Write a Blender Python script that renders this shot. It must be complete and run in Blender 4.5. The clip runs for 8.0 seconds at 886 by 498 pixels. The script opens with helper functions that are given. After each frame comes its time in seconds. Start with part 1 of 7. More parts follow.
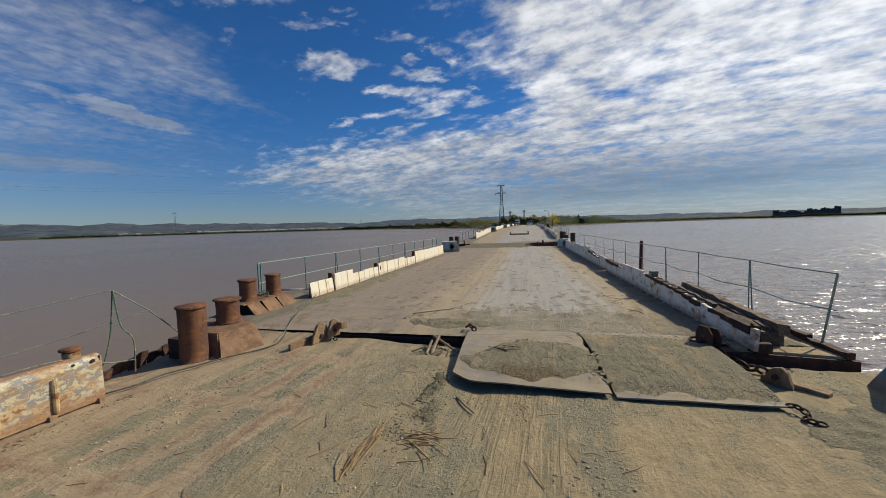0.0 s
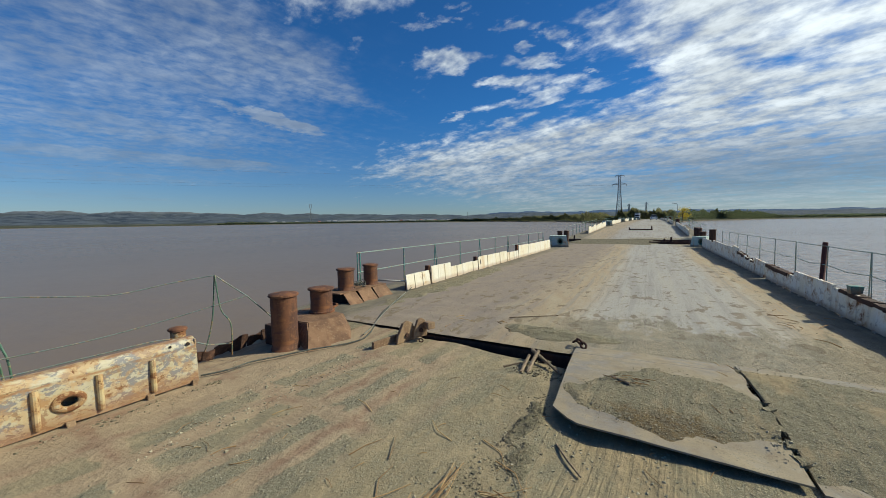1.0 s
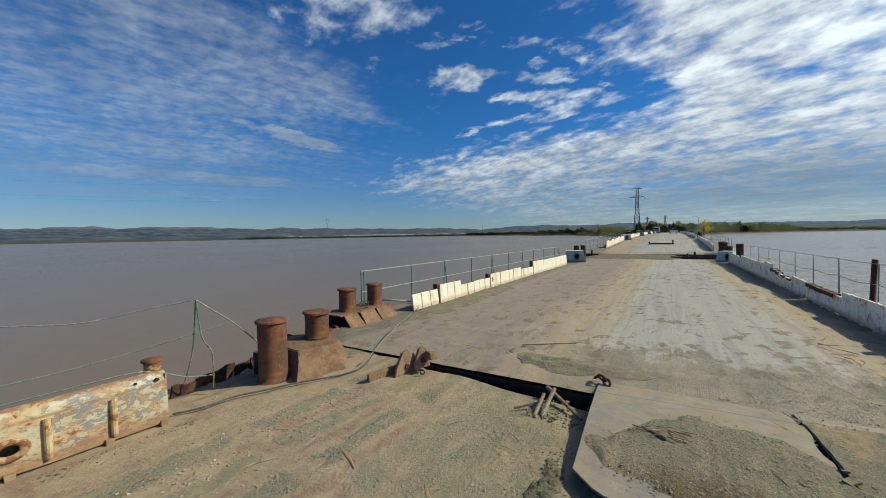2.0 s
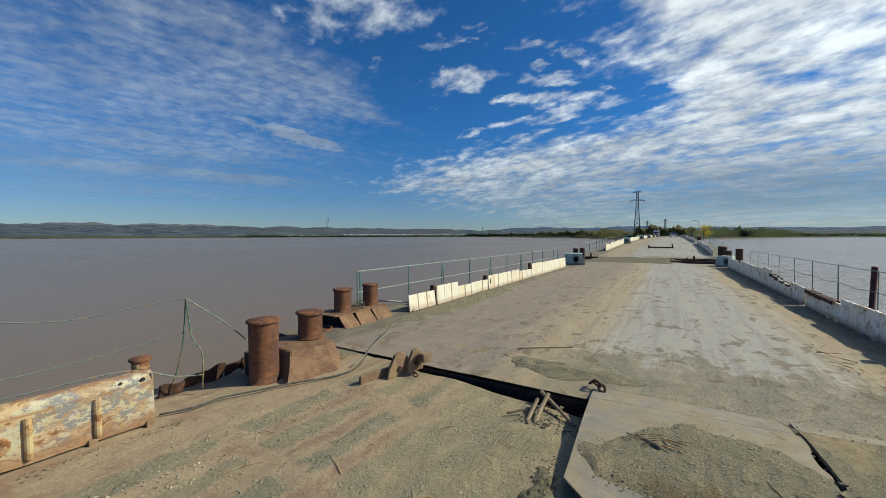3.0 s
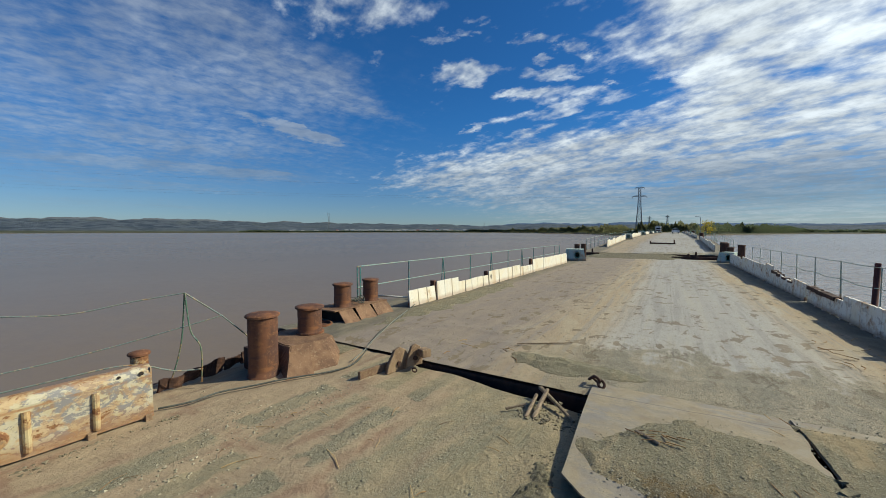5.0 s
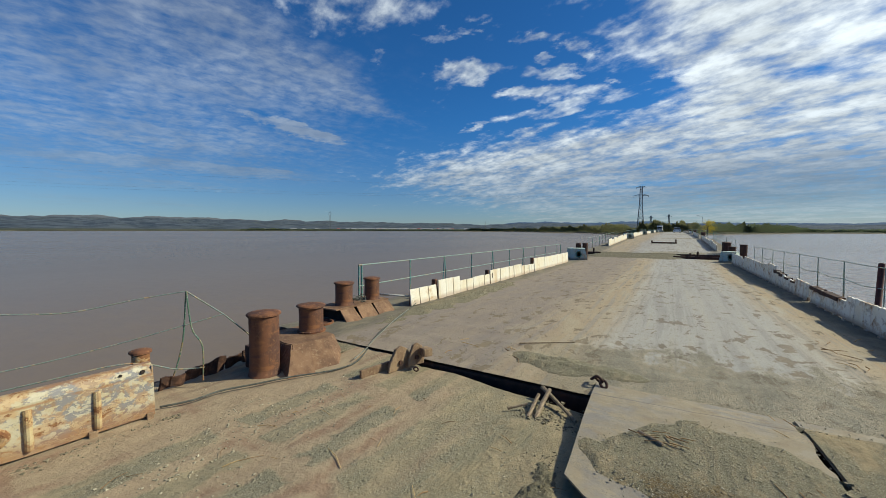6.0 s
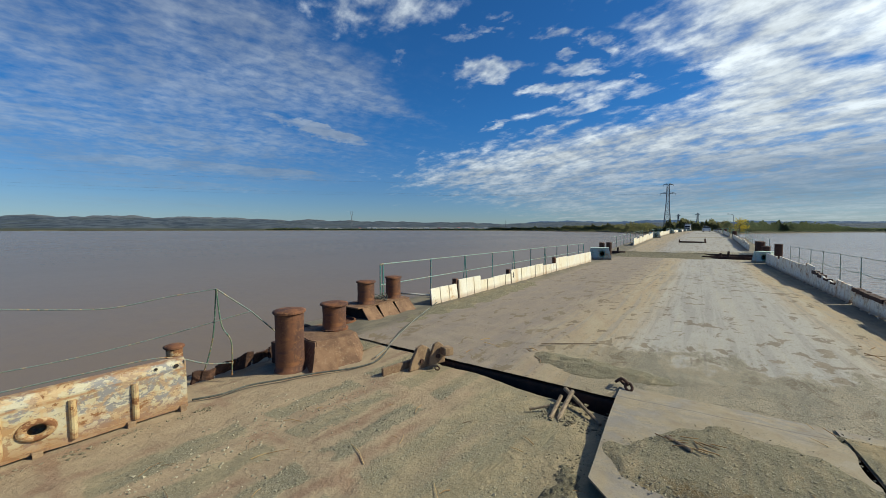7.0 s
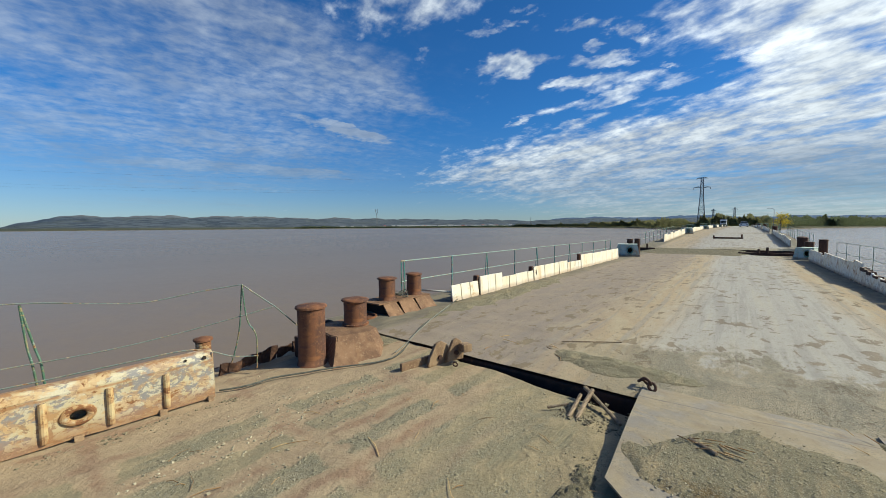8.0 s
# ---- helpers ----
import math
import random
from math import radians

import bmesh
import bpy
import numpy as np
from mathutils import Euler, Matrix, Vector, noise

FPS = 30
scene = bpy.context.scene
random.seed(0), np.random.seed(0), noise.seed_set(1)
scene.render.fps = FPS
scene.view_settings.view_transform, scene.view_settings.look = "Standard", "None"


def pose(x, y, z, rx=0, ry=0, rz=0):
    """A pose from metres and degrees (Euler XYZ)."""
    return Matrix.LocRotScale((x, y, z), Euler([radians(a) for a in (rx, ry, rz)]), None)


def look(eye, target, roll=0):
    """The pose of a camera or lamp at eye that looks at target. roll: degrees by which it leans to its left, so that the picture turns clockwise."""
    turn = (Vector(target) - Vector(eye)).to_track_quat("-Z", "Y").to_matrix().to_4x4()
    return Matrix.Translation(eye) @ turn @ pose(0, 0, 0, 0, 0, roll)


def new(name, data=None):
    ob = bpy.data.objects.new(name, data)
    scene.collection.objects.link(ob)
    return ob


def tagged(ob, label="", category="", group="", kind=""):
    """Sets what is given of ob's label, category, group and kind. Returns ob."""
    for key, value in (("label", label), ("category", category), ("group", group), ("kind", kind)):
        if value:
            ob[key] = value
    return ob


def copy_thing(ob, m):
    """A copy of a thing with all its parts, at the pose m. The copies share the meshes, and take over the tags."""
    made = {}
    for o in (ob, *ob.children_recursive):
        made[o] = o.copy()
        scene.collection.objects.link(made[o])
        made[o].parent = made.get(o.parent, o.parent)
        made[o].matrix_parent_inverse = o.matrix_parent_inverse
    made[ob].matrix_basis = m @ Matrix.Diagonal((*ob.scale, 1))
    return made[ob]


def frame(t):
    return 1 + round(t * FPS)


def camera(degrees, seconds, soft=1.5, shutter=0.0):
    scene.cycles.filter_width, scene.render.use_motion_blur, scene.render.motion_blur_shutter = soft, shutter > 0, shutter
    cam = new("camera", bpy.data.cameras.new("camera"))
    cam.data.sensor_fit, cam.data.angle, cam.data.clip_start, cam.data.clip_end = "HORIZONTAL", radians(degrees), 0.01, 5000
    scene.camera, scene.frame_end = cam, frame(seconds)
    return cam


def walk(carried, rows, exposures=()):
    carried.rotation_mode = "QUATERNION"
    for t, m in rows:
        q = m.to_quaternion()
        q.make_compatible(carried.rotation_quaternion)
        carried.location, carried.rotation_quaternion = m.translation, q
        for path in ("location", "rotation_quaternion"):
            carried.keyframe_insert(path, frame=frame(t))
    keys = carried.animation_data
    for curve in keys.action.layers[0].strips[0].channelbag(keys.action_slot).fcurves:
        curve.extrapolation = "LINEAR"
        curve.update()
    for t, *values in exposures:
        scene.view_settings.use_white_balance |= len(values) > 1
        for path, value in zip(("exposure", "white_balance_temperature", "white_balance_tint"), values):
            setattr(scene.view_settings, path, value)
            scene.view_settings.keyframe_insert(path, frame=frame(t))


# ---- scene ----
cam = camera(99.9, 8.0, soft=0.5)
PATH = [
    (0, (1.33, -0.121, 1.716), (0.754, 1.79, 1.594), -1.7),
    (0.2, (1.266, 0.071, 1.721), (0.593, 1.952, 1.612), -1.8),
    (0.5, (1.205, 0.274, 1.715), (0.457, 2.125, 1.597), -1.8),
    (0.8, (1.138, 0.519, 1.692), (0.201, 2.284, 1.611), -1.1),
    (1, (1.13, 0.681, 1.698), (0.046, 2.354, 1.548), -0.8),
    (1.2, (1.080, 0.832, 1.732), (-0.072, 2.459, 1.568), -0.7),
    (1.5, (1.043, 1.011, 1.716), (-0.086, 2.657, 1.591), -0.8),
    (1.8, (0.964, 1.138, 1.738), (-0.132, 2.807, 1.641), -0.5),
    (2, (0.977, 1.183, 1.753), (-0.175, 2.816, 1.679), -1.0),
    (3.5, (0.991, 1.277, 1.757), (-0.16, 2.911, 1.686), 0.1),
    (4, (0.992, 1.289, 1.755), (-0.174, 2.912, 1.67), -0.0),
    (4.5, (0.997, 1.296, 1.751), (-0.162, 2.924, 1.661), -0.1),
    (6, (0.975, 1.309, 1.752), (-0.186, 2.935, 1.651), 0.1),
    (6.5, (0.963, 1.305, 1.754), (-0.217, 2.917, 1.657), 0.5),
    (7, (0.969, 1.297, 1.754), (-0.278, 2.857, 1.649), 0.0),
    (7.3, (0.997, 1.331, 1.748), (-0.302, 2.848, 1.636), -0.1),
    (7.5, (0.982, 1.32, 1.748), (-0.318, 2.834, 1.617), -0.0),
    (8, (1.027, 1.35, 1.742), (-0.318, 2.826, 1.623), -0.4),
]
walk(cam, [(t, look(eye, target, roll)) for t, eye, target, roll in PATH], exposures=((0.0, -0.10, 6600, 10), (0.5, -0.10, 6300, 3), (0.9, 0.0, 6300, 3), (1.3, 0.12, 6300, 3), (1.8, 0.04, 6300, 3), (4.5, 0.05, 6300, 3), (7.0, 0.08, 6300, 3), (7.4, 0.10, 6300, 3), (8.0, 0.30, 6350, 3)))

# ---------- light ----------
SUN_AZ, SUN_EL = 52.0, 36.0   # degrees clockwise from +y, and above the horizon


def build_world():
    w = bpy.data.worlds.new("sky")
    scene.world = w
    w.use_nodes = True
    nt = w.node_tree
    nt.nodes.clear()
    N, L = nt.nodes.new, nt.links.new

    def math_(op, a, b=None, c=None, clamp=False):
        n = N("ShaderNodeMath")
        n.operation, n.use_clamp = op, clamp
        for i, v in enumerate((a, b, c)):
            if v is None:
                continue
            if isinstance(v, (int, float)):
                n.inputs[i].default_value = v
            else:
                L(v, n.inputs[i])
        return n.outputs[0]

    def smooth(v, lo, hi):
        n = N("ShaderNodeMapRange")
        n.interpolation_type = "SMOOTHSTEP"
        n.inputs["From Min"].default_value, n.inputs["From Max"].default_value = lo, hi
        L(v, n.inputs["Value"])
        return n.outputs[0]

    def noise_(vec, scale, detail, rough, sx=1.0, sy=1.0, rot=0.0, off=(0, 0, 0), dist=0.0):
        m = N("ShaderNodeMapping")
        m.vector_type = "TEXTURE"
        m.inputs["Scale"].default_value = (1 / sx, 1 / sy, 1)
        m.inputs["Rotation"].default_value = (0, 0, radians(rot))
        m.inputs["Location"].default_value = off
        L(vec, m.inputs["Vector"])
        n = N("ShaderNodeTexNoise")
        n.inputs["Scale"].default_value, n.inputs["Detail"].default_value = scale, detail
        n.inputs["Roughness"].default_value, n.inputs["Distortion"].default_value = rough, dist
        L(m.outputs[0], n.inputs["Vector"])
        return n.outputs["Fac"]

    sky = N("ShaderNodeTexSky")
    sky.sky_type, sky.sun_disc = "NISHITA", False
    sky.sun_elevation, sky.sun_rotation = radians(SUN_EL), radians(SUN_AZ)
    sky.altitude, sky.air_density, sky.dust_density, sky.ozone_density = 200, 1.0, 0.1, 2.0
    deep = N("ShaderNodeMix")
    deep.data_type, deep.blend_type = "RGBA", "MULTIPLY"
    deep.inputs["Factor"].default_value = 1.0
    L(sky.outputs[0], deep.inputs["A"])
    tc = N("ShaderNodeTexCoord")
    sep = N("ShaderNodeSeparateXYZ")
    L(tc.outputs["Generated"], sep.inputs[0])
    haze = N("ShaderNodeMix")
    haze.data_type = "RGBA"
    haze.inputs["A"].default_value, haze.inputs["B"].default_value = (0.49, 0.64, 0.93, 1), (0.26, 0.71, 1.22, 1)
    L(smooth(sep.outputs[2], 0.0, 0.30), haze.inputs["Factor"])
    L(haze.outputs["Result"], deep.inputs["B"])

    # cloud layer: the sky's direction laid on a flat sheet overhead
    z = math_("ADD", math_("MAXIMUM", sep.outputs[2], 0.0), 0.10)
    u = math_("DIVIDE", sep.outputs[0], z)
    v = math_("DIVIDE", sep.outputs[1], z)
    flat = N("ShaderNodeCombineXYZ")
    L(u, flat.inputs[0]), L(v, flat.inputs[1])
    P = flat.outputs[0]
    z2 = math_("ADD", math_("MAXIMUM", sep.outputs[2], 0.0), 0.20)
    flat2 = N("ShaderNodeCombineXYZ")
    L(math_("DIVIDE", sep.outputs[0], z2), flat2.inputs[0]), L(math_("DIVIDE", sep.outputs[1], z2), flat2.inputs[1])
    P2 = flat2.outputs[0]

    # ragged outlines: the sheet's own plane, pushed about a little
    def vmath(op, p, q):
        n = N("ShaderNodeVectorMath")
        n.operation = op
        for i, k in enumerate((p, q)):
            if isinstance(k, tuple):
                n.inputs[i].default_value = k
            else:
                L(k, n.inputs[i])
        return n.outputs["Value" if op == "LENGTH" else "Vector"]

    push = N("ShaderNodeTexNoise")
    push.inputs["Scale"].default_value, push.inputs["Detail"].default_value, push.inputs["Roughness"].default_value = 4.5, 6, 0.62
    L(P, push.inputs["Vector"])
    Q = vmath("ADD", P, vmath("MULTIPLY", vmath("SUBTRACT", push.outputs["Color"], (0.5, 0.5, 0.5)), (0.42, 0.42, 0)))
    sq = N("ShaderNodeSeparateXYZ")
    L(Q, sq.inputs[0])
    qu, qv = sq.outputs[0], sq.outputs[1]

    def patch(cu, cv, ru, rv, turn=0.0, w=1.0):
        m = N("ShaderNodeMapping")
        m.vector_type = "TEXTURE"
        m.inputs["Location"].default_value = (cu, cv, 0)
        m.inputs["Rotation"].default_value = (0, 0, radians(turn))
        m.inputs["Scale"].default_value = (ru, rv, 1)
        L(Q, m.inputs["Vector"])
        return math_("MULTIPLY", smooth(vmath("LENGTH", m.outputs[0], (0, 0, 0)), 1.75, 0.35), w)

    def union(*items):
        r = items[0]
        for k in items[1:]:
            r = math_("MAXIMUM", r, k)
        return r

    # broken sheet of small rounded clouds: an arm overhead and an arm along the horizon
    # unseen cloud overhead and behind is thinned to lower the fill light
    arm_a = math_("MULTIPLY", math_("MULTIPLY", smooth(qu, -0.66, 0.10), smooth(qv, -0.45, 0.75)), 0.50)
    arm_b = math_("MULTIPLY", math_("MULTIPLY", smooth(math_("ADD", qv, math_("MULTIPLY", qu, 0.10)), 2.05, 3.05), smooth(qu, -4.2, -2.0)), 0.45)
    hole = patch(0.50, 2.50, 0.34, 0.10, 35, 0.13)
    hole = math_("ADD", hole, patch(-0.28, 2.26, 0.10, 0.16, 20, 0.24))
    hole = math_("ADD", hole, patch(0.20, 2.92, 0.30, 0.07, -8, 0.15))
    hole = math_("ADD", hole, patch(0.30, 3.60, 0.70, 0.10, -14, 0.13))
    hole = math_("ADD", hole, patch(-0.55, 2.62, 0.45, 0.08, -20, 0.12))
    hole = math_("ADD", hole, patch(-0.55, 4.75, 0.70, 0.14, 4, 0.16))
    sheet = math_("SUBTRACT", union(arm_a, arm_b), hole)
    puffs = union(patch(-0.62, 1.52, 0.12, 0.05, 20, 0.95), patch(-0.49, 1.70, 0.06, 0.10, 0, 0.95), patch(-1.00, 1.64, 0.24, 0.09, 32), patch(-0.66, 1.89, 0.18, 0.06, 30),
                  patch(-0.42, 2.06, 0.09, 0.04, 25, 0.9), patch(-0.84, 2.00, 0.20, 0.07, 20), patch(-0.60, 2.14, 0.30, 0.08, 15, 0.9), patch(-0.72, 2.30, 0.42, 0.10, 0), patch(-1.36, 2.31, 0.16, 0.05, 6, 0.9),
                  patch(-1.05, 2.56, 0.26, 0.07, -6, 0.9), patch(-1.10, 2.80, 0.40, 0.09, -16), patch(-1.06, 1.00, 0.26, 0.15, 30, 0.86), patch(-0.97, 1.31, 0.07, 0.05, 0, 0.85),
                  patch(-1.28, 1.25, 0.08, 0.06, 0, 0.8), patch(-0.64, 1.74, 0.05, 0.04, 0, 0.85), patch(-0.80, 1.30, 0.08, 0.03, 20, 0.75))
    cells = noise_(P2, 9.5, 6, 0.54, sx=0.85, sy=1.1, rot=-16, dist=0.12)
    crumbs = noise_(P2, 26.0, 4, 0.55, sx=0.9, sy=1.1, rot=-16, off=(2.3, 4.1, 0))
    broad = noise_(P, 2.6, 4, 0.55, sx=0.7, sy=1.2, rot=-16, off=(3.1, 1.7, 0), dist=0.25)
    rows = noise_(P, 4.2, 4, 0.52, sx=0.50, sy=1.4, rot=-16, off=(8.1, 2.2, 0), dist=0.25)
    dens = math_("ADD", math_("ADD", math_("MULTIPLY", cells, 0.74), math_("MULTIPLY", broad, 0.36)), math_("ADD", math_("MULTIPLY", rows, 0.40), math_("MULTIPLY", crumbs, 0.18)))
    bias = union(sheet, math_("MULTIPLY", puffs, 0.33))
    a = smooth(math_("ADD", dens, bias), 0.95, 1.42)

    # wedge of thin blotchy cloud, a streak beside it and faint bands behind
    back = math_("MAXIMUM", math_("SUBTRACT", 2.26, qv), 0.0)
    half = math_("MINIMUM", math_("MULTIPLY", back, 0.47), 0.70)
    mid = math_("SUBTRACT", -1.66, math_("MULTIPLY", back, 0.15))
    wedge = math_("MULTIPLY", smooth(math_("SUBTRACT", half, math_("ABSOLUTE", math_("SUBTRACT", qu, mid))), -0.12, 0.30), 0.80)
    streaks = union(wedge, patch(-2.38, 1.56, 0.10, 0.40, 2, 1.5), patch(-2.95, 0.9, 0.32, 1.0, -6, 0.62), patch(-3.35, 0.9, 0.22, 0.8, -18, 0.95), patch(-3.98, 1.3, 0.30, 1.25, -17, 1.15), patch(-3.6, 2.0, 0.10, 0.35, -12, 1.1),
                    patch(-4.9, 1.3, 0.35, 1.5, -17, 0.80), patch(-3.6, 0.1, 0.9, 0.6, 0, 0.8), patch(-6.2, 1.4, 0.6, 1.8, -14, 0.62), patch(-3.4, 0.8, 1.7, 1.8, -12, 0.78))
    veil = noise_(P, 2.2, 5, 0.58, sx=1.15, sy=0.75, rot=0, off=(1.2, 0.4, 0), dist=0.4)
    fine = noise_(P, 13.0, 5, 0.58, sx=1.0, sy=0.85, rot=-20, dist=0.2)
    lanes = noise_(P, 3.2, 5, 0.58, sx=1.6, sy=0.26, rot=-14, off=(4.4, 6.1, 0), dist=0.2)
    dens_b = math_("ADD", math_("ADD", math_("MULTIPLY", veil, 0.42), math_("MULTIPLY", fine, 0.52)), math_("MULTIPLY", lanes, 0.46))
    b = math_("MULTIPLY", smooth(math_("ADD", dens_b, math_("MULTIPLY", math_("SUBTRACT", streaks, 0.7), 0.34)), 0.50, 0.92), math_("MULTIPLY", smooth(streaks, 0.0, 1.1), 0.54))
    threads = smooth(math_("ADD", math_("MULTIPLY", fine, 0.45), math_("MULTIPLY", lanes, 0.55)), 0.34, 0.58)
    bands = union(patch(-3.95, 1.30, 0.20, 1.10, -18, 0.50), patch(-3.40, 0.75, 0.13, 0.65, -18, 0.40), patch(-3.62, 1.95, 0.08, 0.40, -14, 0.52))
    b = union(b, math_("MULTIPLY", bands, threads))
    both = union(a, b)
    # the sheet thins to haze low down
    low = smooth(sep.outputs[2], 0.02, 0.22)
    cover = math_("MULTIPLY", both, math_("ADD", math_("MULTIPLY", low, 0.46), 0.48))
    lit = math_("ADD", math_("MULTIPLY", smooth(math_("ADD", math_("MULTIPLY", cells, 0.62), math_("MULTIPLY", crumbs, 0.38)), 0.36, 0.66), 3.2), 8.0)
    grey = smooth(noise_(P, 0.8, 4, 0.55, sx=0.5, sy=1.3, rot=-16, off=(2, 9, 0)), 0.42, 0.70)
    thin = math_("DIVIDE", b, math_("ADD", math_("ADD", a, b), 0.02))
    lit = math_("ADD", math_("MULTIPLY", lit, math_("SUBTRACT", 1.0, thin)), math_("MULTIPLY", math_("ADD", math_("MULTIPLY", fine, 3.4), 4.9), thin))
    lit = math_("MULTIPLY", lit, math_("SUBTRACT", 1.06, math_("MULTIPLY", grey, 0.24)))
    # thicker, greyer bank low down beyond the bridge
    lit = math_("MULTIPLY", lit, math_("SUBTRACT", 1.0, patch(1.2, 5.3, 2.0, 1.2, -10, 0.40)))
    lit = math_("MULTIPLY", lit, math_("ADD", 0.84, math_("MULTIPLY", smooth(broad, 0.36, 0.62), 0.30)))
    lit = math_("MULTIPLY", lit, math_("ADD", math_("MULTIPLY", smooth(sep.outputs[2], 0.03, 0.28), 0.46), 0.54))
    # cloud is brighter towards the sun
    aim = N("ShaderNodeVectorMath")
    aim.operation = "DOT_PRODUCT"
    L(tc.outputs["Generated"], aim.inputs[0])
    aim.inputs[1].default_value = (math.sin(radians(SUN_AZ)) * math.cos(radians(SUN_EL)), math.cos(radians(SUN_AZ)) * math.cos(radians(SUN_EL)), math.sin(radians(SUN_EL)))
    lit = math_("MULTIPLY", lit, math_("ADD", 0.98, math_("MULTIPLY", smooth(aim.outputs["Value"], 0.62, 0.98), 0.22)))
    col = N("ShaderNodeCombineXYZ")
    L(math_("MULTIPLY", lit, 0.96), col.inputs[0]), L(lit, col.inputs[1]), L(math_("MULTIPLY", lit, 1.05), col.inputs[2])
    mix = N("ShaderNodeMix")
    mix.data_type = "RGBA"
    L(cover, mix.inputs["Factor"]), L(deep.outputs["Result"], mix.inputs["A"]), L(col.outputs[0], mix.inputs["B"])
    bg = N("ShaderNodeBackground")
    bg.inputs["Strength"].default_value = 0.075
    L(mix.outputs["Result"], bg.inputs["Color"])
    out = N("ShaderNodeOutputWorld")
    L(bg.outputs[0], out.inputs["Surface"])


build_world()
sun_data = bpy.data.lights.new("sun", "SUN")
sun_data.energy, sun_data.angle, sun_data.color = 4.9, radians(0.6), (1.0, 0.922, 0.725)
sun = new("sun", sun_data)
_d = Vector((math.sin(radians(SUN_AZ)) * math.cos(radians(SUN_EL)), math.cos(radians(SUN_AZ)) * math.cos(radians(SUN_EL)), math.sin(radians(SUN_EL))))
sun.matrix_world = look(_d * 50, (0, 0, 0))


# ---------- materials ----------
class Nodes:
    """A node material under construction, in metres of the object's own space."""

    def __init__(self, name):
        self.mat = bpy.data.materials.new(name)
        self.mat.use_nodes = True
        self.nt = self.mat.node_tree
        self.bsdf = self.nt.nodes["Principled BSDF"]
        tc = self.nt.nodes.new("ShaderNodeTexCoord")
        self.P = tc.outputs["Object"]

    def link(self, a, b):
        self.nt.links.new(a, b)

    def noise(self, scale, detail=4, rough=0.55, stretch=(1, 1, 1), off=(0, 0, 0), dist=0.0, rot=0.0):
        m = self.nt.nodes.new("ShaderNodeMapping")
        m.inputs["Scale"].default_value = stretch
        m.inputs["Location"].default_value = off
        m.inputs["Rotation"].default_value = (0, 0, radians(rot))
        self.link(self.P, m.inputs["Vector"])
        n = self.nt.nodes.new("ShaderNodeTexNoise")
        n.inputs["Scale"].default_value, n.inputs["Detail"].default_value = scale, detail
        n.inputs["Roughness"].default_value, n.inputs["Distortion"].default_value = rough, dist
        self.link(m.outputs[0], n.inputs["Vector"])
        return n.outputs["Fac"]

    def cells(self, scale, stretch=(1, 1, 1)):
        """Stone-like cells: distance to the middle, and a chance value for each."""
        m = self.nt.nodes.new("ShaderNodeMapping")
        m.inputs["Scale"].default_value = stretch
        self.link(self.P, m.inputs["Vector"])
        v = self.nt.nodes.new("ShaderNodeTexVoronoi")
        v.inputs["Scale"].default_value = scale
        self.link(m.outputs[0], v.inputs["Vector"])
        s = self.nt.nodes.new("ShaderNodeSeparateColor")
        self.link(v.outputs["Color"], s.inputs[0])
        return v.outputs["Distance"], s.outputs[0], s.outputs[1]

    def axis(self, i):
        s = self.nt.nodes.new("ShaderNodeSeparateXYZ")
        self.link(self.P, s.inputs[0])
        return s.outputs[i]

    def step(self, v, lo, hi, to=(0.0, 1.0)):
        n = self.nt.nodes.new("ShaderNodeMapRange")
        n.interpolation_type = "SMOOTHSTEP"
        for k, val in zip(("From Min", "From Max", "To Min", "To Max"), (lo, hi, *to)):
            n.inputs[k].default_value = val
        self.link(v, n.inputs["Value"])
        return n.outputs[0]

    def math(self, op, a, b=0.0):
        n = self.nt.nodes.new("ShaderNodeMath")
        n.operation = op
        for i, v in enumerate((a, b)):
            if isinstance(v, (int, float)):
                n.inputs[i].default_value = v
            else:
                self.link(v, n.inputs[i])
        return n.outputs[0]

    def mix(self, f, a, b):
        n = self.nt.nodes.new("ShaderNodeMix")
        n.data_type = "RGBA"
        for key, v in (("Factor", f), ("A", a), ("B", b)):
            if isinstance(v, (int, float)):
                n.inputs[key].default_value = v
            elif isinstance(v, tuple):
                n.inputs[key].default_value = (*v, 1)
            else:
                self.link(v, n.inputs[key])
        return n.outputs["Result"]

    def random(self):
        return self.nt.nodes.new("ShaderNodeObjectInfo").outputs["Random"]

    def island(self):
        return self.nt.nodes.new("ShaderNodeNewGeometry").outputs["Random Per Island"]

    def bump(self, height, strength=0.4, distance=0.02):
        n = self.nt.nodes.new("ShaderNodeBump")
        n.inputs["Strength"].default_value, n.inputs["Distance"].default_value = strength, distance
        self.link(height, n.inputs["Height"])
        self.link(n.outputs[0], self.bsdf.inputs["Normal"])

    def done(self, color, rough=0.8, metal=0.0, spec=0.3):
        for key, v in (("Base Color", color), ("Roughness", rough), ("Metallic", metal), ("Specular IOR Level", spec)):
            s = self.bsdf.inputs[key]
            if isinstance(v, tuple):
                s.default_value = (*v, 1)
            elif isinstance(v, (int, float)):
                s.default_value = v
            else:
                self.link(v, s)
        return self.mat


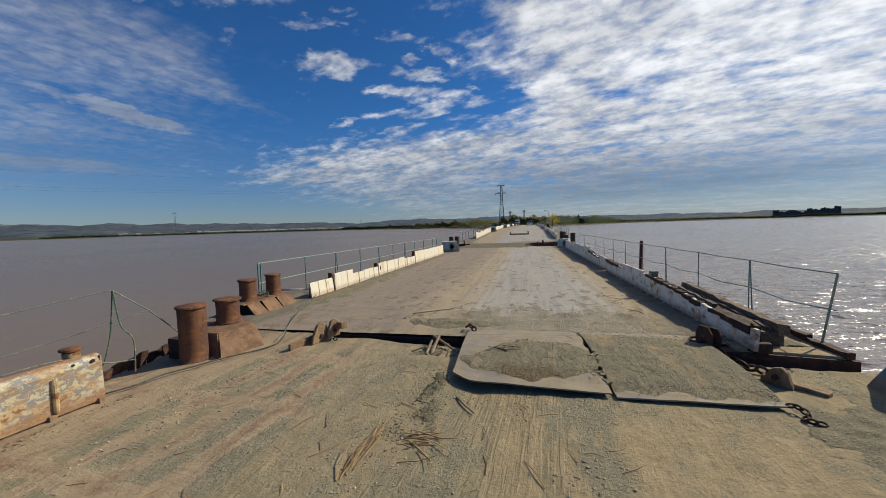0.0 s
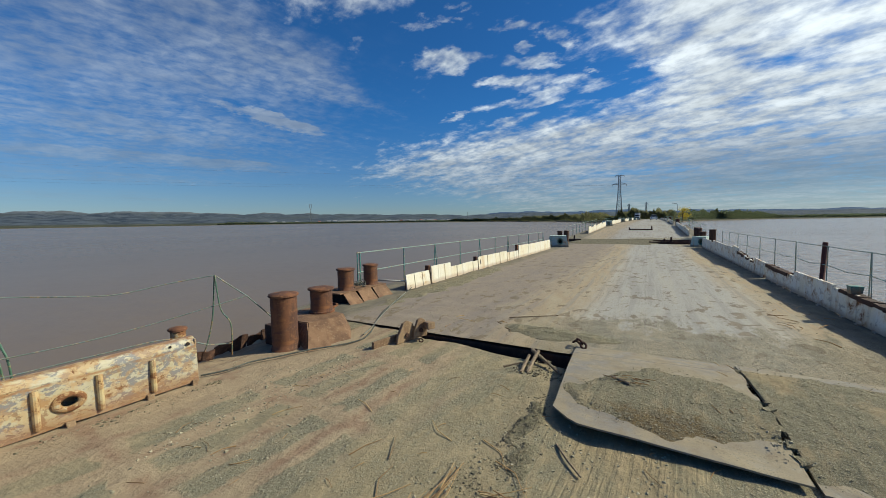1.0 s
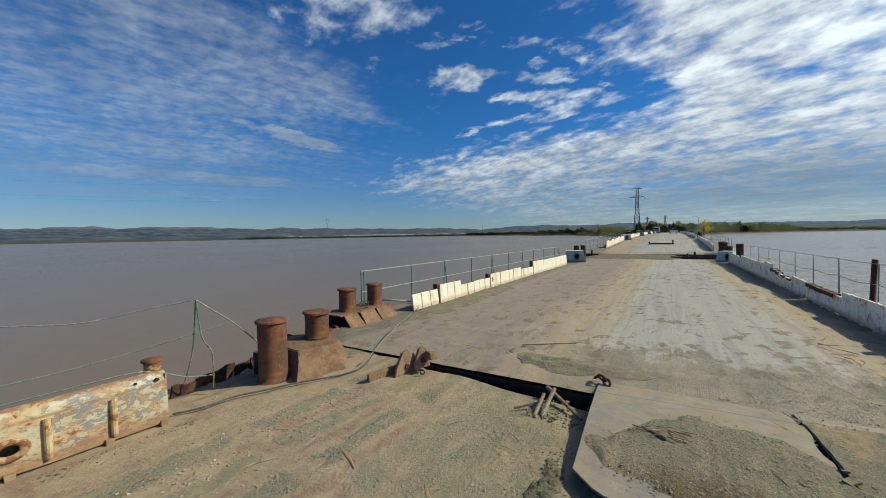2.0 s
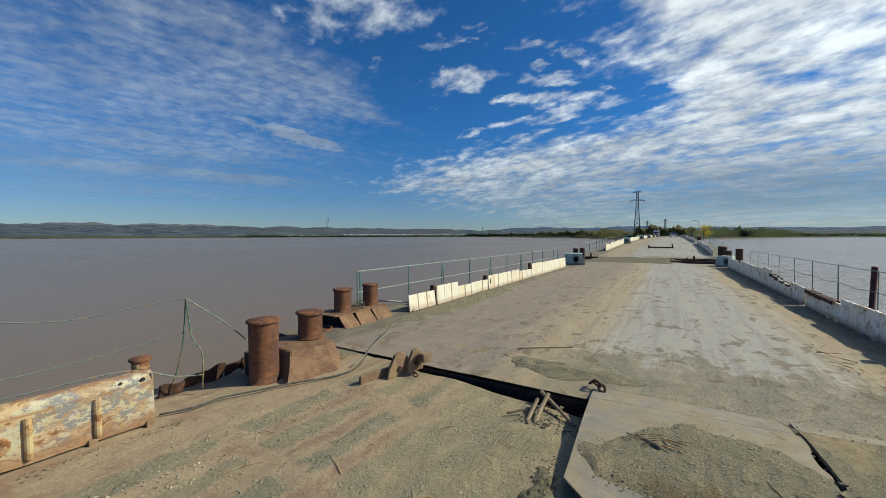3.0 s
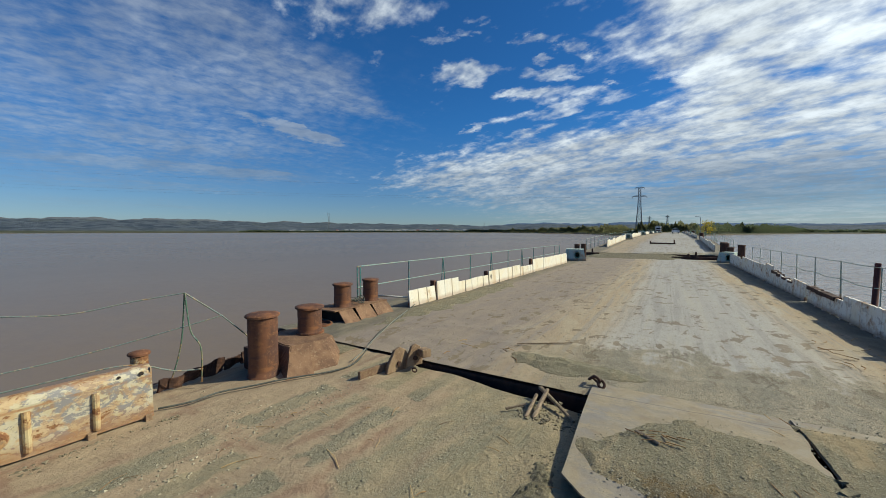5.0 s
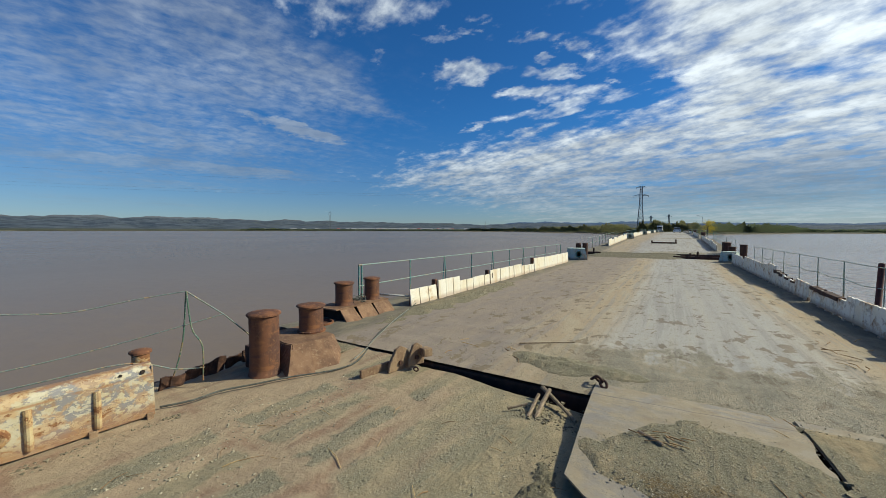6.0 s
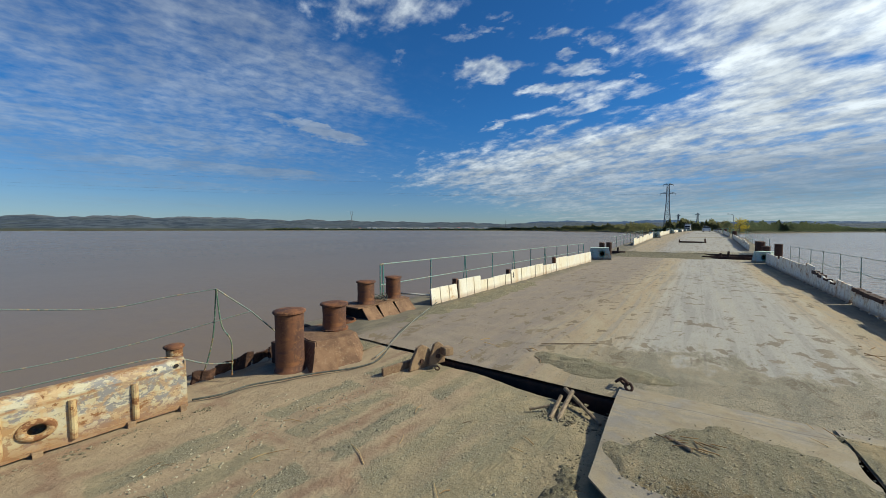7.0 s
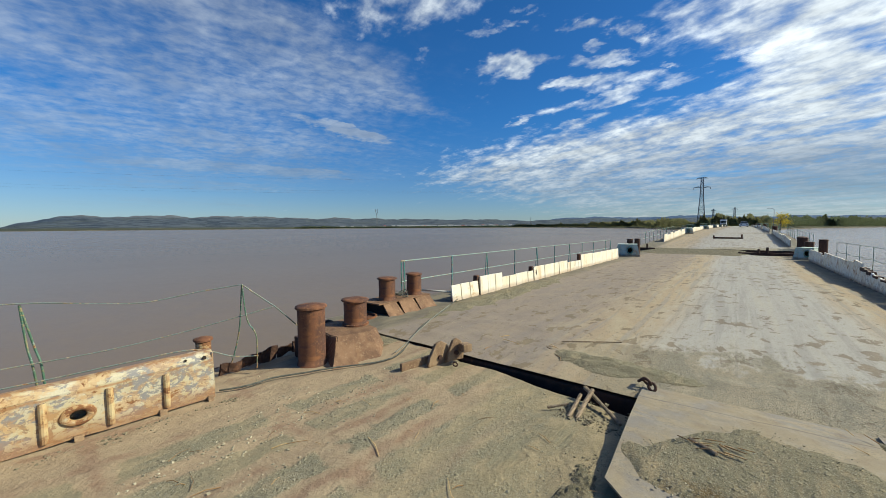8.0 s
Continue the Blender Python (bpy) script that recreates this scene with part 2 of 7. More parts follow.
def soil_near(name="muddy_deck", cover=0.0, tone=1.0, plated=False, oily=False):
    """Grey-tan mud with gravel. cover: how much more gravel. plated: rusty plate ribs show through on one side."""
    n = Nodes(name)
    big = n.noise(0.8, 6, 0.62, (1.3, 0.42, 1), rot=-12)
    mid = n.noise(4.0, 7, 0.68, (1.4, 0.6, 1), off=(4, 1, 0), rot=-12)
    spot = n.noise(9.0, 6, 0.66, off=(6, 4, 0))
    streak = n.noise(9.0, 5, 0.62, (1.6, 0.12, 1), off=(2, 2, 0), rot=-12)
    grit = n.noise(75, 6, 0.78)
    d1, r1, q1 = n.cells(75)
    d2, r2, q2 = n.cells(170)
    d3, r3, q3 = n.cells(30)
    tan, grey, pale = (0.318, 0.244, 0.143), (0.228, 0.200, 0.130), (0.392, 0.306, 0.186)
    tan, grey, pale = (tuple(v * tone for v in k) for k in (tan, grey, pale))
    stony = n.step(n.math("ADD", n.math("MULTIPLY", big, 0.60), n.math("ADD", n.math("MULTIPLY", mid, 0.25), n.math("MULTIPLY", spot, 0.15))), 0.545 + cover, 0.445 + cover)
    if plated:                                          # a gravelly strip along the middle of the deck
        strip = n.step(n.math("ABSOLUTE", n.math("ADD", n.axis(0), 1.35)), 1.15, 0.45)
        stony = n.math("MAXIMUM", stony, n.math("MULTIPLY", strip, n.step(n.math("ADD", n.math("MULTIPLY", mid, 0.6), n.math("MULTIPLY", spot, 0.4)), 0.40, 0.55, (0.85, 0.45))))
    c = n.mix(stony, tan, grey)
    c = n.mix(n.math("MULTIPLY", n.step(mid, 0.50, 0.66), 0.55), c, pale)
    c = n.mix(n.math("MULTIPLY", n.step(spot, 0.48, 0.64), 0.40), c, tuple(v * 0.74 for v in grey))
    clot = n.noise(22.0, 6, 0.68, off=(1, 9, 0))
    c = n.mix(n.math("MULTIPLY", n.step(clot, 0.53, 0.66), 0.40), c, tuple(v * 0.66 for v in grey))
    c = n.mix(n.math("MULTIPLY", n.step(clot, 0.45, 0.36), 0.30), c, pale)
    c = n.mix(n.math("MULTIPLY", n.step(streak, 0.52, 0.66), 0.40), c, tuple(v * tone for v in (0.335, 0.258, 0.155)))
    tread = None
    if plated:
        x = n.math("ADD", n.axis(0), 0.6)
        y = n.math("SUBTRACT", n.axis(1), 22.0)
        jog = n.math("MULTIPLY", n.math("SUBTRACT", n.noise(1.6, 4, 0.6, off=(3, 8, 0)), 0.5), 0.16)

        def rib(q, pitch):                              # distance to the nearest of evenly spaced ribs
            f = n.math("FRACT", n.math("ADD", n.math("MULTIPLY", n.math("ADD", q, jog), 1 / pitch), 0.5))
            return n.math("MULTIPLY", n.math("ABSOLUTE", n.math("SUBTRACT", f, 0.5)), pitch)
        along = rib(n.math("ADD", x, 2.23), 0.48)
        across = rib(n.math("SUBTRACT", y, 2.84), 1.29)
        near_rib = n.math("MINIMUM", along, across)
        zone = n.step(n.math("ADD", x, n.math("MULTIPLY", n.math("SUBTRACT", big, 0.5), 3.0)), -0.65, -1.55)
        wear = n.noise(2.2, 6, 0.64, (1.0, 0.7, 1), off=(9, 3, 0))
        ragged = n.math("ADD", near_rib, n.math("MULTIPLY", n.math("SUBTRACT", n.math("ADD", n.math("MULTIPLY", wear, 0.65), n.math("MULTIPLY", spot, 0.35)), 0.5), 0.42))
        edge_dust = n.step(n.math("ADD", x, n.math("MULTIPLY", n.math("SUBTRACT", wear, 0.5), 0.9)), -2.62, -2.85)
        swept = n.math("MULTIPLY", n.math("MAXIMUM", n.step(ragged, 0.150, 0.095), edge_dust), zone)
        c = n.mix(n.math("MULTIPLY", n.math("MULTIPLY", n.math("SUBTRACT", 1.0, swept), zone), 0.62), c, n.mix(n.step(mid, 0.40, 0.62), (0.190, 0.172, 0.118), (0.262, 0.222, 0.146)))
        c = n.mix(n.math("MULTIPLY", swept, 0.85), c, n.mix(n.step(mid, 0.40, 0.62), (0.300, 0.220, 0.146), (0.352, 0.268, 0.176)))
        rusty = n.math("MULTIPLY", n.math("MULTIPLY", n.step(ragged, 0.075, 0.0), n.step(n.noise(1.1, 4, 0.6, off=(2, 6, 0)), 0.44, 0.58)), zone)
        c = n.mix(n.math("MULTIPLY", rusty, 0.80), c, n.mix(n.step(spot, 0.42, 0.60), (0.222, 0.138, 0.092), (0.272, 0.182, 0.124)))
        stony = n.math("MULTIPLY", stony, n.math("SUBTRACT", 1.0, n.math("MULTIPLY", swept, 0.95)))
        # tyre prints
        lines = n.noise(26.0, 2, 0.5, (1.0, 0.03, 1), off=(8, 1, 0), rot=3)
        lane = n.math("MULTIPLY", n.step(n.math("ABSOLUTE", n.math("SUBTRACT", x, 0.95)), 0.75, 0.40), n.step(y, 3.9, 3.6))
        driven = n.math("MAXIMUM", n.math("MULTIPLY", lane, n.step(big, 0.36, 0.50)), n.math("MULTIPLY", n.step(n.noise(0.7, 4, 0.6, (1.4, 0.4, 1), off=(3, 7, 0), rot=-5), 0.50, 0.62), n.math("SUBTRACT", 1.0, zone)))
        tread = n.math("MULTIPLY", n.step(lines, 0.44, 0.62), driven)
        c = n.mix(n.math("MULTIPLY", tread, 0.34), c, (0.205, 0.168, 0.102))
        stony = n.math("MULTIPLY", stony, n.math("SUBTRACT", 1.0, n.math("MULTIPLY", driven, 0.75)))
    if oily:                                            # an olive-brown oil stain
        dx = n.math("MULTIPLY", n.math("SUBTRACT", n.axis(0), 1.08), 1.3)
        dy = n.math("MULTIPLY", n.math("SUBTRACT", n.axis(1), 3.92), 2.2)
        d = n.math("ADD", n.math("SQRT", n.math("ADD", n.math("MULTIPLY", dx, dx), n.math("MULTIPLY", dy, dy))), n.math("MULTIPLY", n.math("SUBTRACT", spot, 0.5), 1.6))
        c = n.mix(n.math("MULTIPLY", n.step(d, 0.80, 0.25), 0.90), c, n.mix(n.step(spot, 0.40, 0.60), (0.150, 0.098, 0.040), (0.080, 0.056, 0.030)))
    # single stones in the gravel
    amount = n.step(stony, 0.0, 1.0, (0.03, 0.40))
    c = n.mix(n.math("MULTIPLY", n.step(r2, 0.60, 0.95), amount), c, tuple(v * tone for v in (0.48, 0.44, 0.33)))
    c = n.mix(n.math("MULTIPLY", n.step(q2, 0.60, 0.92), amount), c, tuple(v * tone for v in (0.105, 0.098, 0.075)))
    big_stone = n.math("MULTIPLY", n.step(r1, 0.80, 0.90), n.step(d1, 0.50, 0.30))
    c = n.mix(n.math("MULTIPLY", big_stone, amount), c, n.mix(q1, tuple(v * tone for v in (0.20, 0.19, 0.155)), tuple(v * tone for v in (0.52, 0.48, 0.37))))
    c = n.mix(n.math("MULTIPLY", n.step(grit, 0.54, 0.70), n.step(stony, 0.0, 1.0, (0.12, 0.34))), c, tuple(v * tone for v in (0.15, 0.13, 0.092)))
    lump = n.math("MULTIPLY", n.step(r3, 0.70, 0.95), n.step(d3, 0.6, 0.1))
    h = n.math("ADD", n.math("MULTIPLY", n.math("MULTIPLY", grit, n.step(stony, 0.0, 1.0, (0.20, 1.0))), 0.34), n.math("ADD", n.math("ADD", n.math("MULTIPLY", mid, 1.2), n.math("MULTIPLY", clot, 0.85)), n.math("ADD", n.math("MULTIPLY", n.math("MULTIPLY", big_stone, stony), 0.7), n.math("MULTIPLY", n.math("MULTIPLY", lump, stony), 0.7))))
    h = n.math("ADD", h, n.math("ADD", n.math("MULTIPLY", n.math("MULTIPLY", r2, amount), 0.40), n.math("ADD", n.math("MULTIPLY", streak, 0.5), n.math("MULTIPLY", spot, 0.7))))
    if tread is not None:
        h = n.math("SUBTRACT", h, n.math("MULTIPLY", tread, 0.22))
    n.bump(h, 0.80, 0.020)
    return n.done(c, 0.94, spec=0.2)


def soil_far(name="worn_deck", reach=0.0):
    """Worn, dusty plate deck: smooth grey wheel tracks, brown dust and patches of dried mud."""
    n = Nodes(name)
    wide = n.noise(0.55, 5, 0.6, (1.4, 0.22, 1))
    mid = n.noise(2.2, 7, 0.66, (1.4, 0.45, 1), off=(5, 2, 0))
    track = n.noise(3.6, 5, 0.62, (1.5, 0.05, 1), off=(3, 4, 0))
    cross = n.math("ADD", n.math("MULTIPLY", n.noise(2.8, 7, 0.64, (1.35, 0.8, 1), off=(1, 8, 0), dist=0.3), 0.78), n.math("MULTIPLY", n.noise(0.6, 4, 0.6, (1.0, 0.6, 1), off=(7, 2, 0)), 0.22))
    dash = n.noise(9.0, 6, 0.66, (1.5, 0.8, 1), off=(6, 3, 0), dist=0.2)
    grit = n.noise(55, 6, 0.75)
    d2, r2, q2 = n.cells(120)
    steel, dust, brown = (0.338, 0.326, 0.304), (0.366, 0.274, 0.168), (0.212, 0.174, 0.150)
    x, y = n.axis(0), n.axis(1)
    c = n.mix(n.step(mid, 0.42, 0.60), dust, (0.37, 0.30, 0.20))
    lane = n.step(n.math("ADD", n.math("ABSOLUTE", n.math("SUBTRACT", x, 1.5)), n.math("MULTIPLY", n.math("ADD", wide, n.math("MULTIPLY", track, 0.8)), 1.3)), 2.9 + reach, 2.0 + reach)
    c = n.mix(n.math("MULTIPLY", lane, 0.80), c, steel)
    c = n.mix(n.math("MULTIPLY", n.step(track, 0.50, 0.60), 0.60), c, (0.255, 0.235, 0.210))
    c = n.mix(n.math("MULTIPLY", n.step(track, 0.46, 0.36), 0.45), c, (0.39, 0.345, 0.27))
    c = n.mix(n.math("MULTIPLY", n.step(n.math("ADD", x, n.math("MULTIPLY", n.math("ADD", wide, n.math("MULTIPLY", n.math("SUBTRACT", mid, 0.5), 0.7)), 1.8)), 0.75, -0.55), 0.30 if reach else 0.85), c, n.mix(n.step(mid, 0.40, 0.62), brown, (0.25, 0.198, 0.156)))
    near = n.step(n.math("ADD", y, n.math("MULTIPLY", n.math("ADD", mid, n.math("MULTIPLY", n.math("SUBTRACT", cross, 0.5), 0.8)), 4.4)), 4.3, 3.6)
    near = n.math("MULTIPLY", near, n.step(n.math("ADD", x, n.math("MULTIPLY", n.math("SUBTRACT", mid, 0.5), 2.0)), -0.75, 0.25))
    c = n.mix(n.math("MULTIPLY", near, 0.85), c, n.mix(n.step(mid, 0.40, 0.56), (0.196, 0.170, 0.112), (0.300, 0.240, 0.150)))
    patch = n.step(cross, 0.560, 0.578)
    c = n.mix(n.math("MULTIPLY", patch, 0.85), c, n.mix(n.step(mid, 0.42, 0.60), (0.150, 0.112, 0.070), (0.200, 0.150, 0.092)))
    c = n.mix(n.math("MULTIPLY", n.step(dash, 0.58, 0.65), 0.50), c, (0.215, 0.172, 0.120))
    # gravelly dirt along both kerbs, coloured darker to deepen the kerb's shade
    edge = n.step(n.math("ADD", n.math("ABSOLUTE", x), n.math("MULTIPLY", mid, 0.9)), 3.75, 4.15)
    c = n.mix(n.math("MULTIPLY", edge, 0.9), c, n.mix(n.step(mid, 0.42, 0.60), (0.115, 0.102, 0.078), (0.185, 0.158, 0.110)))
    gravelly = n.math("ADD", n.math("MULTIPLY", near, 0.45), 0.35)
    c = n.mix(n.math("MULTIPLY", n.step(r2, 0.72, 0.95), gravelly), c, (0.13, 0.115, 0.082))
    c = n.mix(n.math("MULTIPLY", n.math("MULTIPLY", n.step(q2, 0.70, 0.95), near), 0.5), c, (0.38, 0.33, 0.235))
    c = n.mix(n.math("MULTIPLY", n.step(grit, 0.54, 0.70), gravelly), c, (0.15, 0.125, 0.09))
    # lengthwise plate seams
    seam = n.math("ABSOLUTE", n.math("SUBTRACT", n.math("FRACT", n.math("MULTIPLY", n.math("ADD", x, 0.10), 0.42)), 0.5))
    line = n.math("MULTIPLY", n.step(seam, 0.008, 0.003), n.step(cross, 0.44, 0.56))
    c = n.mix(n.math("MULTIPLY", line, 0.45), c, (0.15, 0.13, 0.10))
    h = n.math("ADD", n.math("MULTIPLY", grit, n.math("ADD", n.math("MULTIPLY", near, 1.0), 0.40)), n.math("SUBTRACT", mid, n.math("ADD", n.math("MULTIPLY", patch, 0.12), n.math("MULTIPLY", n.step(dash, 0.56, 0.66), 0.25))))
    n.bump(h, 0.8, 0.016)
    return n.done(c, n.step(n.math("ADD", lane, mid), 0.5, 1.6, (0.92, 0.66)), spec=0.35)


def rust(name, base=(0.215, 0.090, 0.048), dark=(0.085, 0.040, 0.028), pale=(0.36, 0.20, 0.11), scale=3.0, band=0.0):
    n = Nodes(name)
    a = n.noise(scale, 6, 0.65, (1, 1, 0.28))
    b = n.noise(scale * 6, 5, 0.7, off=(3, 3, 1))
    f = n.noise(scale * 30, 4, 0.7)
    c = n.mix(n.step(a, 0.38, 0.62), dark, base)
    if band:                                            # purplish-brown belts where the scale has come off
        k = n.noise(2.4, 5, 0.62, (0.55, 0.55, 1.9), off=(1, 6, 2), dist=0.3)
        c = n.mix(n.math("MULTIPLY", n.step(k, 0.46, 0.58), band), c, (0.098, 0.052, 0.042))
        c = n.mix(n.math("MULTIPLY", n.step(k, 0.44, 0.34), band), c, (0.265, 0.115, 0.048))
    c = n.mix(n.math("MULTIPLY", n.step(b, 0.52, 0.70), 0.45 if band else 0.65), c, pale)
    c = n.mix(n.math("MULTIPLY", n.step(f, 0.55, 0.72), 0.4), c, dark)
    n.bump(n.math("ADD", b, n.math("MULTIPLY", f, 0.6)), 0.5, 0.008)
    return n.done(c, 0.82, 0.0, 0.3)


def chipped(name, paint=(0.66, 0.60, 0.47), amount=0.5, under=(0.27, 0.25, 0.255), rusty=(0.30, 0.125, 0.045), scale=2.2, rim=0.0):
    """Old paint, flaked off in patches to primer and rust."""
    n = Nodes(name)
    a = n.noise(scale, 7, 0.70, (1, 1, 1.3), off=(2, 5, 1), dist=0.3)
    b = n.noise(scale * (4.2 if rim else 2.7), 8, 0.72, (1, 0.7, 1.2), off=(7, 1, 4), dist=0.3)
    if rim:
        b = n.math("ADD", n.math("MULTIPLY", b, 0.75), n.math("MULTIPLY", n.noise(scale * 0.8, 3, 0.5, off=(2, 2, 9)), 0.25))
    s = n.noise(scale * 1.6, 5, 0.6, (1.6, 1.6, 0.25), off=(1, 1, 8))
    t = n.noise(scale * 0.9, 5, 0.62, off=(4, 4, 2))
    f = n.noise(scale * 22, 5, 0.72)
    c = n.mix(n.step(f, 0.40, 0.70), paint, tuple(v * 0.84 for v in paint))
    c = n.mix(n.math("MULTIPLY", n.step(t, 0.42, 0.62), 0.62 if rim else 0.45), c, (paint[0] * 0.92, paint[1] * 0.82, paint[2] * 0.60))
    c = n.mix(n.math("MULTIPLY", n.step(s, 0.50, 0.74), 0.70), c, (0.50, 0.33, 0.17))
    flake = n.step(b, 0.60 - (0.16 if rim else 0.10) * amount, 0.618 - (0.16 if rim else 0.10) * amount)
    c = n.mix(flake, c, n.mix(n.step(t, 0.50, 0.60), under, (0.30, 0.20, 0.12) if rim else under))
    ring = n.math("MULTIPLY", n.step(a, 0.57 - 0.12 * amount, 0.64 - 0.12 * amount), 0.55)
    c = n.mix(ring, c, (0.46, 0.27, 0.11))
    hole = n.step(a, 0.65 - (0.06 if rim else 0.12) * amount, 0.69 - (0.06 if rim else 0.12) * amount)
    c = n.mix(hole, c, n.mix(n.step(f, 0.42, 0.62), rusty, (0.15, 0.065, 0.035)))
    foot = n.step(n.math("ADD", n.axis(2), n.math("MULTIPLY", b, -0.18)), 0.10 if rim else 0.07, -0.05)
    c = n.mix(n.math("MULTIPLY", foot, 0.55 + 0.3 * amount), c, rusty)
    if rim:                                             # rust creeping down from the upper edge, and along the shoulder
        lip = n.step(n.math("ADD", n.axis(2), n.math("MULTIPLY", n.math("SUBTRACT", b, 0.5), 0.16)), rim, rim + 0.03)
        c = n.mix(n.math("MULTIPLY", lip, 0.8), c, rusty)
        fold = n.step(n.math("ABSOLUTE", n.math("SUBTRACT", n.axis(2), n.math("ADD", rim - 0.075, n.math("MULTIPLY", n.math("SUBTRACT", b, 0.5), 0.05)))), 0.016, 0.004)
        c = n.mix(n.math("MULTIPLY", n.math("MULTIPLY", fold, n.step(t, 0.42, 0.54)), 0.75), c, (0.33, 0.17, 0.075))
    n.bump(n.math("SUBTRACT", n.math("MULTIPLY", f, 0.25), n.math("ADD", flake, hole)), 0.45, 0.006)
    return n.done(c, n.step(hole, 0, 1, (0.55, 0.9)), 0.0, 0.35)


def plain(name, c1, c2, scale=6.0, rough=0.8, metal=0.0, bump=0.3, stretch=(1, 1, 1), dist=0.006):
    n = Nodes(name)
    a = n.noise(scale, 5, 0.62, stretch)
    b = n.noise(scale * 9, 4, 0.7, stretch, off=(2, 4, 1))
    c = n.mix(n.step(n.math("ADD", n.math("MULTIPLY", a, 0.7), n.math("MULTIPLY", b, 0.3)), 0.36, 0.64), c1, c2)
    if bump:
        n.bump(n.math("ADD", a, b), bump, dist)
    return n.done(c, rough, metal, 0.3)


def dusty_plate():
    n = Nodes("dusty_steel_plate")
    a = n.noise(1.6, 6, 0.62, off=(3, 1, 0), dist=0.3)
    b = n.noise(6.0, 7, 0.68, off=(1, 7, 0), dist=0.5)
    w = n.noise(3.0, 6, 0.66, (1.0, 2.2, 1), off=(5, 2, 0), dist=0.3)
    f = n.noise(60, 5, 0.72)
    d1, r1, q1 = n.cells(110)
    c = n.mix(n.step(a, 0.38, 0.60), (0.225, 0.200, 0.174), (0.280, 0.226, 0.150))
    c = n.mix(n.math("MULTIPLY", n.step(w, 0.50, 0.62), 0.70), c, (0.325, 0.262, 0.170))
    c = n.mix(n.math("MULTIPLY", n.step(b, 0.52, 0.66), 0.55), c, (0.235, 0.178, 0.118))
    c = n.mix(n.math("MULTIPLY", n.step(b, 0.46, 0.34), 0.45), c, (0.300, 0.262, 0.205))
    c = n.mix(n.math("MULTIPLY", n.math("MULTIPLY", n.step(r1, 0.80, 0.95), n.step(w, 0.44, 0.58)), 0.5), c, (0.14, 0.122, 0.09))
    c = n.mix(n.math("MULTIPLY", n.step(f, 0.54, 0.70), 0.30), c, (0.17, 0.14, 0.10))
    # a dark line across the plate: the shade of its crease, painted in
    line = n.math("ABSOLUTE", n.math("SUBTRACT", n.math("ADD", n.axis(1), n.math("MULTIPLY", n.math("SUBTRACT", b, 0.5), 0.02)), n.math("ADD", 5.24, n.math("MULTIPLY", n.axis(0), 0.13))))
    c = n.mix(n.math("MULTIPLY", n.step(line, 0.014, 0.005), 0.6), c, (0.12, 0.095, 0.075))
    n.bump(n.math("ADD", n.math("ADD", b, w), n.math("MULTIPLY", f, 0.5)), 0.5, 0.008)
    return n.done(c, n.step(b, 0.35, 0.65, (0.60, 0.85)), 0.0, 0.35)


def varied(name, cols, rough=0.85, scale=40.0, leafy=False):
    """Small scattered pieces, each its own tint."""
    n = Nodes(name)
    r = n.island()
    c = n.mix(n.step(r, 0.0, 0.5), cols[0], cols[1])
    c = n.mix(n.step(r, 0.5, 1.0), c, cols[2])
    g = n.noise(scale, 4, 0.6)
    c = n.mix(n.math("MULTIPLY", n.step(g, 0.5, 0.75), 0.4), c, tuple(v * 0.5 for v in cols[0]))
    if not leafy:
        n.bump(g, 0.3, 0.004)
        return n.done(c, rough, 0.0, 0.25)
    n.done(c, rough, 0.0, 0.15)
    glow = n.nt.nodes.new("ShaderNodeBsdfTranslucent")
    n.link(c, glow.inputs["Color"])
    both = n.nt.nodes.new("ShaderNodeMixShader")
    both.inputs[0].default_value = 0.45
    n.link(n.bsdf.outputs[0], both.inputs[1])
    n.link(glow.outputs[0], both.inputs[2])
    n.link(both.outputs[0], n.nt.nodes["Material Output"].inputs["Surface"])
    return n.mat


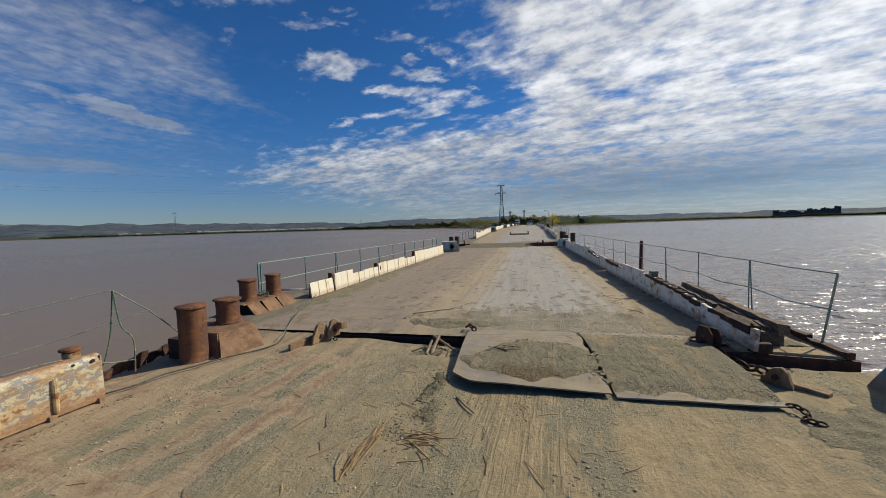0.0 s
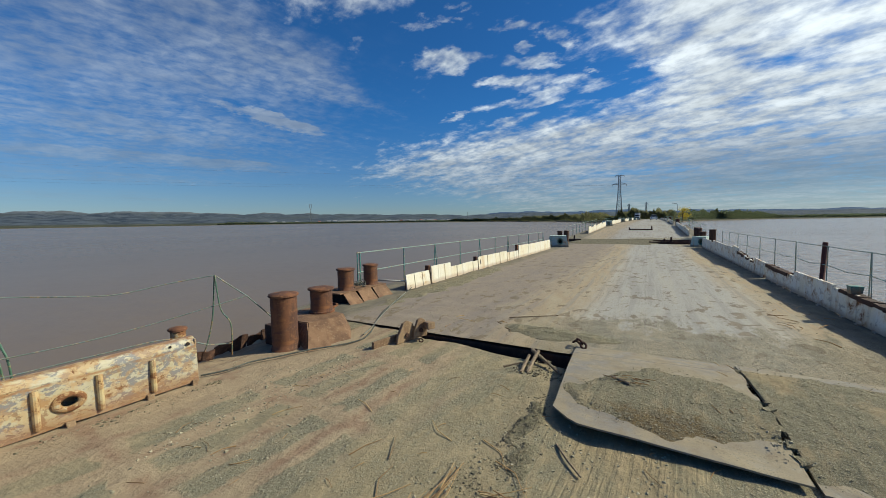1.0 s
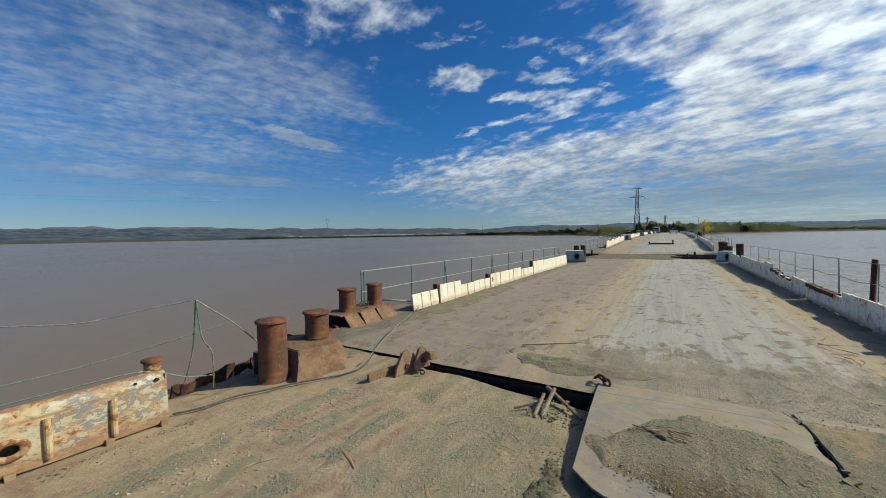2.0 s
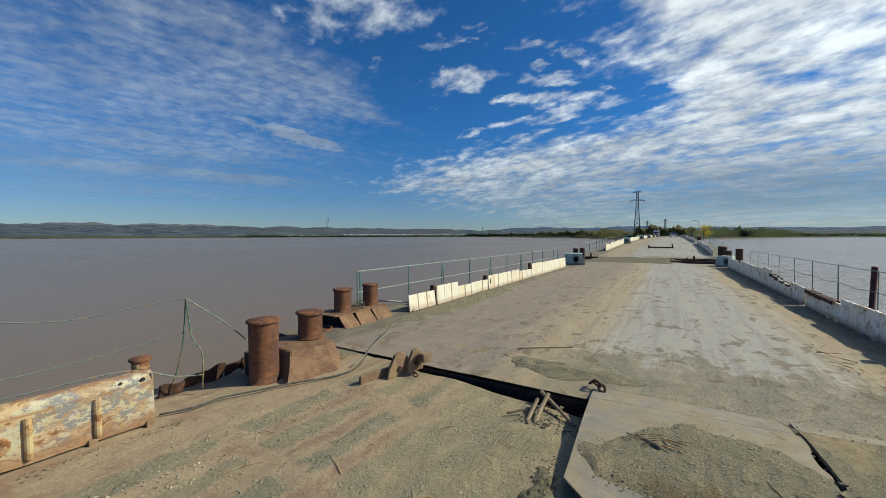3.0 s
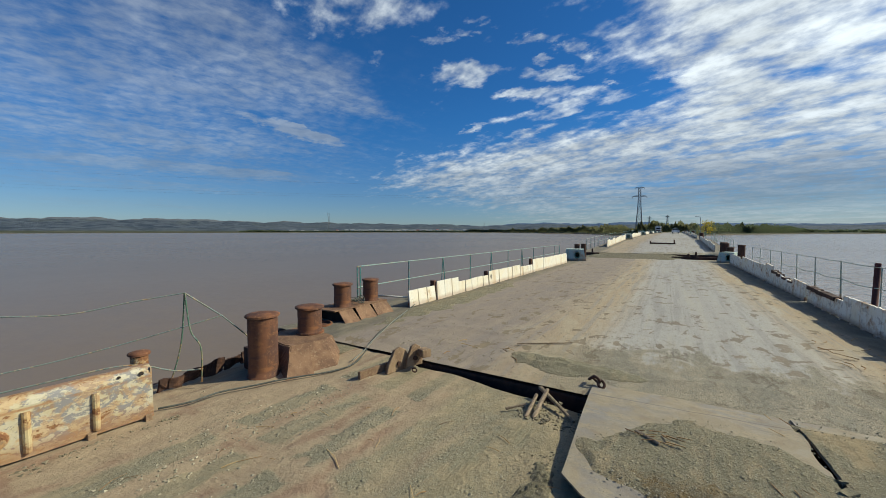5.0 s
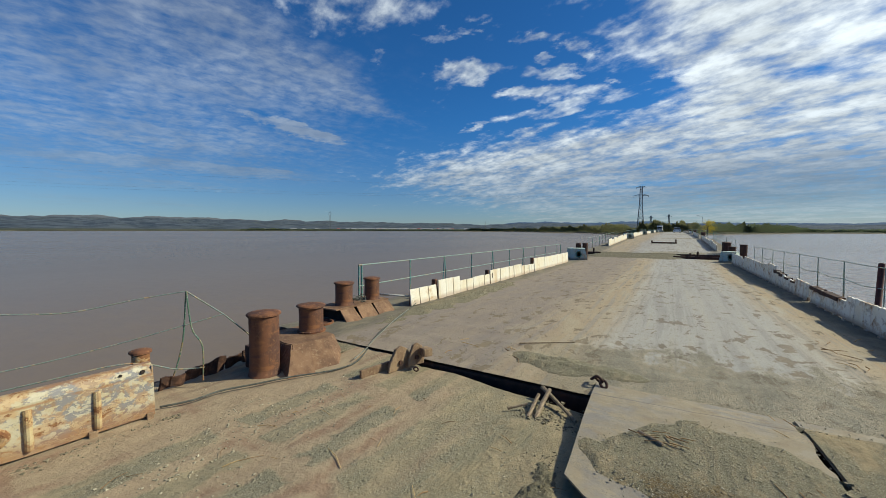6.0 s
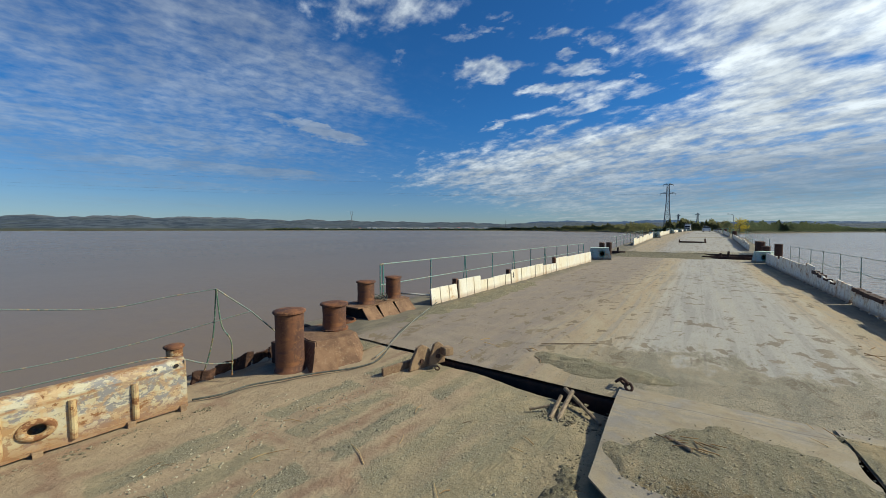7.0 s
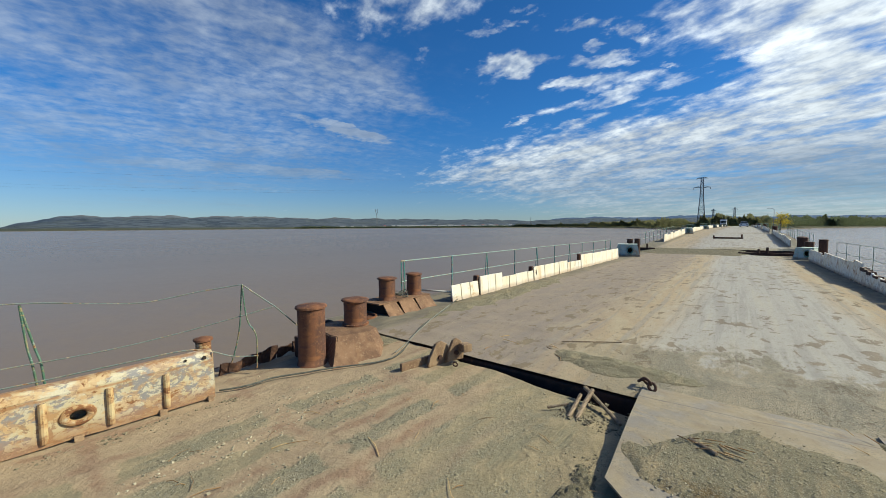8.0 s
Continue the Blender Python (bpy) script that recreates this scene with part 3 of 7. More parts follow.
def water_material():
    n = Nodes("silty_river_water")
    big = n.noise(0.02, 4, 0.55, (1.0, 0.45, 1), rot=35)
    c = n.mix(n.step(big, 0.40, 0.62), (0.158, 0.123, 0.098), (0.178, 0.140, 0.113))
    windy_sheen = n.step(n.axis(0), -8, 9)                    # the bridge shelters one side from the wind; also masks the sheen
    # silvery sheen of the choppy side, painted as a paler base colour
    c = n.mix(windy_sheen, c, (0.275, 0.230, 0.205))
    gust = n.step(n.noise(0.05, 3, 0.5, (0.6, 1.3, 1), off=(5, 5, 0), rot=-30), 0.3, 0.7, (0.75, 1.2))

    def slopes(scale, detail, stretch, rot):
        m = n.nt.nodes.new("ShaderNodeMapping")
        m.inputs["Scale"].default_value, m.inputs["Rotation"].default_value = stretch, (0, 0, radians(rot))
        n.link(n.P, m.inputs["Vector"])
        t = n.nt.nodes.new("ShaderNodeTexNoise")
        t.inputs["Scale"].default_value, t.inputs["Detail"].default_value, t.inputs["Roughness"].default_value = scale, detail, 0.6
        n.link(m.outputs[0], t.inputs["Vector"])
        v = n.nt.nodes.new("ShaderNodeVectorMath")
        v.operation = "SUBTRACT"
        n.link(t.outputs["Color"], v.inputs[0])
        v.inputs[1].default_value = (0.5, 0.5, 0.5)
        return v.outputs[0]

    def vec(op, a_, b_):
        v = n.nt.nodes.new("ShaderNodeVectorMath")
        v.operation = op
        for i, k in enumerate((a_, b_)):
            if isinstance(k, tuple):
                v.inputs[i].default_value = k
            else:
                n.link(k, v.inputs[i])
        return v.outputs[0]

    chop = vec("ADD", slopes(1.4, 4, (1.0, 1.7, 1), -35), slopes(8.0, 4, (1.0, 1.4, 1), -45))
    amp = n.math("MULTIPLY", gust, n.math("ADD", 0.13, n.math("MULTIPLY", windy_sheen, 2.3)))
    sc = n.nt.nodes.new("ShaderNodeVectorMath")
    sc.operation = "SCALE"
    n.link(vec("MULTIPLY", chop, (1, 1, 0)), sc.inputs[0])
    n.link(amp, sc.inputs["Scale"])
    nv = n.nt.nodes.new("ShaderNodeVectorMath")
    nv.operation = "NORMALIZE"
    n.link(vec("ADD", sc.outputs[0], (0, 0, 1)), nv.inputs[0])
    n.link(nv.outputs[0], n.bsdf.inputs["Normal"])
    m = n.done(c, n.step(windy_sheen, 0.0, 1.0, (0.26, 0.16)), 0.0, n.math("ADD", 0.04, n.math("MULTIPLY", windy_sheen, 0.80)))
    n.bsdf.inputs["IOR"].default_value = 1.33
    return m


def ground_material():
    n = Nodes("steppe_ground")
    a = n.noise(0.004, 6, 0.6)
    b = n.noise(0.03, 6, 0.65, off=(9, 2, 0))
    f = n.noise(0.4, 4, 0.65)
    field = n.noise(0.0065, 5, 0.62, off=(4, 7, 0), dist=0.4)
    c = n.mix(n.step(a, 0.40, 0.62), (0.050, 0.056, 0.036), (0.082, 0.080, 0.052))
    c = n.mix(n.math("MULTIPLY", n.step(b, 0.48, 0.66), 0.7), c, (0.070, 0.082, 0.042))
    c = n.mix(n.math("MULTIPLY", n.step(field, 0.56, 0.66), 0.75), c, (0.200, 0.185, 0.125))
    z = n.axis(2)
    # dry hills: dark gullies, grey-green slopes, pale bare ground along the plateau, all hazed blue-grey
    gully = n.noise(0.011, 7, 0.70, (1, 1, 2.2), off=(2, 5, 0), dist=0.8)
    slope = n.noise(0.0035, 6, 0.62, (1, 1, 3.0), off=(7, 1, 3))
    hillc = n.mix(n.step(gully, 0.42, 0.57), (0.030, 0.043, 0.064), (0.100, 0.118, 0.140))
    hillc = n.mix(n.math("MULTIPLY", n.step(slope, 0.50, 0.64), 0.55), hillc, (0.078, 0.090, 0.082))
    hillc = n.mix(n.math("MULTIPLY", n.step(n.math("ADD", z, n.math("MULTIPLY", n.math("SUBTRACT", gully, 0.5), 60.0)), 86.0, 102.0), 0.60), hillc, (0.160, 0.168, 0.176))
    # distance haze painted into the base colour, bluest far ahead and westward
    blue_haze = n.math("MULTIPLY", n.step(n.axis(1), 3300, 3800), 0.85)
    hillc = n.mix(blue_haze, hillc, n.mix(n.step(gully, 0.42, 0.60), (0.044, 0.088, 0.180), (0.062, 0.110, 0.205)))
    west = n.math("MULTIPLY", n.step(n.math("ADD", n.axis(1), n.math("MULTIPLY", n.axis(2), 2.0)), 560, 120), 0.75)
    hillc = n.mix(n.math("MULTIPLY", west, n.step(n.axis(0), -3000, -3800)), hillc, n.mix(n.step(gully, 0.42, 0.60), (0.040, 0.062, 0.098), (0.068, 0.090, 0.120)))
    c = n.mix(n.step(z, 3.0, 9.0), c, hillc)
    c = n.mix(n.step(z, -0.35, -0.75), c, (0.15, 0.125, 0.095))
    n.bump(n.math("ADD", n.math("ADD", b, n.math("MULTIPLY", f, 0.2)), n.math("MULTIPLY", gully, 6.0)), 0.7, 4.0)
    return n.done(c, 0.95, 0.0, 0.1)


M_SOIL = soil_near(plated=True)
M_SAND = soil_near("pale_sand", -0.12, 1.12)
M_SOIL_PLATE = soil_near("gravel_crust", 0.04, 0.84, oily=True)
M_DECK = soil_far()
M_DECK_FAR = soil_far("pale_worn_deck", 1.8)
M_GRAVEL = soil_near("grey_gravel", 0.12, 0.84)
M_GRAVEL_DAMP = soil_near("damp_gravel", 0.14, 0.66)
M_RUST = rust("rusty_steel", (0.205, 0.085, 0.040), (0.075, 0.036, 0.026), (0.34, 0.165, 0.072))
M_RUST_BARREL = rust("weathered_bollard_rust", (0.190, 0.082, 0.042), (0.075, 0.038, 0.028), (0.30, 0.15, 0.07), 3.0, 0.75)
M_RUST_DARK = rust("dark_rusty_hull", (0.105, 0.050, 0.034), (0.045, 0.026, 0.020), (0.17, 0.085, 0.05), 2.0)
# dark rust taken darker still, to paint the joint gap's shade on the hull
M_HULL = rust("shade_darkened_rust", (0.080, 0.038, 0.026), (0.036, 0.021, 0.016), (0.12, 0.06, 0.036), 2.0)
M_RUST_PALE = rust("dusty_rusted_steel", (0.225, 0.130, 0.074), (0.135, 0.075, 0.045), (0.33, 0.225, 0.14), 4.0)
M_RUST_DUSTY = rust("mud_dusted_steel", (0.300, 0.205, 0.122), (0.175, 0.108, 0.066), (0.40, 0.295, 0.18), 6.0)
M_WHITE_WORN = chipped("flaked_cream_paint", (0.51, 0.465, 0.345), 0.68, under=(0.235, 0.225, 0.22), rusty=(0.29, 0.145, 0.062), scale=4.6, rim=0.475)
M_CREAM_RUSTY = chipped("rust_streaked_cream_paint", (0.52, 0.42, 0.24), 0.70, under=(0.36, 0.24, 0.13), rusty=(0.27, 0.125, 0.05), scale=5.0)
M_CREAM_SCALED = chipped("scaling_pale_paint", (0.42, 0.36, 0.25), 1.3, under=(0.30, 0.19, 0.10), rusty=(0.24, 0.11, 0.045), scale=9.0)
M_WHITE = chipped("weathered_white_paint", (0.74, 0.70, 0.60), -0.35, under=(0.52, 0.46, 0.34), scale=1.6)
M_WHITE_GREY = chipped("dirty_white_paint", (0.78, 0.755, 0.68), 0.35, under=(0.46, 0.42, 0.36), rusty=(0.26, 0.125, 0.055), scale=2.4)
M_GREEN_WHITE = chipped("pale_green_paint", (0.44, 0.54, 0.51), 0.15, under=(0.26, 0.42, 0.39), scale=2.0)
M_TEAL = chipped("teal_paint", (0.075, 0.235, 0.225), 0.2, under=(0.25, 0.30, 0.29), scale=9.0)
M_TEAL_DULL = chipped("dull_teal_paint", (0.10, 0.22, 0.23), 0.3, under=(0.20, 0.26, 0.26), scale=3.0)
M_TEAL_PALE = chipped("faded_green_pipe", (0.235, 0.33, 0.305), 0.2, under=(0.11, 0.27, 0.23), scale=9.0)
M_GREEN = chipped("green_bent_pipe", (0.07, 0.15, 0.105), 0.35, under=(0.24, 0.28, 0.25), scale=9.0)
M_RAIL_GREY = chipped("weathered_grey_green_pipe", (0.165, 0.205, 0.190), 0.3, under=(0.10, 0.13, 0.12), scale=9.0)
M_DUSTY_STEEL = dusty_plate()
M_WOOD = plain("weathered_timber", (0.16, 0.115, 0.075), (0.33, 0.255, 0.175), 9.0, 0.85, bump=0.5, stretch=(6, 1, 6))
M_WOOD_MID = plain("split_brown_timber", (0.095, 0.068, 0.048), (0.235, 0.170, 0.112), 8.0, 0.88, bump=0.6, stretch=(6, 1, 6))
M_WOOD_DARK = plain("rotten_timber", (0.060, 0.045, 0.035), (0.17, 0.125, 0.09), 7.0, 0.9, bump=0.7, stretch=(5, 1, 5))
M_REED = varied("dry_reed", ((0.50, 0.345, 0.165), (0.36, 0.215, 0.10), (0.17, 0.105, 0.06)))
M_STONE = varied("loose_gravel", ((0.340, 0.296, 0.205), (0.255, 0.226, 0.160), (0.46, 0.400, 0.285)))
M_CLOD = varied("dark_soil_clod", ((0.155, 0.132, 0.088), (0.205, 0.172, 0.115), (0.27, 0.225, 0.15)))
M_RUBBER = plain("cable_sheath", (0.045, 0.048, 0.043), (0.12, 0.12, 0.10), 20.0, 0.7, bump=0.2)
M_CABLE = plain("pale_cable_sheath", (0.15, 0.155, 0.13), (0.24, 0.235, 0.20), 20.0, 0.7, bump=0.2)
# near-black: the truck's grille, and painted shade in holes and hollows
M_DARK = plain("black_steel_and_shade", (0.018, 0.014, 0.012), (0.035, 0.025, 0.02), 8.0, 0.9)
M_GALV = plain("galvanised_steel", (0.14, 0.15, 0.16), (0.21, 0.22, 0.23), 3.0, 0.55, 0.4, bump=0.1)
M_REDPOST = rust("dark_red_post", (0.13, 0.042, 0.036), (0.07, 0.028, 0.026), (0.18, 0.075, 0.06), 6.0)
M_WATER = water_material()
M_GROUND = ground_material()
M_LEAF = varied("grey_green_leaves", ((0.115, 0.145, 0.080), (0.150, 0.180, 0.098), (0.185, 0.200, 0.115)), 0.8, 2.0, True)
M_LEAF_OLIVE = varied("olive_scrub_leaves", ((0.180, 0.190, 0.082), (0.230, 0.222, 0.098), (0.255, 0.225, 0.112)), 0.8, 2.0, True)
M_LEAF_YELLOW = varied("yellow_autumn_leaves", ((0.48, 0.37, 0.045), (0.56, 0.46, 0.08), (0.36, 0.31, 0.05)), 0.8, 2.0, True)
M_BARK = plain("bark", (0.06, 0.05, 0.04), (0.12, 0.10, 0.08), 5.0, 0.9, bump=0.5)
M_WALLWHITE = plain("whitewashed_wall", (0.60, 0.59, 0.56), (0.72, 0.71, 0.69), 0.5, 0.85, bump=0.1)
M_WALLGREY = plain("grey_block_wall", (0.25, 0.25, 0.25), (0.36, 0.355, 0.34), 0.5, 0.85, bump=0.1)
M_ROOF = plain("sheet_roof", (0.20, 0.20, 0.215), (0.30, 0.30, 0.31), 0.4, 0.6, bump=0.1)
M_ROOFRED = plain("red_sheet_roof", (0.28, 0.075, 0.06), (0.36, 0.11, 0.085), 0.4, 0.6, bump=0.1)
M_RUIN = plain("dark_mudbrick", (0.060, 0.058, 0.060), (0.105, 0.098, 0.098), 0.15, 0.95, bump=0.6, dist=0.5)
M_CARWHITE = plain("white_car_paint", (0.66, 0.67, 0.68), (0.72, 0.73, 0.74), 2.0, 0.3, bump=0.0)
M_GLASS = plain("dark_window_glass", (0.020, 0.024, 0.030), (0.035, 0.040, 0.048), 2.0, 0.08, bump=0.0)
M_TYRE = plain("tyre_rubber", (0.02, 0.02, 0.02), (0.04, 0.04, 0.04), 6.0, 0.85)


# ---------- building blocks ----------
def mesh_of(bm, mat, smooth=False):
    me = bpy.data.meshes.new("mesh")
    bm.normal_update()
    bm.to_mesh(me)
    bm.free()
    me.materials.append(mat)
    if smooth:
        me.shade_smooth()
    return me


def part(name, bm, mat, parent, label="", smooth=False):
    ob = new(name, mesh_of(bm, mat, smooth))
    ob.parent = parent
    return tagged(ob, label)


def thing(name, m=None, label="", category="", group="", kind=""):
    """An Empty that holds the parts of one thing."""
    ob = new(name)
    if m is not None:
        ob.matrix_basis = m
    ob.empty_display_size = 0.1
    return tagged(ob, label, category, group, kind)


def solid(name, bm, mat, m=None, label="", category="", group="", kind="", smooth=False):
    """A thing that is one mesh."""
    ob = new(name, mesh_of(bm, mat, smooth))
    if m is not None:
        ob.matrix_basis = m
    return tagged(ob, label, category, group, kind)


def box(bm, lo, hi, m=None, bevel=0.0):
    c = [(a + b) / 2 for a, b in zip(lo, hi)]
    s = [b - a for a, b in zip(lo, hi)]
    r = bmesh.ops.create_cube(bm, size=1.0, matrix=(m or Matrix()) @ Matrix.Translation(c) @ Matrix.Diagonal((*s, 1)))
    if bevel:
        edges = list({e for v in r["verts"] for e in v.link_edges})
        bmesh.ops.bevel(bm, geom=edges, offset=bevel, segments=2, affect="EDGES", profile=0.6)
    return bm


def lathe(bm, profile, m=None, n=32, closed=False):
    """Turn (radius, height) pairs about z."""
    m = m or Matrix()
    rings = []
    for r, z in profile:
        if r < 1e-6:
            rings.append([bm.verts.new(m @ Vector((0, 0, z)))])
        else:
            rings.append([bm.verts.new(m @ Vector((r * math.cos(2 * math.pi * i / n), r * math.sin(2 * math.pi * i / n), z))) for i in range(n)])
    for a, b in zip(rings, rings[1:]):
        for i in range(n):
            j = (i + 1) % n
            if len(a) == 1:
                bm.faces.new((a[0], b[i], b[j]))
            elif len(b) == 1:
                bm.faces.new((a[i], a[j], b[0]))
            else:
                bm.faces.new((a[i], a[j], b[j], b[i]))
    return bm


def tube(bm, pts, r, n=8, taper=1.0):
    """A round bar along points."""
    pts = [Vector(p) for p in pts]
    rings = []
    for k, p in enumerate(pts):
        d = (pts[min(k + 1, len(pts) - 1)] - pts[max(k - 1, 0)]).normalized()
        a = d.orthogonal().normalized() if k == 0 else (a - d * a.dot(d)).normalized()
        b = d.cross(a)
        rr = r * (1 + (taper - 1) * k / max(1, len(pts) - 1))
        rings.append([bm.verts.new(p + (a * math.cos(2 * math.pi * i / n) + b * math.sin(2 * math.pi * i / n)) * rr) for i in range(n)])
    for a_, b_ in zip(rings, rings[1:]):
        for i in range(n):
            j = (i + 1) % n
            bm.faces.new((a_[i], a_[j], b_[j], b_[i]))
    bm.faces.new(rings[0][::-1])
    bm.faces.new(rings[-1])
    return bm


def curve_pts(pts, n=6):
    """Points of a smooth curve through the given ones."""
    P = [Vector(p) for p in pts]
    out = []
    for i in range(len(P) - 1):
        p0, p1, p2, p3 = P[max(i - 1, 0)], P[i], P[i + 1], P[min(i + 2, len(P) - 1)]
        for k in range(n):
            t = k / n
            out.append(0.5 * (2 * p1 + (p2 - p0) * t + (2 * p0 - 5 * p1 + 4 * p2 - p3) * t * t + (3 * p1 - p0 - 3 * p2 + p3) * t ** 3))
    return out + [P[-1]]


def prism(bm, outline, depth, m=None):
    """A flat outline in x, z, given depth along y."""
    m = m or Matrix()
    a = [bm.verts.new(m @ Vector((x, 0, z))) for x, z in outline]
    b = [bm.verts.new(m @ Vector((x, depth, z))) for x, z in outline]
    bm.faces.new(a)
    bm.faces.new(b[::-1])
    for i in range(len(a)):
        j = (i + 1) % len(a)
        bm.faces.new((a[j], a[i], b[i], b[j]))
    bmesh.ops.recalc_face_normals(bm, faces=bm.faces[:])
    return bm


def frustum(bm, low, high, z0, z1, m=None):
    """A solid between two outlines of equal count."""
    m = m or Matrix()
    a = [bm.verts.new(m @ Vector((x, y, z0))) for x, y in low]
    b = [bm.verts.new(m @ Vector((x, y, z1))) for x, y in high]
    bm.faces.new(a[::-1])
    bm.faces.new(b)
    for i in range(len(a)):
        j = (i + 1) % len(a)
        bm.faces.new((a[i], a[j], b[j], b[i]))
    bmesh.ops.recalc_face_normals(bm, faces=bm.faces[:])
    return bm


def holed(bm, y0, y1, z0, z1, t, cy, cz, ry, rz, m=None, n=32, skew=0.0):
    """An upright plate in y, z, from x = 0 to t, with an oval hole right through it."""
    m = m or Matrix()

    def rim(a):
        c, s = math.cos(a), math.sin(a)
        k = min((y1 - cy) / c if c > 1e-9 else ((y0 - cy) / c if c < -1e-9 else 1e9), (z1 - cz) / s if s > 1e-9 else ((z0 - cz) / s if s < -1e-9 else 1e9))
        return cy + c * k, cz + s * k
    angs = sorted([2 * math.pi * i / n for i in range(n)] + [math.atan2(z - cz, y - cy) % (2 * math.pi) for y in (y0, y1) for z in (z0, z1)])
    rings = []
    for x in (0.0, t):
        rings.append(([bm.verts.new(m @ Vector((x + skew * (z - z0), y, z))) for y, z in map(rim, angs)],
                      [bm.verts.new(m @ Vector((x + skew * (cz + rz * math.sin(a) - z0), cy + ry * math.cos(a), cz + rz * math.sin(a)))) for a in angs]))
    k = len(angs)
    for i in range(k):
        j = (i + 1) % k
        for (o, h), flip in ((rings[0], 1), (rings[1], 0)):
            q = (o[i], o[j], h[j], h[i])
            bm.faces.new(q[::-1] if flip else q)
        bm.faces.new((rings[0][0][i], rings[0][0][j], rings[1][0][j], rings[1][0][i]))
        bm.faces.new((rings[0][1][j], rings[0][1][i], rings[1][1][i], rings[1][1][j]))
    bmesh.ops.recalc_face_normals(bm, faces=bm.faces[:])
    return bm


def torus(bm, R, r, m, n=20, k=8, sx=1.0):
    rings = []
    for i in range(n):
        a = 2 * math.pi * i / n
        c = Vector((R * math.cos(a) * sx, R * math.sin(a), 0))
        d = Vector((math.cos(a), math.sin(a), 0))
        rings.append([bm.verts.new(m @ (c + d * r * math.cos(2 * math.pi * j / k) + Vector((0, 0, r * math.sin(2 * math.pi * j / k))))) for j in range(k)])
    for i in range(n):
        a, b = rings[i], rings[(i + 1) % n]
        for j in range(k):
            l = (j + 1) % k
            bm.faces.new((a[j], b[j], b[l], a[l]))
    return bm


def fbm(x, y, z=0.0, o=4):
    return noise.fractal(Vector((x, y, z)), 1.0, 2.0, o)


def wobble(bm, amp, freq, seed=0.0):
    """Dents and worn unevenness."""
    for v in bm.verts:
        p = v.co * freq + Vector((seed, seed * 1.7, 0))
        v.co += Vector((noise.noise(p), noise.noise(p + Vector((31, 0, 0))), noise.noise(p + Vector((0, 57, 0))))) * amp
    return bm


def sheet(xs, ys, height, m=None):
    """A ground sheet over the given lines, with height(x, y)."""
    m = m or Matrix()
    nx, ny = len(xs), len(ys)
    verts = [m @ Vector((x, y, height(x, y))) for y in ys for x in xs]
    faces = [(j * nx + i, j * nx + i + 1, (j + 1) * nx + i + 1, (j + 1) * nx + i) for j in range(ny - 1) for i in range(nx - 1)]
    me = bpy.data.meshes.new("mesh")
    me.from_pydata(verts, [], faces)
    me.shade_smooth()
    return me


def steps(*runs):
    """Grid lines: (start, end, step) runs joined."""
    out = []
    for a, b, s in runs:
        n = max(1, round((b - a) / s))
        out += [a + (b - a) * i / n for i in range(n)]
    return out + [runs[-1][1]]


# ---------- river, banks and hills ----------
def interp(table, x):
    for (a, va), (b, vb) in zip(table, table[1:]):
        if x <= b:
            t = max(0.0, min(1.0, (x - a) / (b - a)))
            return va + (vb - va) * t * t * (3 - 2 * t)
    return table[-1][1]


WATER_Z = -1.0
SHORE = [(-180, 800), (-95, 900), (-60, 900), (-38, 850), (-28, 700), (-16, 420), (-9, 250), (-2, 240), (4, 380), (10, 520), (25, 700), (60, 700), (180, 800)]
HILLS = [(-180, 0.4), (-110, 0.1), (-93, 0.10), (-90.5, 0.80), (-87.5, 1.42), (-86, 1.62), (-84, 1.45), (-80, 1.60), (-76, 1.52), (-70, 1.56), (-66, 1.45), (-50, 1.25), (-42, 1.05), (-34, 1.0), (-30, 0.75), (-27, 1.05), (-20, 1.30), (-14, 1.05), (-9, 1.20), (-4, 1.0), (4, 0.95), (14, 0.80), (25, 0.62), (40, 0.5), (180, 0.4)]


def ground_height(az, r):
    shore = interp(SHORE, az) * (1 + 0.04 * fbm(az * 0.13, 3.0))
    if r < shore:
        return WATER_Z - 0.05 - min(3.5, (shore - r) * 0.03)
    bank = min(1.0, (r - shore) / 14.0)
    z = WATER_Z + 1.35 * bank + 0.7 * min(1.0, (r - shore) / 250.0) + 0.5 * fbm(az * 0.3, r * 0.01)
    k = max(0.0, min(1.0, (r - 1900.0) / 2300.0))
    top = 4250 * math.tan(radians(interp(HILLS, az)))
    rough = fbm(az * 0.35, r * 0.0011, 4.0, 6)
    z += top * (k ** 1.3) * (1 + 0.10 * rough + 0.05 * fbm(az * 1.5, r * 0.003, 8.0, 5)) + 6 * k * rough
    return z


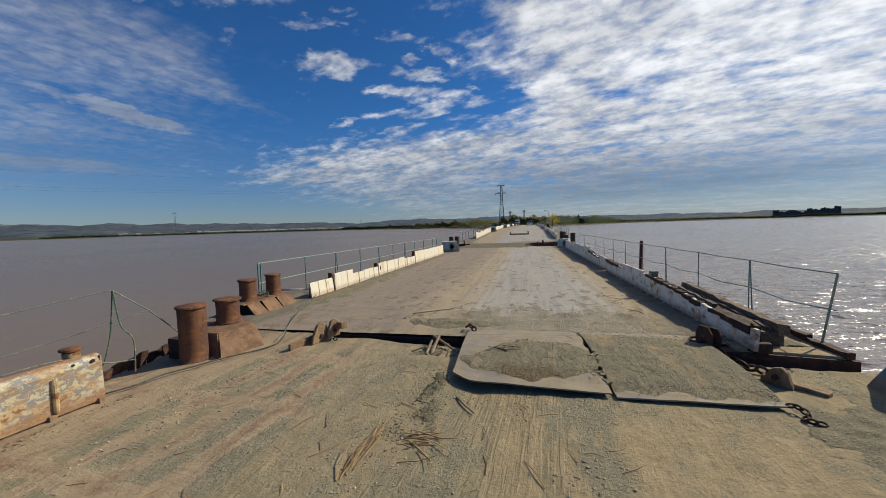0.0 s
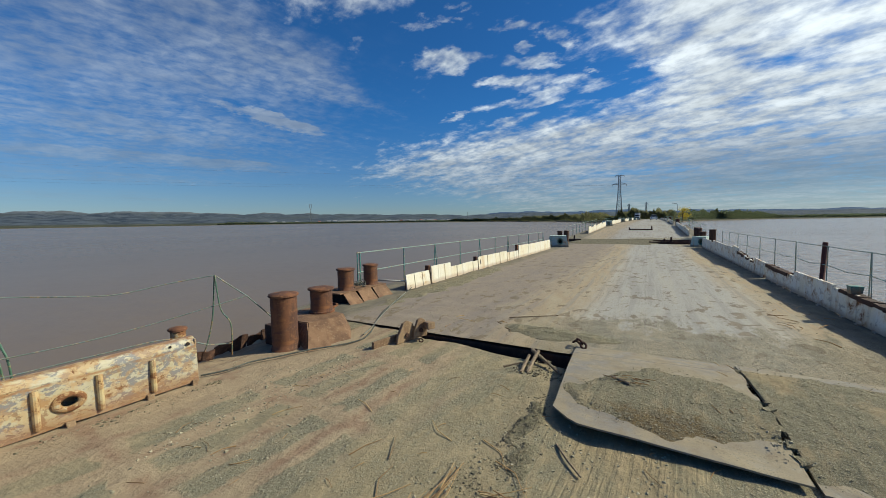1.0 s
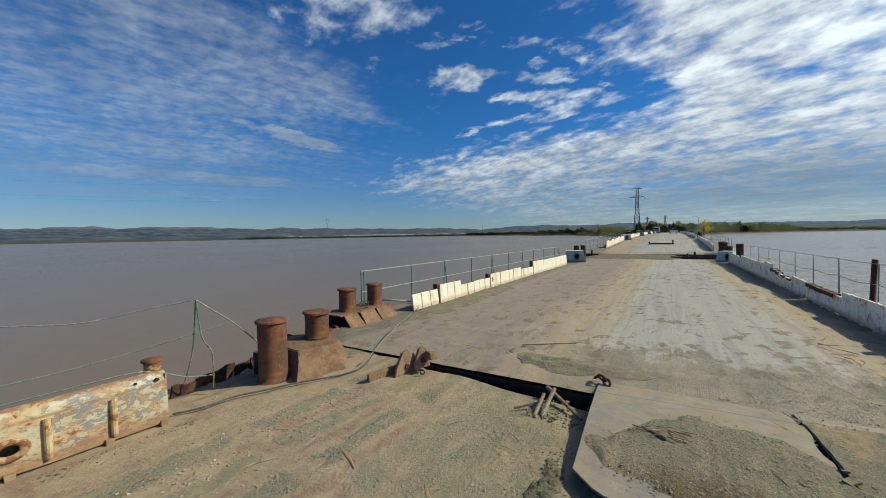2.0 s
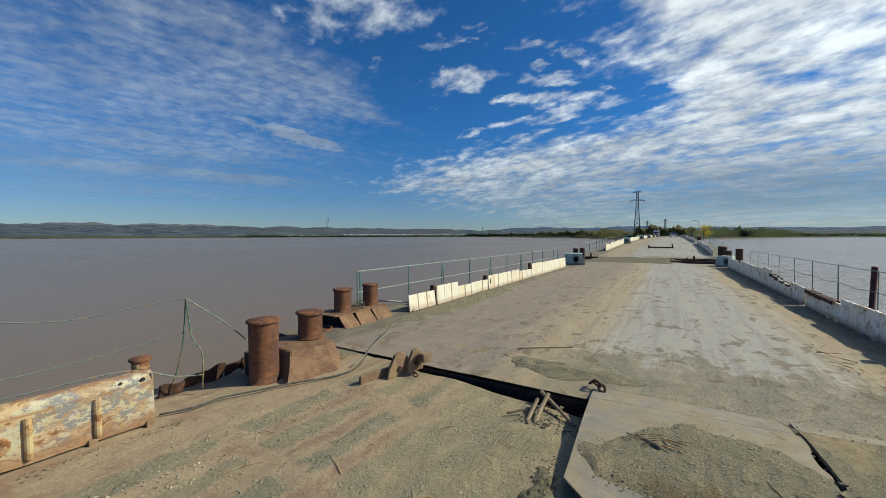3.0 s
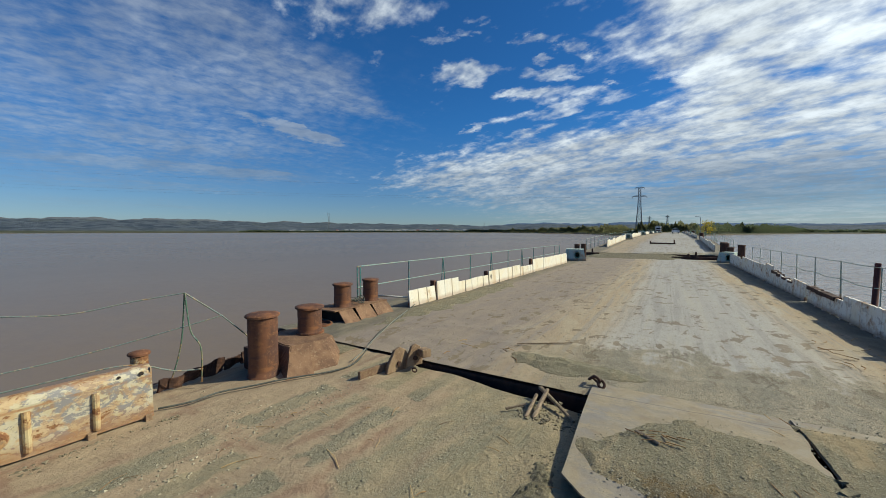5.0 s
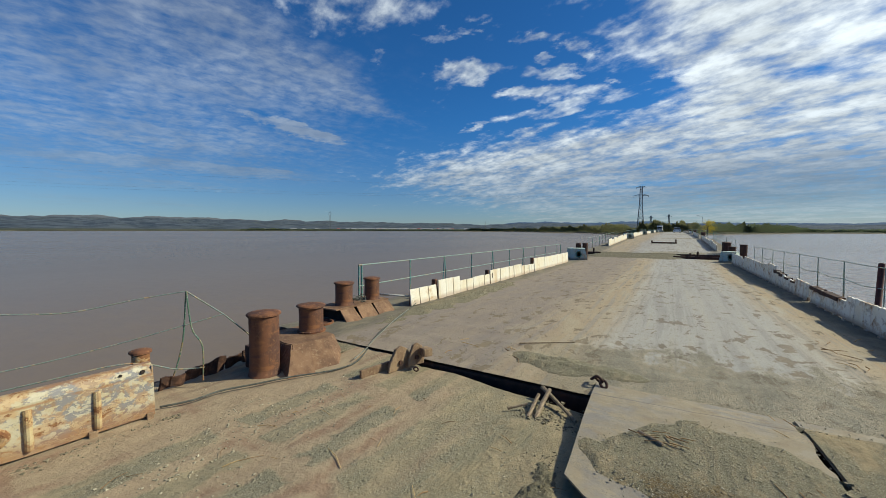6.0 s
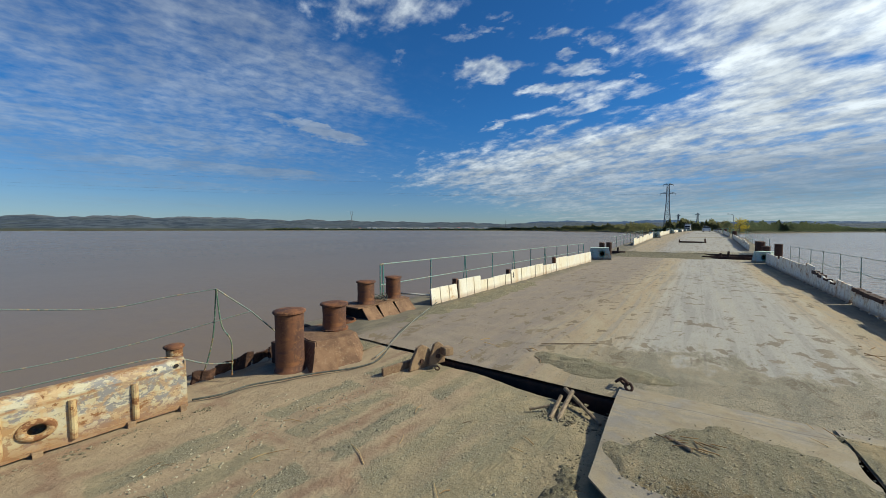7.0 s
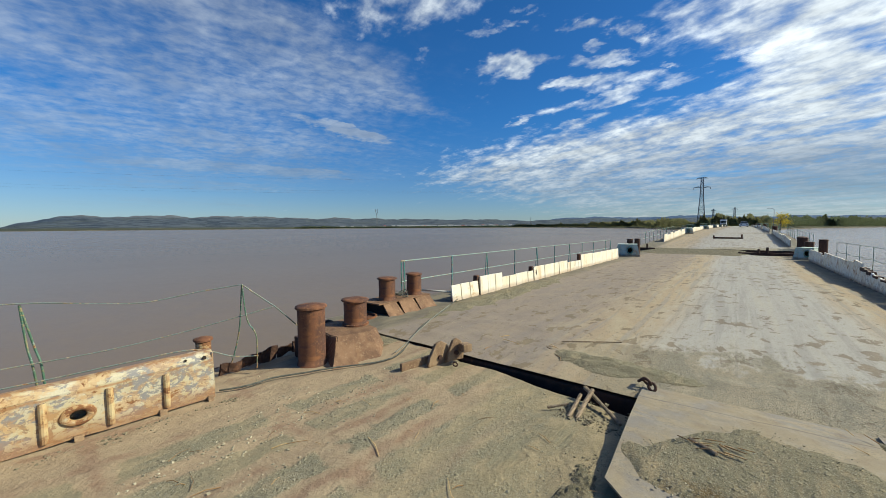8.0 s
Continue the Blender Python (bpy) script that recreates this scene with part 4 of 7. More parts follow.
def build_ground():
    azs = [-180 + i * 3.0 for i in range(27)] + [-99 + i * 0.25 for i in range(556)] + [40 + i * 3.5 for i in range(41)]
    azs = [a for a in azs if a < 180]
    rs = [0, 60, 120, 180, 210, 225, 235, 245, 255, 270, 290, 320, 350, 370, 385, 400, 420, 450, 480, 500, 520, 550, 600, 640, 670, 690, 710, 740, 780, 820, 850, 870, 890, 910, 930, 960, 1000, 1100, 1300, 1600, 1900, 2100, 2300, 2600, 2900, 3200, 3500, 3750, 4000, 4150, 4300, 4450]
    verts, faces = [], []
    n = len(azs)
    for r in rs:
        for a in azs:
            verts.append((r * math.sin(radians(a)), r * math.cos(radians(a)), ground_height(a, r)))
    for j in range(len(rs) - 1):
        for i in range(n):
            k = (i + 1) % n
            faces.append((j * n + i, j * n + k, (j + 1) * n + k, (j + 1) * n + i))
    me = bpy.data.meshes.new("mesh")
    me.from_pydata(verts, [], faces)
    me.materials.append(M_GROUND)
    me.shade_smooth()
    tagged(new("ground", me), "low river banks rising to dry hills, blue haze in their colour", "ground", kind="structure")


def build_water():
    bm = bmesh.new()
    vs = [bm.verts.new((1000 * math.cos(a) * 1.0, 1000 * math.sin(a), WATER_Z)) for a in [2 * math.pi * i / 96 for i in range(96)]]
    bm.faces.new(vs)
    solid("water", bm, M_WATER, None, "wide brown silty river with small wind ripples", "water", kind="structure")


build_ground()
build_water()

# ---------- the floating bridge: frames of its pontoons ----------
HEAD = 4.2                                              # heading of the bridge, degrees to the left of +y
BRIDGE = pose(-0.3, 5.35, 0, 0, 0, HEAD)                # middle of the roadway at the first open joint
DECK_A = BRIDGE @ pose(0, 0, 0.045, -0.30, 0, 0)        # the second pontoon, tilted a little by its load
LEN = 24.6
WALL, RAIL = 3.92, 4.85                                 # half widths: kerb walls and railings


def pontoon(name, m, half, length, label, deck_mat, height, xs, ys, freeboard=0.95, cover=0.035, front=0.0):
    """A steel pontoon: hull, rubbing strake, and the covered deck."""
    p = thing(name, m, label, "pontoon", "pontoons of the floating bridge", "structure")
    bm = bmesh.new()
    box(bm, (-half, front, -freeboard - 0.5), (half, length, -cover), None, 0.03)
    # the hull's colour holds the shade of the open joint
    part("hull", bm, M_HULL, p, "dark rusty steel hull")
    bm = bmesh.new()
    for s in (-1, 1):
        box(bm, (s * half - 0.03, 0.02, -0.20), (s * half + 0.03, length - 0.02, -0.05), None, 0.01)
    part("rubbing_strake", bm, M_RUST, p, "rusty steel edge strip")
    me = sheet(xs, ys, height)
    me.materials.append(deck_mat)
    ob = new("deck_covering", me)
    ob.parent = p
    return p


def joint_edge(x):
    """Where the near deck's crust ends at the open joint."""
    gap = interp([(-9, 0.25), (-2.35, 0.24), (-1.9, 0.14), (-1.0, 0.155), (0.0, 0.225), (2.9, 0.30), (3.5, 0.90), (5.7, 1.12)], x)
    return 5.372 + 0.0734 * x - gap


# near pontoon, on which the camera stands
def near_height(x, y):
    h = -0.030 + 0.020 * fbm(x * 0.9, y * 0.5, 1.0) + 0.007 * fbm(x * 6, y * 4, 2.0, 3)
    h += 0.010 * math.sin(18 * (x + 0.20 * y) + 3 * fbm(x, y * 0.4, 6.0)) * max(0.0, noise.noise(Vector((x * 0.7, y * 0.5, 3.3))))
    h += 0.028 * max(0.0, noise.noise(Vector((x * 1.7 + 5, y * 1.7, 0.0)))) ** 1.5
    e = min(1.0, max(0.0, (5.06 - y) / 0.5))
    h -= (1 - e) * 0.018 * (0.6 + 0.8 * max(0, noise.noise(Vector((x * 2.5, 9.0, 0)))))
    if x > -0.9 and y > 4.3:                            # hollow beside the lifted plate
        h -= 0.035 * min(1, (x + 0.9) / 0.8) * min(1, (y - 4.3) / 0.6) * (1 if x < 1.5 else max(0.0, 2.5 - x))
    h += 0.035 * math.exp(-((x - 0.12) / 0.16) ** 2) * max(0.0, min(1.0, (y - 2.6) / 0.8)) * max(0.0, min(1.0, (4.9 - y) / 0.5))
    h += 0.05 * max(0.0, min(1.0, (-2.05 - x) / 0.3)) * max(0.0, min(1.0, (y - 4.5) / 0.5))
    h += 0.012 * max(0.0, min(1.0, (x - 0.05) / 0.3)) * max(0.0, min(1.0, (3.5 - x) / 0.3)) * max(0.0, min(1.0, (y - 3.2) / 0.45)) * max(0.0, min(1.0, (4.3 - y) / 0.3))
    edge = max(0.0, -3.6 - x) + max(0.0, x - 4.9)
    return h - 0.10 * edge


near = pontoon("near_pontoon", pose(0.6, -22.0, 0.0), 5.1, 26.4, "rusty steel pontoon deck covered with dried mud and gravel", M_SOIL,
               lambda x, y: near_height(x + 0.6, y - 22.0), steps((-5.1, 5.1, 0.05)), steps((0.0, 19.0, 0.5), (19.0, 22.0, 0.1), (22.0, 27.06, 0.045)), cover=0.17)


for v in near.children[-1].data.vertices:
    y = v.co.y - 22.0
    if y > 3.3:
        v.co.y += (joint_edge(v.co.x + 0.6) - 5.06 + 0.03 * noise.noise(Vector((v.co.x * 5, 0, 0)))) * (y - 3.3) / 1.76
        v.co.z = near_height(v.co.x + 0.6, v.co.y - 22.0) if v.co.x < 3.3 else v.co.z


def far_height(x, y):
    h = 0.012 * fbm(x * 0.5, y * 0.25, 11.0) + 0.005 * fbm(x * 2.6, y * 3.5, 7.0, 4)
    if y < 2.6:                                         # gravel drift near the joint
        h += 0.030 * max(0.0, fbm(x * 1.1 + 3, y * 1.4, 3.0) + 0.15) * min(1, max(0, y) / 0.4) * min(1, (2.6 - y) / 1.0)
    k = max(0.0, abs(x) - 3.3)
    h += 0.03 * min(1.0, k / 0.5) * (0.5 + noise.noise(Vector((x * 3, y * 2, 5))))
    return h


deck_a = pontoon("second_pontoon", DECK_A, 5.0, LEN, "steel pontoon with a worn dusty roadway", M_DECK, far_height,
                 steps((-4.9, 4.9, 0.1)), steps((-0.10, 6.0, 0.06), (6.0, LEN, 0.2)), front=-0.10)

# bow ledge of the second pontoon outside its kerb, with a raised rim
bm = bmesh.new()
frustum(bm, [(3.35, 0.02), (3.55, -0.30), (4.92, -0.52), (5.0, 0.02)], [(3.35, 0.02), (3.55, -0.30), (4.92, -0.52), (5.0, 0.02)], -1.4, -0.012)
part("bow_ledge", bm, M_RUST_DARK, deck_a, "dark rusty hull end")
bm = bmesh.new()
frustum(bm, [(3.80, 0.8), (3.80, -0.30), (4.86, -0.47), (4.90, 0.8)], [(3.82, 0.8), (3.82, -0.28), (4.84, -0.45), (4.88, 0.8)], -0.01, 0.016)
part("sand_cover", bm, M_SAND, deck_a, "pale sand on the ledge")
for y0, y1, h in ((-0.50, 0.15, 0.07), (0.17, 0.95, 0.10), (0.97, 1.9, 0.12), (1.92, 3.4, 0.09)):
    bm = bmesh.new()
    box(bm, (4.80, y0, 0.0), (4.88, y1, h))
    bmesh.ops.subdivide_edges(bm, edges=bm.edges[:], cuts=4, use_grid_fill=True)
    part("rim_strip", wobble(bm, 0.022, 6, y0), M_RUST_DARK, deck_a, "corroded rim")


# ---------- kerb barriers ----------
def cream_barrier():
    """Hollow steel kerb barrier on the near pontoon, with pressed ribs and an oval hawse hole."""
    b = thing("steel_kerb_barrier", pose(-3.27, 0, -0.02, 0, 0, 0.5), "cream-painted steel kerb barrier, flaked and rusty, on the muddy deck", "barrier")
    T, top = -0.14, 0.50
    bm = bmesh.new()
    cells = [2.54 - 0.405 * i for i in range(13)]
    for i, (y1, y0) in enumerate(zip(cells, cells[1:])):
        if i == 2:
            holed(bm, y0, y1, 0.012, 0.42, -0.012, (y0 + y1) / 2, 0.21, 0.060, 0.046)
        else:
            box(bm, (-0.012, y0, 0.012), (0.0, y1, 0.42))
    y_lo, y_hi = cells[-1], cells[0]
    box(bm, (T, y_lo, 0.05), (T + 0.012, y_hi, 0.48))
    box(bm, (T, y_hi - 0.012, 0.05), (0.0, y_hi, 0.48))
    box(bm, (T, y_lo, 0.04), (0.0, y_hi, 0.052))
    # sloped shoulder and rounded top
    out = [(0.0, 0.42), (-0.012, 0.455), (-0.035, 0.488), (-0.065, top), (T + 0.03, top), (T, 0.475), (T + 0.012, 0.465), (-0.06, 0.486), (-0.014, 0.42)]
    prism(bm, out, y_hi - y_lo, pose(0, y_lo, 0))
    panel = part("panel", wobble(bm, 0.006, 3.0), M_WHITE_WORN, b)
    for y in cells[1:-1]:
        bm = bmesh.new()
        tube(bm, [(0.004, y, 0.055), (0.010, y, 0.10), (0.010, y, 0.34), (0.002, y, 0.375)], 0.026, 10)
        part("rib", bm, M_CREAM_RUSTY, b)
    bm = bmesh.new()
    yc = (cells[2] + cells[3]) / 2
    torus(bm, 0.078, 0.030, pose(0.002, yc, 0.21, 0, 90, 0) @ Matrix.Diagonal((0.82, 1.08, 0.75, 1)), 32, 12)
    part("hawse_ring", bm, M_CREAM_SCALED, panel, "rusty rolled steel ring")
    # solid near-black discs stand for the shade in the bolt holes
    for y, z, r in ((2.30, 0.455, 0.012), (2.46, 0.445, 0.018)):
        bm = bmesh.new()
        lathe(bm, [(0, 0), (r, 0), (r, 0.012), (0, 0.012)], pose(-0.012 if z > 0.45 else -0.004, y, z, 0, 78, 0), 14)
        part("bolt_hole", bm, M_DARK, panel)
    for y in (2.50, 2.10, 1.52, 0.72):
        bm = bmesh.new()
        box(bm, (-0.05, y - 0.03, -0.03), (0.03, y + 0.03, 0.04), pose(0, 0, 0, 0, 0, 0), 0.008)
        part("foot", wobble(bm, 0.015, 12.0, y), M_RUST_DUSTY, b, "rusty welded foot")
    return b


cream_barrier()


def kerb_panels():
    """Left kerb of the second pontoon: white plates of uneven height, one beside the other."""
    w = thing("white_kerb_barrier", DECK_A, "white-painted steel kerb plates, uneven and leaning, along the roadway", "barrier")
    rnd = random.Random(4)
    runs = [(2.57, 3.68, 0.385, 3, 0.0), (3.70, 4.84, 0.47, 3, 0.02), (4.86, 6.84, 0.345, 5, 0.0), (6.86, 9.85, 0.445, 7, 0.01), (9.88, 11.42, 0.36, 5, 0.0), (11.45, 17.6, 0.56, 4, 0.015)]
    for a, b, h, n, out in runs:
        for i in range(n):
            y0, y1 = a + (b - a) * i / n, a + (b - a) * (i + 1) / n
            dh = rnd.uniform(-0.012, 0.012)
            bm = bmesh.new()
            gap = 0.012 if n > 4 or a < 4 else 0.005
            x = -WALL + out + rnd.uniform(-0.008, 0.008)
            if a == 6.86 and i == 0:
                holed(bm, y0 + gap, y1 - gap, 0.02, h + dh, -0.03, y0 + 0.16, 0.27, 0.05, 0.09, pose(x, 0, 0))
            else:
                box(bm, (x - 0.035, y0 + gap, 0.015), (x, y1 - gap, h + dh), None, 0.006)
            for v in bm.verts:
                v.co.x -= 0.12 * v.co.z * (1 if a < 3 else 0.5)
            part("kerb_plate", wobble(bm, 0.004, 2.5, a + i), M_WHITE, w)
    bm = bmesh.new()
    box(bm, (-WALL - 0.16, 2.7, 0.0), (-WALL - 0.06, 17.5, 0.30))
    part("backing_beam", bm, M_RUST, w, "rusty steel beam behind the plates")
    for y, h in ((3.69, 0.50), (6.85, 0.47), (11.43, 0.60)):
        bm = bmesh.new()
        box(bm, (-WALL - 0.17, y - 0.05, 0.0), (-WALL - 0.05, y + 0.05, h), None, 0.012)
        part("stub_post", wobble(bm, 0.008, 8), M_RUST, w, "rusty stub")
    return w


kerb_panels()


def kerb_wall_right():
    """Right kerb of the second pontoon, its top broken and rusted away in places."""
    w = thing("rusted_kerb_barrier", DECK_A, "dirty white steel kerb with a rusted, broken top edge", "barrier")
    spans = [(-0.42, 0.70, 0.30, 0.31), (0.70, 1.65, 0.31, 0.37), (1.65, 3.20, 0.37, 0.43), (3.20, 4.10, 0.44, 0.43), (4.10, 6.06, 0.48, 0.48), (6.06, 7.30, 0.37, 0.38), (7.30, 8.16, 0.39, 0.41), (8.36, 9.50, 0.43, 0.47), (9.50, 10.75, 0.34, 0.40), (10.75, 11.85, 0.42, 0.50), (11.88, 12.8, 0.62, 0.66), (12.8, 14.2, 0.60, 0.56), (14.2, 17.7, 0.57, 0.62), (17.72, 18.4, 0.50, 0.48), (18.42, 21.6, 0.56, 0.58)]
    k = 0
    for a, b, h0, h1 in spans:
        n = max(1, round((b - a) / 0.42))
        for i in range(n):
            y0, y1 = a + (b - a) * i / n, a + (b - a) * (i + 1) / n
            z0, z1 = h0 + (h1 - h0) * i / n, h0 + (h1 - h0) * (i + 1) / n
            bm = bmesh.new()
            m = 5
            rows = []
            for t in (0.0, -0.045):
                low = [bm.verts.new((WALL - t, y0 + 0.004 + (y1 - y0 - 0.008) * j / m, 0.03)) for j in range(m + 1)]
                high = [bm.verts.new((WALL - t + 0.02, v.co.y, z0 + (z1 - z0) * j / m + (0.016 * noise.noise(Vector((v.co.y * 9, t * 20, 0))) if h0 < 0.5 else 0.004 * noise.noise(Vector((v.co.y * 5, 0, 0)))))) for j, v in enumerate(low)]
                rows.append((low, high))
            (l0, h_0), (l1, h_1) = rows
            for j in range(m):
                bm.faces.new((l0[j], l0[j + 1], h_0[j + 1], h_0[j]))
                bm.faces.new((l1[j + 1], l1[j], h_1[j], h_1[j + 1]))
                bm.faces.new((h_0[j], h_0[j + 1], h_1[j + 1], h_1[j]))
            bm.faces.new((l0[0], h_0[0], h_1[0], l1[0]))
            bm.faces.new((l0[m], l1[m], h_1[m], h_0[m]))
            bmesh.ops.recalc_face_normals(bm, faces=bm.faces[:])
            part("kerb_plate", wobble(bm, 0.006, 2.0, k), M_WHITE_GREY, w)
            k += 1
    rnd = random.Random(8)
    for i in range(int((21.4 + 0.2) / 0.34)):          # rusted top strip, ragged
        y = -0.3 + i * 0.34
        hh = 0.0
        for a, b, h0, h1 in spans:
            if a <= y < b:
                hh = h0 + (h1 - h0) * (y - a) / (b - a)
        if hh and (y < 3.6 or 5.9 < y < 8.0 or 9.3 < y < 11.7) and rnd.random() < 0.92:
            bm = bmesh.new()
            box(bm, (WALL - 0.004, y, hh - 0.03 - 0.06 * rnd.random()), (WALL + 0.13, y + 0.37, hh + 0.016))
            bmesh.ops.subdivide_edges(bm, edges=bm.edges[:], cuts=2, use_grid_fill=True)
            part("rusted_top_strip", wobble(bm, 0.014, 9, y), M_HULL, w, "corroded brown top strip")
    for i in range(44):
        y = 0.1 + i * 0.49
        bm = bmesh.new()
        box(bm, (WALL - 0.03, y, 0.0), (WALL + 0.05, y + 0.11, 0.035))
        part("weld_tab", wobble(bm, 0.012, 7, y), M_WHITE_GREY, w)
    for y in (-0.28,):
        bm = bmesh.new()
        prism(bm, [(WALL + 0.0, 0.0), (WALL + 0.17, 0.0), (WALL + 0.09, 0.30), (WALL + 0.02, 0.36)], 0.03, pose(0, y - 0.04, 0.0))
        part("end_plate", wobble(bm, 0.012, 6), M_RUST_DARK, w, "rusted end plate")
        bm = bmesh.new()
        box(bm, (WALL + 0.02, y - 0.14, 0.0), (WALL + 0.20, y - 0.04, 0.13), None, 0.012)
        part("end_block", wobble(bm, 0.012, 6), M_RUST_DARK, w, "rusted end block")
    return w


kerb_wall_right()


def debris_timbers():
    """A broken beam and split planks on a heap of rubbish behind the kerb."""
    rows = ((4.42, -0.06, 0.225, 2.35, 6.0, 0.14, 0.11, 4.8, M_WOOD_MID), (4.31, -0.02, 0.205, 2.0, 5.0, 0.10, 0.07, 4.6, M_WOOD_MID), (4.21, 0.06, 0.215, 1.7, 4.0, 0.09, 0.06, 4.2, M_WOOD_DARK),
            (4.12, 0.02, 0.225, 1.5, 3.0, 0.08, 0.06, 3.4, M_WOOD_MID), (4.06, 0.85, 0.33, 1.3, 1.0, 0.07, 0.05, 3.0, M_WOOD_DARK), (4.28, -0.10, 0.10, 2.6, 3.0, 0.30, 0.16, 3.0, M_WOOD_DARK), (4.52, 0.25, 0.08, 2.4, 3.0, 0.13, 0.10, 2.0, M_WOOD_DARK))
    for i, (x, y, z, ln, a, wd, hh, tilt, mat) in enumerate(rows):
        bm = bmesh.new()
        box(bm, (-wd / 2, 0, -hh / 2), (wd / 2, ln, hh / 2))
        bmesh.ops.subdivide_edges(bm, edges=[e for e in bm.edges if abs((e.verts[0].co - e.verts[1].co).y) > 0.5], cuts=14, use_grid_fill=True)
        for v in bm.verts:                              # split, splintered near ends
            if v.co.y < 0.01:
                v.co.y += 0.10 * noise.noise(Vector((v.co.x * 30, v.co.z * 30, i)))
        solid("rotten_timber", wobble(bm, 0.035, 5.0, i * 3.3), mat, DECK_A @ pose(x, y, z, tilt, 6, a), "rotten split timber lying behind the rusted kerb", "timber", "timbers behind the kerb")

    def heap(x, y):
        u, v = (x - 4.25) / 0.34, (y - 1.3) / 1.7
        e = max(0.0, 1 - u * u) * max(0.0, 1 - v * v)
        return -0.03 + (0.10 + 0.09 * y) * min(1.0, 1.6 * e) + 0.06 * e * fbm(x * 7, y * 5, 3.0)
    me = sheet(steps((3.96, 4.58, 0.03)), steps((-0.25, 3.0, 0.04)), heap)
    me.materials.append(M_GRAVEL_DAMP)
    ob = new("rubbish_heap", me)
    ob.matrix_basis = DECK_A
    tagged(ob, "dark heap of soil and rotten wood behind the kerb", "heap", kind="stuff")


debris_timbers()


# ---------- mooring bollards and their plinths ----------
def bollard(m, r, h, label, cap=1.1, mat=None):
    b = thing("mooring_bollard", m, label, "bollard", "mooring bollards")
    bm = bmesh.new()
    lathe(bm, [(0, 0), (r * 1.10, 0), (r * 1.10, 0.02), (r * 1.01, 0.028), (r, 0.10), (r * 0.985, h * 0.5), (r, h - 0.06), (r, h - 0.035), (0, h - 0.035)], None, 40)
    part("barrel", wobble(bm, 0.006, 5.0, r * 40), mat or M_RUST_BARREL, b, smooth=True)
    bm = bmesh.new()
    lathe(bm, [(0, h - 0.036), (r * cap, h - 0.034), (r * cap + 0.006, h - 0.02), (r * cap, h - 0.006), (r * 0.9, h + 0.004), (r * 0.4, h + 0.012), (0, h + 0.010)], None, 40)
    part("cap", wobble(bm, 0.005, 6.0, r * 70), M_RUST_DARK if mat == M_RUST_DARK else M_RUST, b, "rusty domed lid", smooth=True)
    return b


bollard(pose(-3.47, 3.73, -0.03), 0.172, 0.77, "tall rusty steel mooring bollard on the muddy deck", 1.13)
bollard(pose(-3.83, 4.65, 0.225), 0.174, 0.42, "short rusty mooring bollard on a sloping steel plinth", 1.17)
bollard(DECK_A @ pose(-4.45, 1.06, 0.235), 0.168, 0.46, "rusty mooring bollard on a plated plinth", 1.14)
bollard(DECK_A @ pose(-4.45, 1.86, 0.235), 0.160, 0.47, "rusty mooring bollard on a plated plinth", 1.10)
bollard(pose(-3.93, 2.62, -0.12), 0.080, 0.59, "rusty bollard with flaking pale paint behind the kerb barrier", 1.22, M_CREAM_SCALED)


def plinth_near():
    p = thing("bollard_plinth", None, "dusty rusted steel plinth with sloping sides", "plinth", "bollard plinths")
    bm = bmesh.new()
    frustum(bm, [(-3.10, 3.80), (-2.93, 4.44), (-3.25, 4.78), (-4.35, 4.92), (-4.35, 4.05), (-3.62, 3.95)],
            [(-3.44, 4.08), (-3.34, 4.55), (-3.42, 4.74), (-4.25, 4.84), (-4.25, 4.15), (-3.60, 4.06)], -0.05, 0.245)
    bmesh.ops.bevel(bm, geom=bm.edges[:], offset=0.012, segments=2, affect="EDGES")
    part("casing", wobble(bm, 0.008, 3), M_RUST_PALE, p)
    bm = bmesh.new()
    frustum(bm, [(-3.06, 3.78), (-2.97, 4.10), (-2.985, 4.10), (-3.075, 3.79)], [(-3.30, 3.98), (-3.24, 4.22), (-3.255, 4.22), (-3.315, 3.99)], -0.03, 0.215)
    part("cover_plate", wobble(bm, 0.006, 4), M_RUST_PALE, p, "bent loose cover plate")
    bm = bmesh.new()
    lathe(bm, [(0.205, 0.0), (0.205, 0.022), (0.17, 0.026)], pose(-3.83, 4.65, 0.243), 36)
    part("collar", bm, M_RUST, p)
    bm = bmesh.new()
    box(bm, (-3.95, 3.72, -0.05), (-3.70, 4.02, 0.24), pose(0, 0, 0), 0.015)
    part("back_box", wobble(bm, 0.012, 4), M_RUST_DARK, p)


plinth_near()


